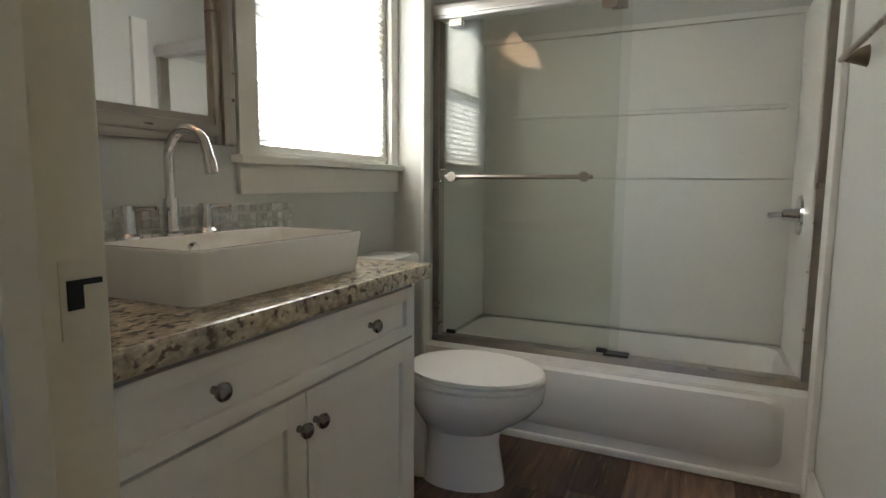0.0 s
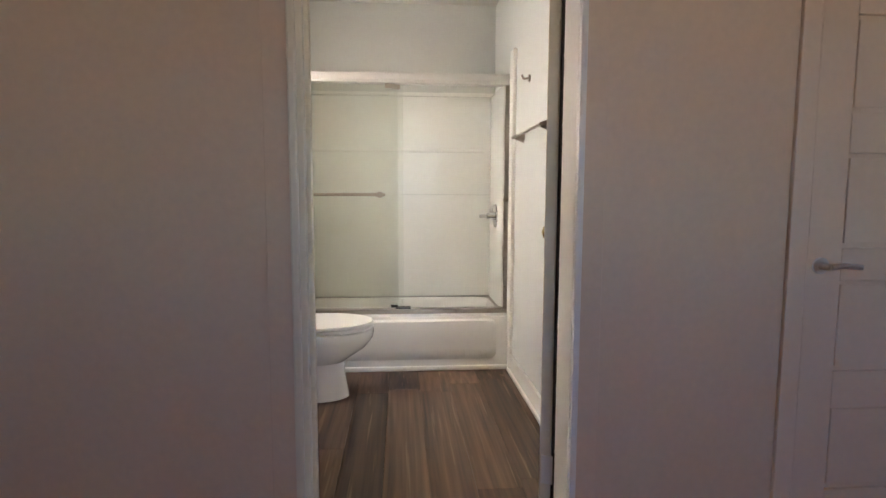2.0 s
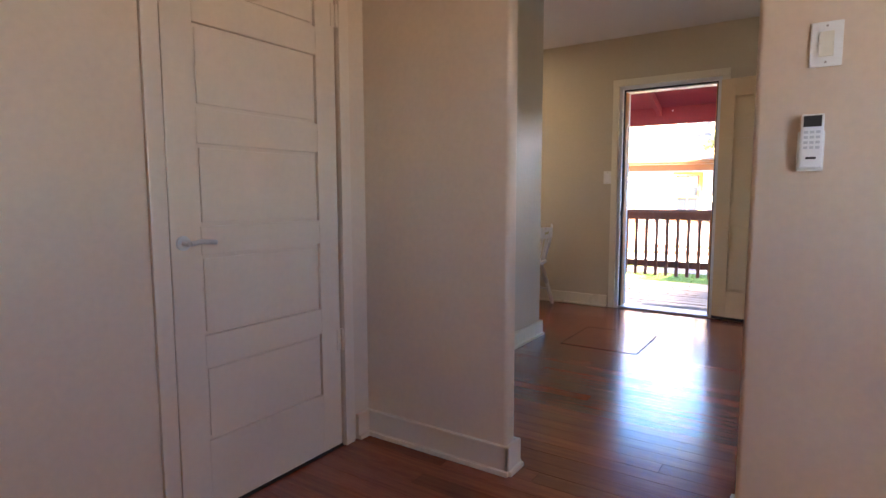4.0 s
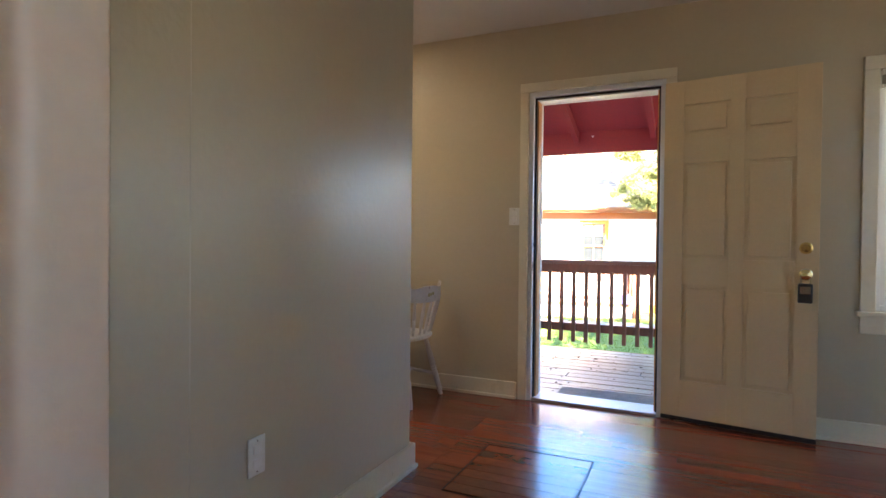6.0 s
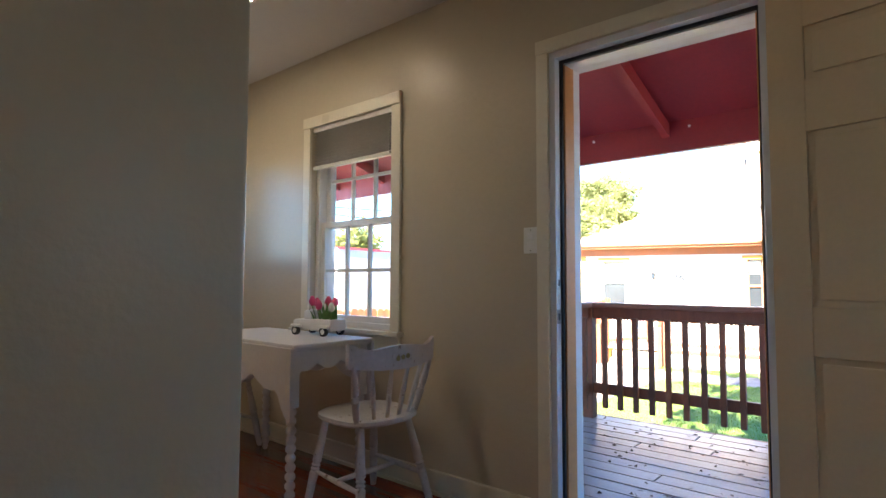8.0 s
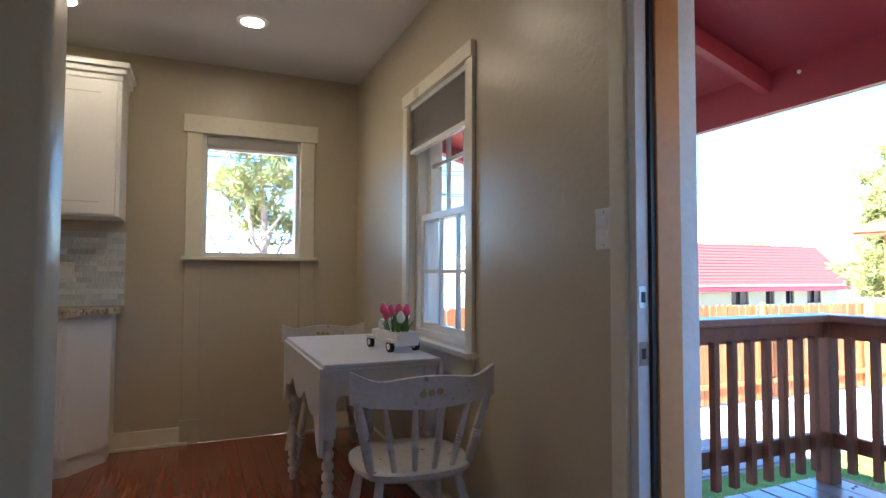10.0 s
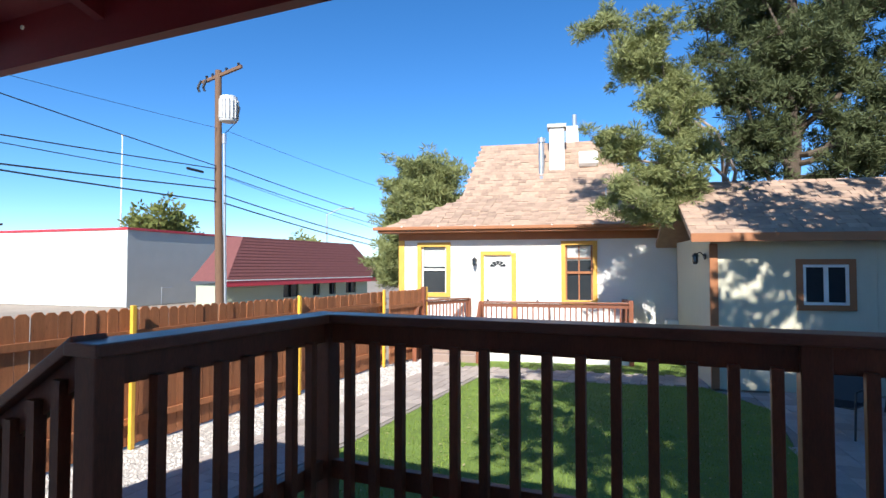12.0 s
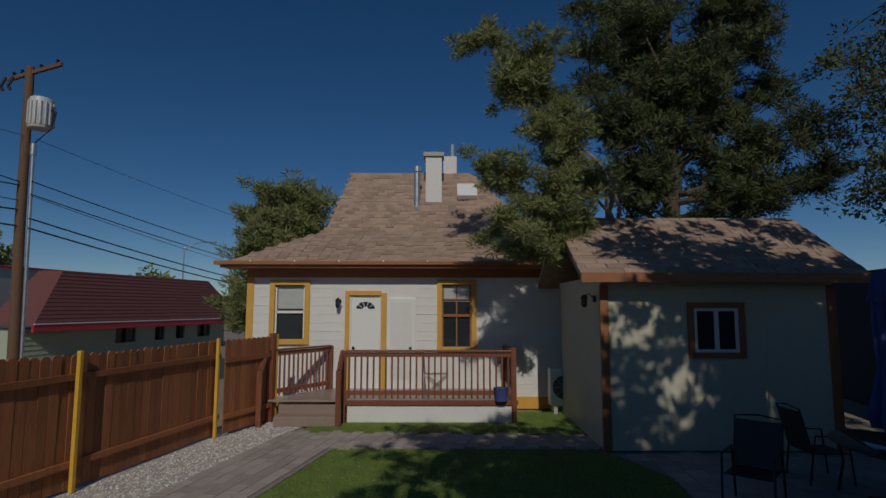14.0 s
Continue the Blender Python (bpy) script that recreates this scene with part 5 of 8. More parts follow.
def build_tub():
    t = thing("bathtub", (0.505, 3.02, 0), "white enamelled bathtub with a recessed apron panel", "bathtub")
    x0, x1, y0, y1 = -0.777, 0.777, -0.37, 0.376
    bm = bm_new()
    loft(bm, [ring_rect(x0, x1, y0 + 0.02, y1, 0.0, 0.01), ring_rect(x0, x1, y0 + 0.02, y1, 0.33, 0.01), ring_rect(x0, x1, y0 + 0.025, y1, 0.352, 0.012), ring_rect(x0 + 0.05, x1 - 0.05, y0 + 0.13, y1 - 0.05, 0.354, 0.10),
              ring_rect(x0 + 0.08, x1 - 0.07, y0 + 0.15, y1 - 0.07, 0.32, 0.11), ring_rect(x0 + 0.16, x1 - 0.10, y0 + 0.19, y1 - 0.11, 0.08, 0.12), ring_rect(x0 + 0.22, x1 - 0.16, y0 + 0.24, y1 - 0.16, 0.06, 0.10)])
    part("basin", bm, M["tub"], t, smooth=True)
    bm = bm_new()
    loft(bm, [[(x, y0 + 0.02, z) for x, z in ring] for ring in ([(p[0], p[1]) for p in ring_rect(x0 + 0.05, x1 - 0.09, 0.07, 0.335, 0, 0.05)],)] +
         [[(p[0], y0 - 0.002, p[1]) for p in ring_rect(x0 + 0.08, x1 - 0.12, 0.10, 0.325, 0, 0.05)]])
    part("apron_panel", bm, M["tub"], t, "raised apron panel", smooth=True)
    part("floor_bead", b1(x0, x1, y0 - 0.004, y0 + 0.02, 0.0, 0.03, bevel=0.008), M["white"], t, "white trim strip along the floor")
    bm = bm_new()
    rod(bm, (x1 - 0.085, -0.02, 0.29), (x1 - 0.07, -0.02, 0.285), 0.035)
    rod(bm, (x1 - 0.12, -0.02, 0.30), (x1 - 0.08, -0.02, 0.29), 0.008)
    part("overflow", bm, M["chrome"], t, "chrome overflow lever")
    return t


build_tub()
sur = thing("tub_surround", (0.505, 3.38, 0.36), "pale three-sided tub surround with a moulded shelf line", "tub surround", kind="structure")
part("back_panel", b1(-0.775, 0.775, -0.008, 0.018, 0.0, 0.772, bevel=0.002), M["surround"], sur)
part("back_panel", b1(-0.775, 0.775, -0.008, 0.018, 0.776, 1.10, bevel=0.002), M["surround"], sur)
part("back_panel", b1(-0.775, 0.775, 0.0, 0.018, 1.10, 1.50, bevel=0.002), M["surround"], sur)
part("ledge", b1(-0.58, 0.70, -0.022, -0.002, 1.09, 1.112, bevel=0.006), M["surround"], sur, "moulded ledge")
for s in (-1, 1):
    a, b = sorted((s * 0.775, s * 0.745))
    part("side_panel", b1(a, b, -0.557, -0.010, 0.0, 1.50, bevel=0.003), M["surround"], sur)
part("top_strip", b1(-0.775, 0.775, -0.012, 0.018, 1.502, 1.53, bevel=0.003), M["surround"], sur)

sd = thing("shower_door", (0.505, 2.79, 0.352), "brushed nickel framed sliding glass shower door with towel bar", "shower door")
part("bottom_track", b1(-0.775, 0.775, -0.035, 0.035, 0.0, 0.032, bevel=0.005), M["nickel"], sd)
bm = bm_new()
box(bm, -0.779, 0.775, -0.04, 0.04, 1.485, 1.553, 0.012)
box(bm, -0.779, 0.775, -0.046, -0.036, 1.500, 1.535, 0.006)
part("header", bm, M["satin"], sd, "brushed nickel header rail")
for s in (-1, 1):
    a, b = sorted((s * 0.775, s * 0.742))
    part("side_jamb", b1(a, b, -0.03, 0.03, 0.032, 1.485, bevel=0.004), M["nickel"], sd)
for x1, y in ((0.05, -0.015), (0.085, 0.018)):
    g = part("glass_panel", b1(-0.742, x1, y - 0.003, y + 0.003, 0.045, 1.49), M["shower_glass"], sd, "clear greenish glass panel")
    g.visible_shadow = False
    part("hanger", b1(-0.70, -0.64, y - 0.008, y + 0.008, 1.455, 1.49), M["nickel"], g)
    part("hanger", b1(x1 - 0.08, x1 - 0.02, y - 0.008, y + 0.008, 1.455, 1.49), M["nickel"], g)
bm = bm_new()
rod(bm, (-0.69, -0.075, 0.783), (-0.03, -0.075, 0.783), 0.010)
part("towel_bar", bm, M["nickel"], sd, "brushed nickel towel bar", smooth=True)
for x in (-0.655, -0.065):
    bm = bm_new()
    rod(bm, (x, -0.088, 0.783), (x, -0.018, 0.783), 0.012)
    rod(bm, (x, -0.09, 0.783), (x, -0.062, 0.783), 0.022)
    part("bar_mount", bm, M["nickel"], sd, smooth=True)
for x in (-0.70, 0.0):
    part("guide", b1(x, x + 0.045, -0.03, -0.018, 0.045, 0.062), M["black"], sd, "small dark panel guide")
part("centre_guide", b1(0.03, 0.13, -0.032, 0.03, 0.034, 0.042), M["black"], sd)

v = thing("shower_valve", (1.252, 3.09, 0.985), "round chrome shower valve with lever handle", "shower valve")
bm = bm_new()
rod(bm, (0.0, 0, 0), (-0.012, 0, 0), 0.085, 0.078, 28)
part("escutcheon", bm, M["chrome"], v, smooth=True)
bm = bm_new()
rod(bm, (-0.01, 0, 0), (-0.065, 0, 0), 0.028, 0.022)
tube(bm, [(-0.06, 0, 0), (-0.09, -0.01, 0.0), (-0.12, -0.015, -0.004)], 0.012)
part("handle", bm, M["chrome"], v, smooth=True)

tb = thing("towel_rail", (1.285, 2.38, 1.47), "brushed nickel towel rail on conical wall mounts", "towel rail")
for y in (0.0, -0.60):
    bm = bm_new()
    rod(bm, (0, y, 0), (-0.055, y, 0.0), 0.032, 0.012)
    part("mount", bm, M["nickel"], tb, smooth=True)
bm = bm_new()
rod(bm, (-0.058, 0.03, 0.0), (-0.058, -0.63, 0.0), 0.009)
part("bar", bm, M["nickel"], tb, smooth=True)
setting("trim_tub_side", b1(1.262, 1.285, 2.60, 2.70, 0, 2.03, bevel=0.006), M["trim_white"], "white painted vertical trim beside the tub", "trim")
setting("trim_tub_return", b1(-0.279, -0.262, 2.652, 2.72, 0, 1.95, bevel=0.006), M["trim_white"], "white painted vertical trim beside the tub", "trim")


def build_toilet():
    t = thing("toilet", (-0.40, 2.25, 0), "white porcelain toilet with the lid closed", "toilet")
    # egg-shaped rings: half length a, half width b, centre x, height
    def egg(cx, a, b, z, n=28):
        cx, a, b = cx + 0.02, a * 1.05, b * 1.08
        return [(cx + a * math.cos(2 * math.pi * k / n) * (1.0 if math.cos(2 * math.pi * k / n) > 0 else 0.8), b * math.sin(2 * math.pi * k / n), z) for k in range(n)]
    bm = bm_new()
    loft(bm, [egg(0.47, 0.176, 0.108, 0.0), egg(0.47, 0.172, 0.104, 0.03), egg(0.465, 0.158, 0.096, 0.15), egg(0.467, 0.160, 0.098, 0.205), egg(0.48, 0.185, 0.125, 0.235), egg(0.50, 0.238, 0.162, 0.285), egg(0.513, 0.264, 0.181, 0.335), egg(0.515, 0.268, 0.184, 0.365), egg(0.515, 0.268, 0.182, 0.385), egg(0.515, 0.255, 0.17, 0.395)])
    part("bowl", bm, M["porcelain"], t, smooth=True)
    part("back", b1(0.10, 0.40, -0.10, 0.10, 0.0, 0.37, bevel=0.03), M["porcelain"], t, smooth=True)
    bm = bm_new()
    loft(bm, [egg(0.51, 0.265, 0.178, 0.395), egg(0.51, 0.272, 0.186, 0.400), egg(0.51, 0.272, 0.186, 0.412), egg(0.51, 0.262, 0.176, 0.416)])
    part("seat", bm, M["white"], t, smooth=True)
    bm = bm_new()
    loft(bm, [egg(0.51, 0.262, 0.176, 0.418), egg(0.51, 0.270, 0.184, 0.422), egg(0.51, 0.268, 0.182, 0.434), egg(0.51, 0.22, 0.14, 0.440)])
    part("lid", bm, M["white"], t, smooth=True)
    part("tank", b1(0.0, 0.195, -0.215, 0.215, 0.36, 0.765, bevel=0.025), M["porcelain"], t, smooth=True)
    part("tank_lid", b1(-0.008, 0.21, -0.228, 0.228, 0.765, 0.812, bevel=0.018), M["porcelain"], t, smooth=True)
    bm = bm_new()
    rod(bm, (0.195, -0.16, 0.70), (0.215, -0.16, 0.70), 0.014)
    tube(bm, [(0.212, -0.16, 0.70), (0.216, -0.10, 0.695)], 0.006)
    part("flush_lever", bm, M["chrome"], t)
    return t


build_toilet()


def knob(parent, x, y, z):
    bm = bm_new()
    lathe(bm, [(0.008, 0), (0.007, 0.012), (0.016, 0.018), (0.018, 0.026), (0.014, 0.031), (0.004, 0.033)], seg=18)
    bmesh.ops.transform(bm, matrix=Matrix.Translation((x, y, z)) @ pose(0, 0, 0, 0, 90, 0), verts=bm.verts)
    part("knob", bm, M["pewter"], parent, "round dark chrome knob", smooth=True)


def shaker(parent, name, x, y0, y1, z0, z1, rail=0.06, t=0.02):
    """A framed flat panel front facing +x."""
    d = part(name, b1(x, x + 0.008, y0 + rail, y1 - rail, z0 + rail, z1 - rail), M["white"], parent)
    for a, b, c, e in ((y0, y0 + rail, z0, z1), (y1 - rail, y1, z0, z1), (y0 + rail, y1 - rail, z0, z0 + rail), (y0 + rail, y1 - rail, z1 - rail, z1)):
        part("rail", b1(x, x + t, a, b, c, e, bevel=0.0015), M["white"], d)
    return d


van = thing("vanity_cabinet", (-0.40, 1.33, 0), "white shaker vanity cabinet with one drawer and two doors", "cabinet")
part("body", b1(0.0, 0.50, -0.51, 0.51, 0.09, 0.812), M["white"], van)
for y in (-0.51, 0.45):
    part("foot", b1(0.44, 0.50, y, y + 0.06, 0.0, 0.09, bevel=0.003), M["white"], van)
    part("foot", b1(0.0, 0.06, y, y + 0.06, 0.0, 0.09, bevel=0.003), M["white"], van)
part("toe_board", b1(0.40, 0.42, -0.45, 0.45, 0.0, 0.09), M["white"], van)
for y in (-0.51, 0.495):
    part("stile", b1(0.5, 0.518, y, y + 0.015, 0.09, 0.812), M["white"], van)
dr = shaker(van, "drawer", 0.502, -0.49, 0.49, 0.655, 0.80, 0.035)
knob(dr, 0.522, -0.25, 0.737)
knob(dr, 0.522, 0.257, 0.737)
dl = shaker(van, "door", 0.502, -0.49, -0.003, 0.115, 0.648)
knob(dl, 0.522, -0.028, 0.575)
d2 = shaker(van, "door", 0.502, 0.003, 0.49, 0.115, 0.648)
knob(d2, 0.522, 0.028, 0.575)
ct = thing("vanity_countertop", (-0.42, 1.34, 0.815), "brown and grey granite countertop on the vanity", "countertop")
part("slab", b1(0.0, 0.565, -0.565, 0.567, 0.0, 0.047, bevel=0.008), M["granite"], ct)


def build_sink():
    s = thing("vessel_sink", (-0.17, 1.41, 0.862), "white rectangular vessel sink on the granite top", "sink")
    x0, x1, y0, y1, h = -0.21, 0.205, -0.29, 0.295, 0.108
    bm = bm_new()
    loft(bm, [ring_rect(x0 + 0.012, x1 - 0.012, y0 + 0.012, y1 - 0.012, 0.0, 0.03), ring_rect(x0, x1, y0, y1, h - 0.006, 0.028), ring_rect(x0 + 0.003, x1 - 0.003, y0 + 0.003, y1 - 0.003, h, 0.026),
              ring_rect(x0 + 0.105, x1 - 0.016, y0 + 0.016, y1 - 0.016, h, 0.03), ring_rect(x0 + 0.112, x1 - 0.022, y0 + 0.022, y1 - 0.022, h - 0.008, 0.03), ring_rect(x0 + 0.135, x1 - 0.045, y0 + 0.05, y1 - 0.05, 0.03, 0.04)])
    part("basin", bm, M["porcelain"], s, smooth=True)
    bm = bm_new()
    rod(bm, (x0 + 0.118, -0.03, 0.075), (x0 + 0.132, -0.03, 0.072), 0.016)
    part("overflow", bm, M["chrome"], s, "chrome overflow ring", smooth=True)
    f = thing("faucet", (-0.30, 1.355, 0.862 + h), "tall chrome gooseneck faucet with two lever handles", "faucet")
    bm = bm_new()
    lathe(bm, [(0.030, 0), (0.030, 0.005), (0.019, 0.010), (0.018, 0.085), (0.0175, 0.09)])
    tube(bm, [(0, 0, 0.08), (0, 0, 0.19)] + [(0.065 - 0.065 * math.cos(a), 0, 0.19 + 0.065 * math.sin(a)) for a in [k * math.pi / 12 for k in range(1, 11)]] + [(0.137, 0, 0.178)], 0.012, 14)
    rod(bm, (0.134, 0, 0.186), (0.141, 0, 0.150), 0.0145, 0.0145, 16)
    part("spout", bm, M["chrome"], f, smooth=True)
    for y in (-0.115, 0.105):
        bm = bm_new()
        lathe(bm, [(0.028, 0), (0.028, 0.005), (0.019, 0.012), (0.017, 0.055), (0.016, 0.075), (0.003, 0.077)], (0, y, 0))
        tube(bm, [(0.0, y, 0.066), (0.03, y + 0.012, 0.068), (0.062, y + 0.025, 0.070)], 0.0055)
        part("handle", bm, M["chrome"], f, smooth=True)
    return s


build_sink()
mir = thing("wall_mirror", (-0.42, 1.27, 1.207), "wall mirror in a wide silver-bronze moulded frame", "mirror")
part("mirror_glass", b1(0.008, 0.013, -0.34, 0.34, 0.07, 0.72), M["mirror"], mir, "silvered mirror glass")
for a, b, c, d in ((-0.40, -0.32, 0.0, 0.80), (0.32, 0.40, 0.0, 0.80), (-0.32, 0.32, 0.0, 0.08), (-0.32, 0.32, 0.72, 0.80)):
    bm = b1(0.0, 0.03, a, b, c, d, bevel=0.010)
    box(bm, 0.0, 0.042, a + 0.022 if b - a < 0.1 else a, b - 0.022 if b - a < 0.1 else b, c + 0.022 if d - c < 0.1 else c, d - 0.022 if d - c < 0.1 else d, 0.008)
    part("frame", bm, M["nickel"], mir, "silver-bronze frame moulding")
vl = thing("vanity_light", (-0.42, 1.27, 2.13), "wall light with three warm frosted globes above the mirror", "wall light")
part("back_plate", b1(0.0, 0.03, -0.26, 0.26, -0.04, 0.04, bevel=0.01), M["nickel"], vl)
for y in (-0.2, 0.0, 0.2):
    bm = bm_new()
    tube(bm, [(0.02, y, 0), (0.09, y, 0.01), (0.10, y, -0.03)], 0.009)
    part("arm", bm, M["nickel"], vl)
    bm = bm_new()
    lathe(bm, [(0.025, 0.0), (0.045, -0.03), (0.062, -0.085), (0.066, -0.12), (0.06, -0.122)], (0.10, y, -0.03), 20)
    part("shade", bm, M["globe"], vl, "lit frosted glass shade", smooth=True)

bs = thing("vanity_backsplash", (-0.42, 1.34, 0.862), "small square marble mosaic backsplash", "backsplash", kind="structure")
part("grout", b1(0.0, 0.006, -0.565, 0.585, 0.0, 0.175), M["grout"], bs)
tile = finish(b1(0.0, 0.010, -0.0115, 0.0115, -0.0115, 0.0115, bevel=0.002), "tile", M["mosaic"])
for i in range(46):
    for k in range(6):
        ob = new("tile", tile)
        ob.matrix_basis = pose(0, -0.551 + 0.0252 * i, 0.0145 + 0.029 * k)
        ob.parent = bs


def pleated_blind(name, x, y0, y1, z0, z1, n, m, label, amp=0.012):
    e = thing(name, (x, (y0 + y1) / 2, z1), label, "blind")
    bm = bm_new()
    w = (y1 - y0) / 2
    rows = []
    for k in range(2 * n + 1):
        z = (z0 - z1) * k / (2 * n)
        rows.append([bm.verts.new((amp if k % 2 else -amp, s * w, z)) for s in (-1, 1)])
    for a, b in zip(rows, rows[1:]):
        bm.faces.new((a[0], a[1], b[1], b[0]))
    part("pleats", bm, M[m], e)
    part("head_rail", b1(-0.018, 0.018, -w, w, 0.0, 0.03, bevel=0.003), M["trim_white"], e)
    part("bottom_rail", b1(-0.016, 0.016, -w, w, z0 - z1 - 0.022, z0 - z1, bevel=0.003), M["trim_white"], e)
    return e


pleated_blind("bath_blind", -0.437, 1.7765, 2.6035, 1.222, 2.07, 28, "blind", "white cellular blind lowered over the bathroom window", 0.011)
# bathroom door, open against the wall
bd = thing("door_bath", (1.038, 0.795, 0.01), "pale painted bathroom door standing open", "door", rz=-20, kind="structure")
part("leaf", b1(-0.036, 0.0, 0.004, 0.70, 0.0, 2.02, bevel=0.003), M["trim"], bd)
bm = bm_new()
lathe(bm, [(0.028, 0), (0.028, 0.006), (0.010, 0.012), (0.012, 0.03), (0.026, 0.045), (0.026, 0.06), (0.008, 0.068)], seg=18)
bmesh.ops.transform(bm, matrix=Matrix.Translation((-0.036, 0.64, 0.975)) @ pose(0, 0, 0, 0, -90, 0), verts=bm.verts)
part("door_knob", bm, M["brass"], bd, "brass door knob", smooth=True)
for z in (0.22, 1.78):
    bm = b1(-0.03, 0.012, -0.006, 0.003, z, z + 0.09)
    part("hinge", bm, M["trim_white"], bd, "painted hinge")
# The shade in the hinge gap is a solid dark strip, dotted with white specks.
hg = thing("hinge_gap", (1.04, 0.775, 0), "dark strip for the shaded gap between the open door and its jamb, with white specks", "door gap", kind="structure")
part("shadow_strip", b1(0.002, 0.022, 0.0, 0.03, 0.0, 2.03), M["gap"], hg, "dark strip standing in for the shade in the gap")
for k in range(10):
    part("screw_head", b1(0.003, 0.012, -0.003, 0.001, 0.14 + 0.2 * k, 0.152 + 0.2 * k, bevel=0.001), M["white"], hg, "small white speck")
sp = thing("strike_plate", (0.3185, 0.735, 0.99), "worn dark strike hole in the cream jamb", "strike plate")
part("plate", b1(-0.001, 0.001, -0.014, 0.014, -0.05, 0.03), M["trim"], sp)
part("slot", b1(0.0015, 0.003, -0.008, 0.008, -0.020, 0.010), M["gap"], sp, "dark rusty latch slot")
part("latch_scar", b1(0.0015, 0.0028, 0.006, 0.028, 0.004, 0.010), M["gap"], sp)
hk = thing("robe_hook", (1.285, 2.25, 1.78), "small nickel robe hook on the wall", "hook")
bm = bm_new()
rod(bm, (0, 0, 0), (-0.008, 0, 0), 0.02)
tube(bm, [(-0.005, 0, 0), (-0.035, 0, -0.005), (-0.045, 0, 0.015)], 0.006)
part("hook", bm, M["nickel"], hk)

# ---- hall, living room, dining corner ----
cd = thing("door_closet", (1.728, Y_B + 0.002, 0.012), "cream painted closet door with five flat panels, closed", "door", kind="structure")
W = 0.737
rows = [(0.25, 0.51), (0.615, 0.885), (0.98, 1.25), (1.365, 1.63), (1.74, 2.0)]
part("leaf", b1(0, W, 0.016, 0.034, 0, 2.10), M["hall_trim"], cd)
edges = [0.0] + [v for r in rows for v in r] + [2.10]
part("stile", b1(0, 0.105, 0, 0.016, 0, 2.10, bevel=0.003), M["hall_trim"], cd)
part("stile", b1(W - 0.105, W, 0, 0.016, 0, 2.10, bevel=0.003), M["hall_trim"], cd)
for a, b in zip(edges[::2], edges[1::2]):
    part("rail", b1(0.105, W - 0.105, 0, 0.016, a, b, bevel=0.003), M["hall_trim"], cd)
for a, b in rows:
    part("panel", b1(0.118, W - 0.118, 0.010, 0.0175, a + 0.013, b - 0.013, bevel=0.003), M["hall_trim"], cd)
bm = bm_new()
rod(bm, (0.04, 0.0, 0.93), (0.04, -0.008, 0.93), 0.024)
rod(bm, (0.04, 0.0, 0.93), (0.04, -0.045, 0.93), 0.009)
tube(bm, [(0.04, -0.045, 0.93), (0.075, -0.047, 0.935), (0.13, -0.045, 0.93)], 0.008)
part("lever", bm, M["satin"], cd, "brushed nickel lever handle", smooth=True)
for z in (0.42, 1.76):
    bm = bm_new()
    rod(bm, (W + 0.006, -0.006, z), (W + 0.006, -0.006, z + 0.09), 0.007)
    box(bm, W - 0.02, W + 0.03, -0.003, 0.001, z, z + 0.09)
    part("hinge", bm, M["hall_trim"], cd, "painted hinge")
# Dark strip laid in the slot below the door in place of its shade.
setting("floor_gap_closet", b1(1.72, 2.47, Y_B + 0.002, Y_B + 0.04, 0.0, 0.010), M["gap"], "dark strip standing in for the shaded gap under the closet door", "threshold")


def plate(name, at, rz, w, h, label, cat, kind_parts):
    """A wall plate facing local -y."""
    p = thing(name, at, label, cat, rz=rz)
    part("plate", b1(-w / 2, w / 2, -0.006, 0.0, -h / 2, h / 2, bevel=0.003), M["trim_white"], p)
    for n, a, b, c, d, dep, m in kind_parts:
        part(n, b1(a, b, -dep, -0.004, c, d, bevel=0.0015), M[m], p)
    for z in (-h / 2 + 0.012, h / 2 - 0.012):
        bm = bm_new()
        rod(bm, (0, -0.0075, z), (0, -0.005, z), 0.003, seg=8)
        part("screw", bm, M["nickel"], p)
    return p


plate("light_switch", (X_W2, -1.03, 1.50), -90, 0.075, 0.12, "cream rocker light switch on a wall plate", "light switch", [("rocker", -0.017, 0.017, -0.033, 0.033, 0.011, "trim")])
plate("light_switch", (X_E, 0.628, 1.25), -90, 0.075, 0.118, "white light switch by the entry door", "light switch", [("rocker", -0.016, 0.016, 0.006, 0.034, 0.010, "white"), ("rocker", -0.016, 0.016, -0.034, -0.006, 0.010, "white")])
plate("wall_outlet", (3.717, 0.712, 0.411), 0, 0.072, 0.118, "white double wall outlet", "outlet", [("socket", -0.017, 0.017, 0.008, 0.036, 0.009, "white"), ("socket", -0.017, 0.017, -0.036, -0.008, 0.009, "white")])
plate("wall_outlet", (4.26, 3.391, 1.12), 0, 0.12, 0.118, "white outlet and switch plate on the tiled wall", "outlet", [("socket", -0.045, -0.012, -0.033, 0.033, 0.010, "white"), ("socket", 0.012, 0.045, -0.033, 0.033, 0.010, "white")])
rc = thing("remote_control", (X_W2, -1.01, 1.238), "white air-conditioner remote in a wall holder", "remote control", rz=-90)
part("holder", b1(-0.034, 0.030, -0.012, 0.0, -0.08, 0.03, bevel=0.004), M["trim_white"], rc)
part("body", b1(-0.027, 0.027, -0.028, -0.013, -0.072, 0.075, bevel=0.006), M["white"], rc)
part("screen", b1(-0.021, 0.021, -0.0295, -0.027, 0.040, 0.070), M["black"], rc, "dark display")
for k in range(3):
    for j in range(4):
        part("button", b1(-0.019 + 0.014 * k, -0.009 + 0.014 * k, -0.0295, -0.027, 0.022 - 0.014 * j, 0.029 - 0.014 * j), M["grey_metal"], rc)
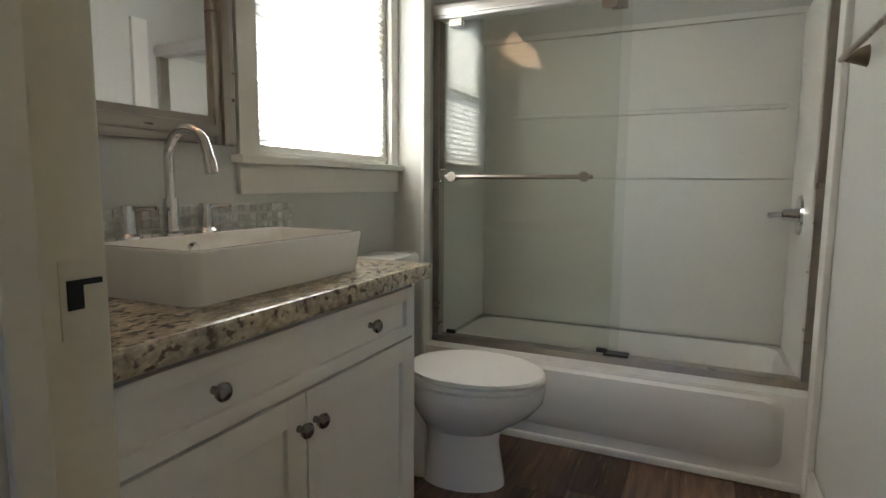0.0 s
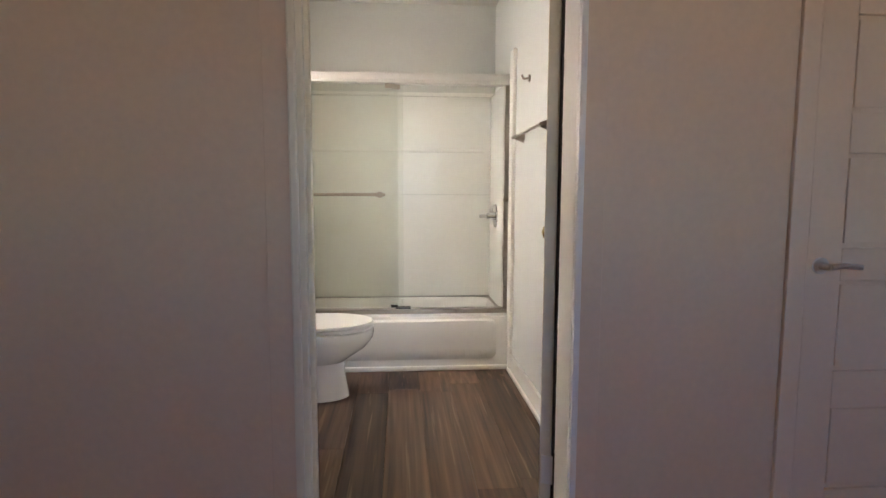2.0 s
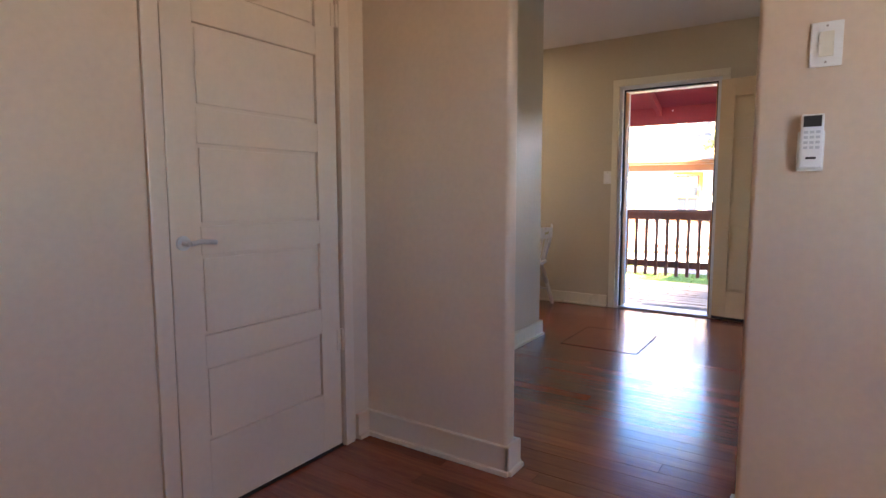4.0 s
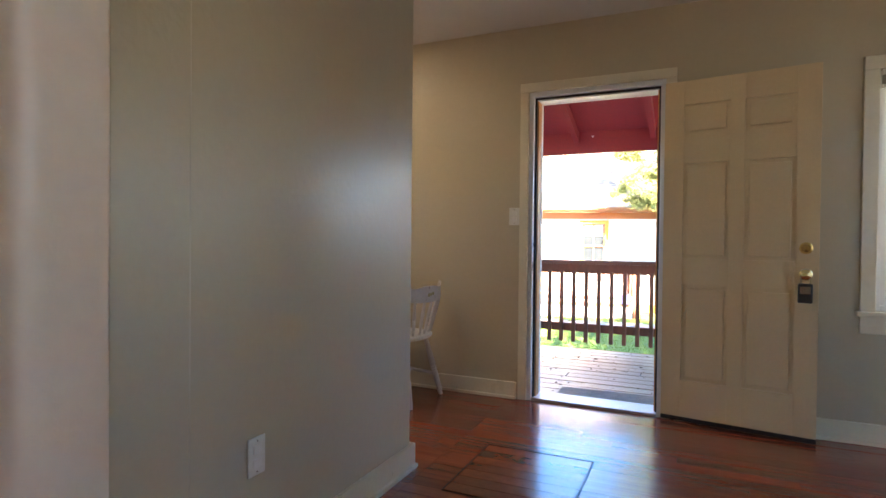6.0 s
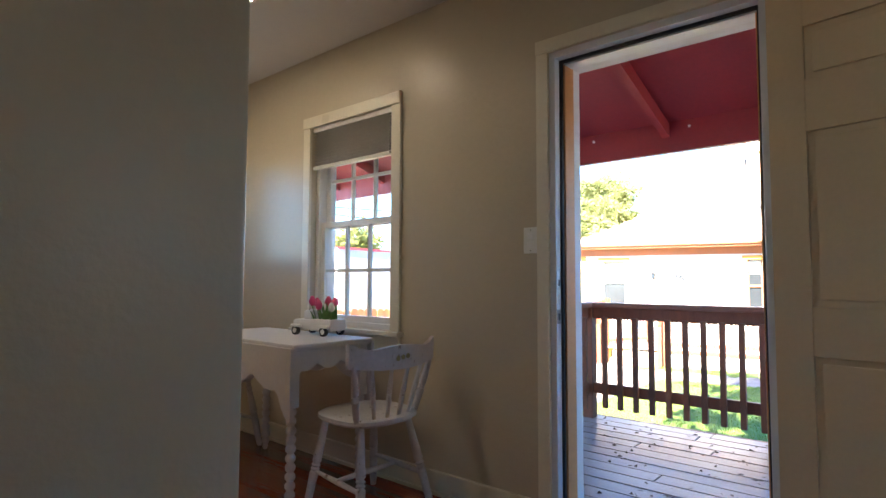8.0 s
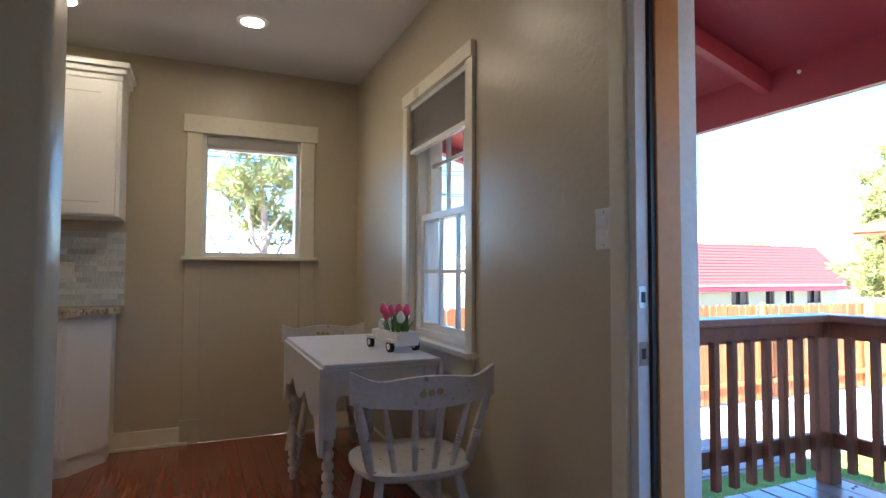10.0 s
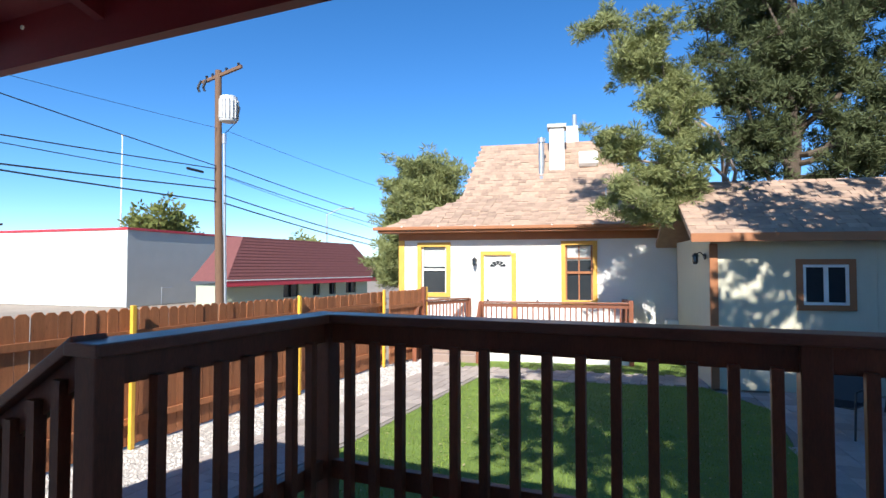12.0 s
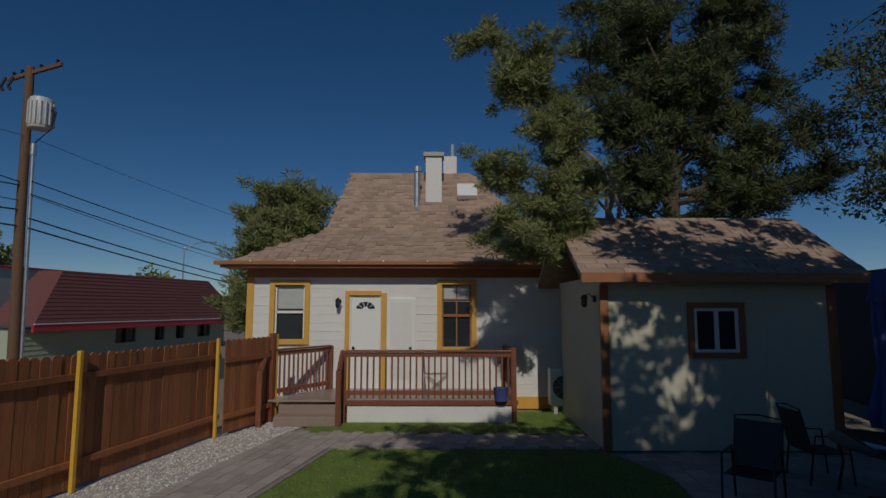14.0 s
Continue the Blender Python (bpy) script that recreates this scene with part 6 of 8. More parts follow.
part("lettering", b1(-0.012, 0.012, -0.029, -0.027, -0.048, -0.042), M["gap"], rc)


def build_entry_door():
    """Six-panel door, opened back towards the wall; local x from the hinge."""
    d = thing("door_entry", (6.068, -0.325, 0.02), "cream six-panel entry door standing open with brass knob", "door", rz=-90 - 9.5, kind="structure")
    W, T, HH = 0.795, 0.044, 2.03
    cols, rws = ((0.11, 0.36), (0.435, 0.685)), ((0.235, 0.81), (0.965, 1.535), (1.705, 1.885))
    us = [0, 0.11, 0.36, 0.435, 0.685, W]
    part("core", b1(0, W, 0.012, T - 0.012, 0, HH), M["door_cream"], d)
    for s, (lo, hi) in ((0, (0.0, 0.012)), (1, (T - 0.012, T))):
        for a, b in ((0, 0.11), (0.36, 0.435), (0.685, W)):
            part("stile", b1(a, b, lo, hi, 0, HH, bevel=0.0015), M["door_cream"], d)
        zs = [0, 0.235, 0.81, 0.965, 1.535, 1.705, 1.885, HH]
        for a, b in cols:
            for k in range(0, 8, 2):
                part("rail", b1(a, b, lo, hi, zs[k], zs[k + 1], bevel=0.0015), M["door_cream"], d)
            for r0, r1 in rws:
                y0, y1 = (0.003, 0.013) if s == 0 else (T - 0.013, T - 0.003)
                part("panel", b1(a + 0.022, b - 0.022, y0, y1, r0 + 0.022, r1 - 0.022, bevel=0.0045), M["door_cream"], d)
    part("sweep", b1(0, W, -0.002, T, -0.012, 0.012), M["black"], d, "dark bottom sweep")
    for z, n in ((1.038, "deadbolt"), (0.897, "door_knob")):
        for s in (-1, 1):
            bm = bm_new()
            prof = [(0.032, 0), (0.032, 0.008), (0.024, 0.016), (0.022, 0.026), (0.006, 0.028)] if n == "deadbolt" else [(0.032, 0), (0.032, 0.006), (0.012, 0.014), (0.012, 0.03), (0.027, 0.042), (0.028, 0.056), (0.018, 0.066), (0.004, 0.068)]
            lathe(bm, prof, seg=20)
            bmesh.ops.transform(bm, matrix=Matrix.Translation((0.735, T if s > 0 else 0, z)) @ pose(0, 0, 0, -90 * s, 0, 0), verts=bm.verts)
            part(n, bm, M["brass"], d, "polished brass " + n.replace("_", " "), smooth=True)
    for z in (0.2, 1.0, 1.8):
        bm = bm_new()
        rod(bm, (-0.004, T, z), (-0.004, T, z + 0.1), 0.007)
        part("hinge", bm, M["brass"], d)
    return d


build_entry_door()
lb = thing("key_lockbox", (5.918, -1.045, 0.825), "dark blue-black key lockbox hanging from the door knob", "lockbox", rz=-99.5)
part("case", b1(-0.034, 0.034, -0.032, 0.0, -0.06, 0.045, bevel=0.008), M["black"], lb)
part("keypad", b1(-0.024, 0.024, -0.0345, -0.031, -0.012, 0.030, bevel=0.002), M["pewter"], lb)
bm = bm_new()
tube(bm, [(-0.02, -0.014, 0.04), (-0.02, -0.014, 0.10)] + [(-0.02 * math.cos(a), -0.014, 0.10 + 0.02 * math.sin(a)) for a in [k * math.pi / 8 for k in range(1, 8)]] + [(0.02, -0.014, 0.10), (0.02, -0.014, 0.04)], 0.005, 8)
part("shackle", bm, M["chrome"], lb)

# blinds of the living room windows
db = pleated_blind("dining_blind", 6.105, 1.535, 2.255, 1.80, 2.02, 11, "blind_grey", "grey pleated blind drawn halfway up the dining window", 0.012)
bm = bm_new()
for k in range(14):
    box(bm, -0.022, -0.012, -0.37, -0.350, -0.005 - 0.017 * k - 0.009, -0.005 - 0.017 * k)
part("lift_coil", bm, M["black"], db, "dark stack of pleat ends")
pleated_blind("south_blind", 6.105, -2.135, -1.405, 1.94, 1.99, 4, "blind_grey", "grey pleated blind raised to the window head", 0.012)
kb = thing("kitchen_blind", (5.35, 3.425, 2.0), "grey blind rolled up at the window head", "blind")
part("folded_blind", b1(-0.30, 0.30, -0.02, 0.02, -0.03, 0.04, bevel=0.006), M["blind_grey"], kb)
part("bottom_rail", b1(-0.30, 0.30, -0.018, 0.018, -0.05, -0.032, bevel=0.003), M["trim_white"], kb)

# floor hatch
hx0, hx1, hy0, hy1 = 4.585, 5.185, -0.068, 0.475
fh = thing("floor_hatch", (hx0, hy0, 0.0), "flush wooden floor hatch outlined by a dark joint", "floor hatch")
for k in range(7):
    part("plank", b1(0.004 + 0.0835 * k, 0.085 + 0.0835 * k, 0.006, hy1 - hy0 - 0.006, 0.0, 0.0035), M["strip_floor"], fh)
for a, b, c, d in ((-0.003, 0.0, 0, hy1 - hy0), (hx1 - hx0, hx1 - hx0 + 0.003, 0, hy1 - hy0), (0, hx1 - hx0, -0.003, 0.0), (0, hx1 - hx0, hy1 - hy0, hy1 - hy0 + 0.003)):
    part("joint", b1(a, b, c, d, 0.0, 0.0025), M["gap"], fh)


# dining table with dropped leaves and beaded legs
def build_table():
    t = thing("drop_leaf_table", (5.725, 2.055, 0), "worn white drop-leaf table with beaded turned legs", "table")
    part("tabletop", b1(-0.25, 0.25, -0.51, 0.51, 0.742, 0.762, bevel=0.006), M["table_paint"], t)
    part("top_lip", b1(-0.24, 0.24, -0.50, 0.50, 0.728, 0.742, bevel=0.003), M["table_paint"], t)

    def scallop(bm, along, c0, c1, a0, a1, z1, depth):
        n = 40
        pts = []
        for k in range(n + 1):
            u = k / n
            e = min(u, 1 - u)
            z = depth * (0.42 + 0.20 * abs(math.sin(u * math.pi * 3))) if e > 0.12 else depth * (1.0 - 0.48 * (e / 0.12) ** 2)
            pts.append((a0 + (a1 - a0) * u, z1 - z))
        top = [(a, z1) for a, _ in pts]
        P = lambda c, a, z: bm.verts.new((c, a, z) if along == "y" else (a, c, z))
        f = [[P(c, a, z) for a, z in pts] for c in (c0, c1)]
        g = [[P(c, a, z) for a, z in top] for c in (c0, c1)]
        for k in range(n):
            bm.faces.new((f[0][k], f[0][k + 1], g[0][k + 1], g[0][k]))
            bm.faces.new((f[1][k], g[1][k], g[1][k + 1], f[1][k + 1]))
            bm.faces.new((f[0][k], f[1][k], f[1][k + 1], f[0][k + 1]))
            bm.faces.new((g[0][k], g[0][k + 1], g[1][k + 1], g[1][k]))
        for k in (0, n):
            bm.faces.new((f[0][k], g[0][k], g[1][k], f[1][k]))

    for x in (-0.262, 0.244):
        bm = bm_new()
        scallop(bm, "y", x, x + 0.018, -0.505, 0.505, 0.745, 0.34)
        part("drop_leaf", bm, M["table_paint"], t, "scalloped hanging leaf")
    for y in (-0.46, 0.44):
        bm = bm_new()
        scallop(bm, "x", y, y + 0.02, -0.22, 0.22, 0.73, 0.17)
        part("apron", bm, M["table_paint"], t)
    for x in (-0.215, 0.215):
        for y in (-0.45, 0.45):
            bm = bm_new()
            box(bm, x - 0.026, x + 0.026, y - 0.026, y + 0.026, 0.46, 0.73, 0.003)
            prof = [(0.012, 0.0), (0.018, 0.02)]
            for k in range(10):
                z = 0.03 + 0.043 * k
                prof += [(0.015, z), (0.024, z + 0.012), (0.025, z + 0.022), (0.024, z + 0.031), (0.015, z + 0.042)]
            lathe(bm, prof + [(0.02, 0.462)], (x, y, 0), 12)
            part("leg", bm, M["table_paint"], t, "beaded turned leg", smooth=True)
    return t


build_table()


def build_chair(at, rz):
    """Painted side chair; it faces local +y."""
    c = thing("dining_chair", at, "worn white-painted wooden chair with turned spindles", "chair", rz=rz, group="chairs at the table")
    bm = bm_new()
    out = []
    for k in range(32):
        a = 2 * math.pi * k / 32
        out.append((0.215 * math.copysign(abs(math.cos(a)) ** 0.7, math.cos(a)), 0.205 * math.copysign(abs(math.sin(a)) ** 0.7, math.sin(a))))
    loft(bm, [[(0.93 * x, 0.93 * y, 0.415) for x, y in out], [(x, y, 0.428) for x, y in out], [(x, y, 0.443) for x, y in out], [(0.94 * x, 0.94 * y, 0.450) for x, y in out], [(0.5 * x, 0.5 * y - 0.02, 0.440) for x, y in out]])
    part("seat", bm, M["chair_paint"], c, "saddled wooden seat", smooth=True)
    # crest rail: curved board with eared ends and a heart cut
    bm = bm_new()
    n = 28
    rows = []
    for k in range(n + 1):
        u = -1 + 2 * k / n
        x = 0.262 * u
        y = -0.215 + 0.055 * u * u
        e = max(0.0, (abs(u) - 0.62) / 0.38)
        top = 0.765 + 0.012 * math.cos(u * 3) + (0.045 * math.sin(e * math.pi * 0.62) - 0.02 * math.sin(e * math.pi)) * (e > 0)
        low = 0.668 + 0.020 * u * u
        rows.append([Vector((x, y, low)), Vector((x, y - 0.004, top)), Vector((x, y - 0.026, top)), Vector((x, y - 0.022, low))])
    vr = [[bm.verts.new(p) for p in r] for r in rows]
    for a, b in zip(vr, vr[1:]):
        for k in range(4):
            bm.faces.new((a[k], a[(k + 1) % 4], b[(k + 1) % 4], b[k]))
    bm.faces.new(vr[0])
    bm.faces.new(vr[-1][::-1])
    crest = part("crest_rail", bm, M["chair_paint"], c, "eared crest rail with faded painted flowers", smooth=True)
    for dx, m in ((-0.03, "pink"), (0.0, "stem"), (0.03, "pink"), (0.055, "litter"), (-0.055, "litter")):
        for y in (-0.2425, -0.2135):
            bm = bm_new()
            lathe(bm, [(0.012, -0.0008), (0.012, 0.0008)], seg=10)
            bmesh.ops.transform(bm, matrix=Matrix.Translation((dx, y - 0.0005, 0.722 + 0.008 * math.sin(dx * 90))) @ pose(0, 0, 0, 90, 0, 0), verts=bm.verts)
            part("faded_flower", bm, M["chair_paint"] if m == "litter" else M["litter"], crest)

    def turned(a, b, r, name):
        a, b = Vector(a), Vector(b)
        l = (b - a).length
        bm = bm_new()
        prof = [(0.7 * r, 0)]
        for f, s in ((0.08, 0.9), (0.30, 1.0), (0.38, 1.1), (0.40, 0.75), (0.42, 1.15), (0.44, 0.75), (0.46, 1.15), (0.48, 0.75), (0.50, 1.1), (0.7, 0.95), (0.95, 0.75), (1.0, 0.7)):
            prof.append((r * s, l * f))
        lathe(bm, prof, seg=10)
        bmesh.ops.transform(bm, matrix=Matrix.Translation(a) @ (b - a).to_track_quat("Z", "Y").to_matrix().to_4x4(), verts=bm.verts)
        part(name, bm, M["chair_paint"], c, smooth=True)

    for k in range(4):
        u = -0.6 + 0.4 * k
        turned((0.155 * u * 1.1, -0.175 + 0.03 * u * u, 0.44), (0.255 * u, -0.226 + 0.055 * u * u, 0.685), 0.0115, "spindle")
    for s in (-1, 1):
        turned((0.178 * s, -0.135, 0.44), (0.238 * s, -0.185, 0.70), 0.017, "back_post")
        turned((0.215 * s, -0.215, 0.0), (0.14 * s, -0.12, 0.43), 0.020, "leg")
        turned((0.205 * s, 0.195, 0.0), (0.145 * s, 0.125, 0.43), 0.020, "leg")
        turned((0.187 * s, -0.178, 0.15), (0.182 * s, 0.165, 0.17), 0.012, "stretcher")
    turned((-0.185, 0.0, 0.16), (0.185, 0.0, 0.16), 0.012, "stretcher")
    return c


ch = build_chair((5.755, 1.335, 0), -2)
copy_thing(ch, pose(5.76, 2.80, 0, 0, 0, 178))


def build_truck():
    """Toy pick-up planter; local +y is its front."""
    t = thing("planter_truck", (5.876, 1.868, 0.762), "small white metal truck planter on the table", "planter", rz=8)
    t.scale = (1.3, 1.3, 1.3)
    bm = bm_new()
    box(bm, -0.045, 0.045, -0.10, 0.02, 0.022, 0.07, 0.003)
    part("bed", bm, M["white"], t)
    bm = bm_new()
    box(bm, -0.040, 0.040, 0.022, 0.085, 0.022, 0.068, 0.008)
    box(bm, -0.036, 0.036, 0.022, 0.07, 0.062, 0.108, 0.012)
    part("cab", bm, M["white"], t, smooth=True)
    part("bonnet", b1(-0.032, 0.032, 0.083, 0.14, 0.022, 0.066, bevel=0.01), M["white"], t, smooth=True)
    part("bumper", b1(-0.05, 0.05, 0.14, 0.148, 0.018, 0.03, bevel=0.002), M["white"], t)
    for x in (-0.05, 0.05):
        for y in (-0.065, 0.10):
            bm = bm_new()
            rod(bm, (x - 0.007, y, 0.02), (x + 0.007, y, 0.02), 0.02, seg=18)
            w = part("wheel", bm, M["black"], t)
            bm = bm_new()
            rod(bm, (x - 0.0085, y, 0.02), (x + 0.0085, y, 0.02), 0.011, seg=14)
            part("hub", bm, M["white"], w)
            bm = bm_new()
            box(bm, x - 0.010, x + 0.010, y - 0.028, y + 0.028, 0.034, 0.046, 0.005)
            part("mudguard", bm, M["white"], t)
    f = thing("tulip_bunch", (5.881, 1.818, 0.815), "pink and white artificial tulips with green leaves", "flowers")
    f.scale = (1.25, 1.25, 1.25)
    rg = random.Random(2)
    for k in range(9):
        x, y = rg.uniform(-0.032, 0.032), rg.uniform(-0.05, 0.05)
        h = rg.uniform(0.06, 0.10)
        tip = (x * 1.7, y * 1.5, h)
        bm = bm_new()
        tube(bm, [(x, y, 0.0), tip], 0.002, 5)
        part("stem", bm, M["stem"], f)
        bm = bm_new()
        lathe(bm, [(0.004, 0.0), (0.013, 0.008), (0.016, 0.02), (0.012, 0.033), (0.006, 0.042), (0.001, 0.044)], tip, 9)
        part("bloom", bm, M["pink"] if k % 3 else M["white"], f, smooth=True)
    for k in range(34):
        a = rg.uniform(0, 2 * math.pi)
        x, y = rg.uniform(-0.035, 0.035), rg.uniform(-0.055, 0.055)
        l, o = rg.uniform(0.06, 0.12), rg.uniform(0.01, 0.06)
        bm = bm_new()
        dx, dy = math.cos(a), math.sin(a)
        w = 0.006
        v0 = bm.verts.new((x - dy * w, y + dx * w, 0)), bm.verts.new((x + dy * w, y - dx * w, 0))
        v1 = bm.verts.new((x + dx * o * 0.4 - dy * w, y + dy * o * 0.4 + dx * w, l * 0.6)), bm.verts.new((x + dx * o * 0.4 + dy * w, y + dy * o * 0.4 - dx * w, l * 0.6))
        v2 = bm.verts.new((x + dx * o, y + dy * o, l))
        bm.faces.new((v0[0], v0[1], v1[1], v1[0]))
        bm.faces.new((v1[0], v1[1], v2))
        part("leaf", bm, M["stem"], f)
    return t


build_truck()

# kitchen corner
lc = thing("base_cabinet", (3.97, 3.40, 0), "white shaker base cabinet with angled end", "cabinet")
bm = bm_new()
prism(bm, [(-0.6, 0), (-0.6, -0.42), (0.40, -0.42), (0.58, -0.20), (0.58, 0)], 0.10, 0.87)
part("body", bm, M["white"], lc)
bm = bm_new()
prism(bm, [(-0.6, 0), (-0.6, -0.40), (0.405, -0.40), (0.565, -0.19), (0.565, 0)], 0.0, 0.10)
part("plinth", bm, M["white"], lc)
part("drawer", b1(-0.10, 0.38, -0.438, -0.421, 0.70, 0.855, bevel=0.003), M["white"], lc)
dd = part("door", b1(-0.10, 0.38, -0.438, -0.421, 0.12, 0.69, bevel=0.003), M["white"], lc)
part("panel_line", b1(-0.04, 0.32, -0.440, -0.437, 0.625, 0.63), M["grey_metal"], dd)
part("panel_line", b1(-0.04, 0.32, -0.440, -0.437, 0.18, 0.185), M["grey_metal"], dd)
kt = thing("kitchen_countertop", (3.97, 3.40, 0.87), "speckled granite kitchen countertop", "countertop")
bm = bm_new()
prism(bm, [(-0.6, 0), (-0.6, -0.45), (0.42, -0.45), (0.62, -0.21), (0.62, 0)], 0.0, 0.04)
part("slab", bm, M["granite"], kt)
uc = thing("wall_cabinet", (3.965, 3.40, 1.44), "white shaker wall cabinet with crown moulding", "cabinet")
part("body", b1(-0.6, 0.62, -0.32, 0.0, 0.0, 0.80, bevel=0.002), M["white"], uc)
d3 = part("door", b1(-0.02, 0.60, -0.338, -0.321, 0.01, 0.79, bevel=0.003), M["white"], uc)
part("panel_line", b1(0.06, 0.52, -0.340, -0.337, 0.715, 0.72), M["grey_metal"], d3)
part("panel_line", b1(0.06, 0.52, -0.340, -0.337, 0.08, 0.085), M["grey_metal"], d3)
for k in range(3):
    part("crown", b1(-0.6, 0.625 + 0.018 * k, -0.33 - 0.018 * k, 0.0, 0.80 + 0.035 * k, 0.834 + 0.035 * k, bevel=0.006), M["white"], uc)
kb2 = thing("kitchen_backsplash", (3.97, 3.40, 0.91), "linear grey stone tile backsplash", "backsplash", kind="structure")
part("grout", b1(-0.6, 0.62, -0.005, 0.0, 0.0, 0.46), M["grout"], kb2)
tl = finish(b1(-0.5, 0.5, -0.009, 0.0, -0.0155, 0.0155), "tile", M["mosaic"])
rg = random.Random(21)
for k in range(13):
    x = -0.1 - rg.uniform(0, 0.1)
    while x < 0.62:
        w = min(rg.uniform(0.06, 0.16), 0.62 - x)
        if w > 0.01:
            ob = new("tile", tl)
            ob.matrix_basis = Matrix.Translation((x + w / 2, 0, 0.02 + 0.035 * k)) @ Matrix.Diagonal((w - 0.004, 1, 1, 1))
            ob.parent = kb2
        x += w
for x, y in ((5.27, 2.60), (5.36, 1.90), (4.35, 2.72), (4.35, 1.78)):
    cl = thing("ceiling_light", (x, y, H), "round recessed ceiling light, lit", "ceiling light", group="recessed ceiling lights")
    bm = bm_new()
    lathe(bm, [(0.085, 0.0), (0.085, -0.006), (0.062, -0.010), (0.060, -0.002)], seg=28)
    part("trim_ring", bm, M["white"], cl, smooth=True)
    bm = bm_new()
    lathe(bm, [(0.059, -0.0045), (0.059, -0.008)], seg=28)
    part("lens", bm, M["lamp_on"], cl, "glowing lens")
dm = thing("doormat", (6.60, 0.08, D), "worn coir doormat on the porch", "doormat", rz=2)
bm = bm_new()
box(bm, -0.17, 0.17, -0.345, 0.345, 0.0, 0.014, 0.005)
part("mat_surface", bm, M["doormat"], dm)

# ---- trees ----
def crown_mesh(name, tips, rng, per, size, m, leaf=0.055, flat=0.7, slim=1.0):
    """Foliage as many small leaf sprays round the tips of the twigs."""
    verts, faces = [], []
    for tip, spread in tips:
        for _ in range(per):
            while True:
                o = Vector((rng.uniform(-1, 1), rng.uniform(-1, 1), rng.uniform(-1, 1)))
                if o.length <= 1:
                    break
            o *= spread
            o.z *= flat
            c = tip + o
            s = leaf * size * rng.uniform(0.6, 1.4)
            out = (o.normalized() if o.length > 1e-3 else Vector((0, 0, 1))) + Vector((rng.uniform(-0.8, 0.8), rng.uniform(-0.8, 0.8), rng.uniform(-0.3, 0.9)))
            out.normalize()
            side = out.cross(Vector((rng.uniform(-1, 1), rng.uniform(-1, 1), rng.uniform(-1, 1)))).normalized()
            n = len(verts)
            verts += [tuple(c - side * s * 0.35 * slim), tuple(c + side * s * 0.35 * slim), tuple(c + out * s + side * s * 0.28 * slim), tuple(c + out * s * (2.2 - 0.7 * slim)), tuple(c + out * s - side * s * 0.28 * slim)]
            faces.append((n, n + 1, n + 2, n + 3, n + 4))
    me = bpy.data.meshes.new(name)
    me.from_pydata(verts, [], faces)
    me.materials.append(m)
    return me


def limb(bm, a, b, r0, r1, rng, wig=0.12, n=6):
    pts = []
    a, b = Vector(a), Vector(b)
    for k in range(n + 1):
        p = a.lerp(b, k / n)
        if 0 < k < n:
            p += Vector((rng.uniform(-1, 1), rng.uniform(-1, 1), rng.uniform(-1, 1))) * wig * (b - a).length * 0.3
        pts.append(p)
    tube(bm, pts, r0, 7, r1)
    return pts


def tree(name, at, label, trunk, limbs, leafy, mats, seed, per=150, spread=0.55, leaf=0.055, twigs=5, pale=(), slim=1.0, fine=False):
    """trunk: (height, radius); limbs: (start height, tip x, y, z, radius); leafy: how far along a limb the foliage starts."""
    rng = random.Random(seed)
    t = thing(name, at, label, "tree")
    bm = bm_new()
    hgt, r = trunk
    limb(bm, (0, 0, -0.1), (rng.uniform(-0.2, 0.2), rng.uniform(-0.2, 0.2), hgt), r, r * 0.25, rng, 0.05, 8)
    part("trunk", bm, mats[0], t, smooth=True)
    tips = [(Vector((0, 0, hgt)), spread)]
    for i, (h0, x, y, z, rr) in enumerate(limbs):
        bm = bm_new()
        pts = limb(bm, (0, 0, h0), (x, y, z), rr, rr * 0.2, rng, 0.25, 7)
        for k, p in enumerate(pts):
            if k / 7 < leafy:
                continue
            tips.append((p, spread * rng.uniform(0.6, 1.0)))
            for _ in range(twigs):
                q = p + Vector((rng.uniform(-1, 1), rng.uniform(-1, 1), rng.uniform(-0.55, 0.75))) * spread * 1.9
                tube(bm, [p, p.lerp(q, 0.5) + Vector((0, 0, 0.05)), q], rr * 0.12 + 0.006, 4, 0.004)
                if fine:
                    for f in (0.4, 0.7, 1.0):
                        tips.append((p.lerp(q, f) + Vector((0, 0, 0.04 + 0.10 * rng.random())), spread * rng.uniform(0.28, 0.55)))
                else:
                    tips.append((q, spread * rng.uniform(0.45, 0.95)))
        part("limb", bm, mats[2] if i in pale else mats[0], t, smooth=True)
    ob = new("crown", crown_mesh("crown", tips, rng, per, 1.0, mats[1], leaf, slim=slim))
    ob.parent = t
    ob["label"] = "foliage of small sprays with gaps"
    return t


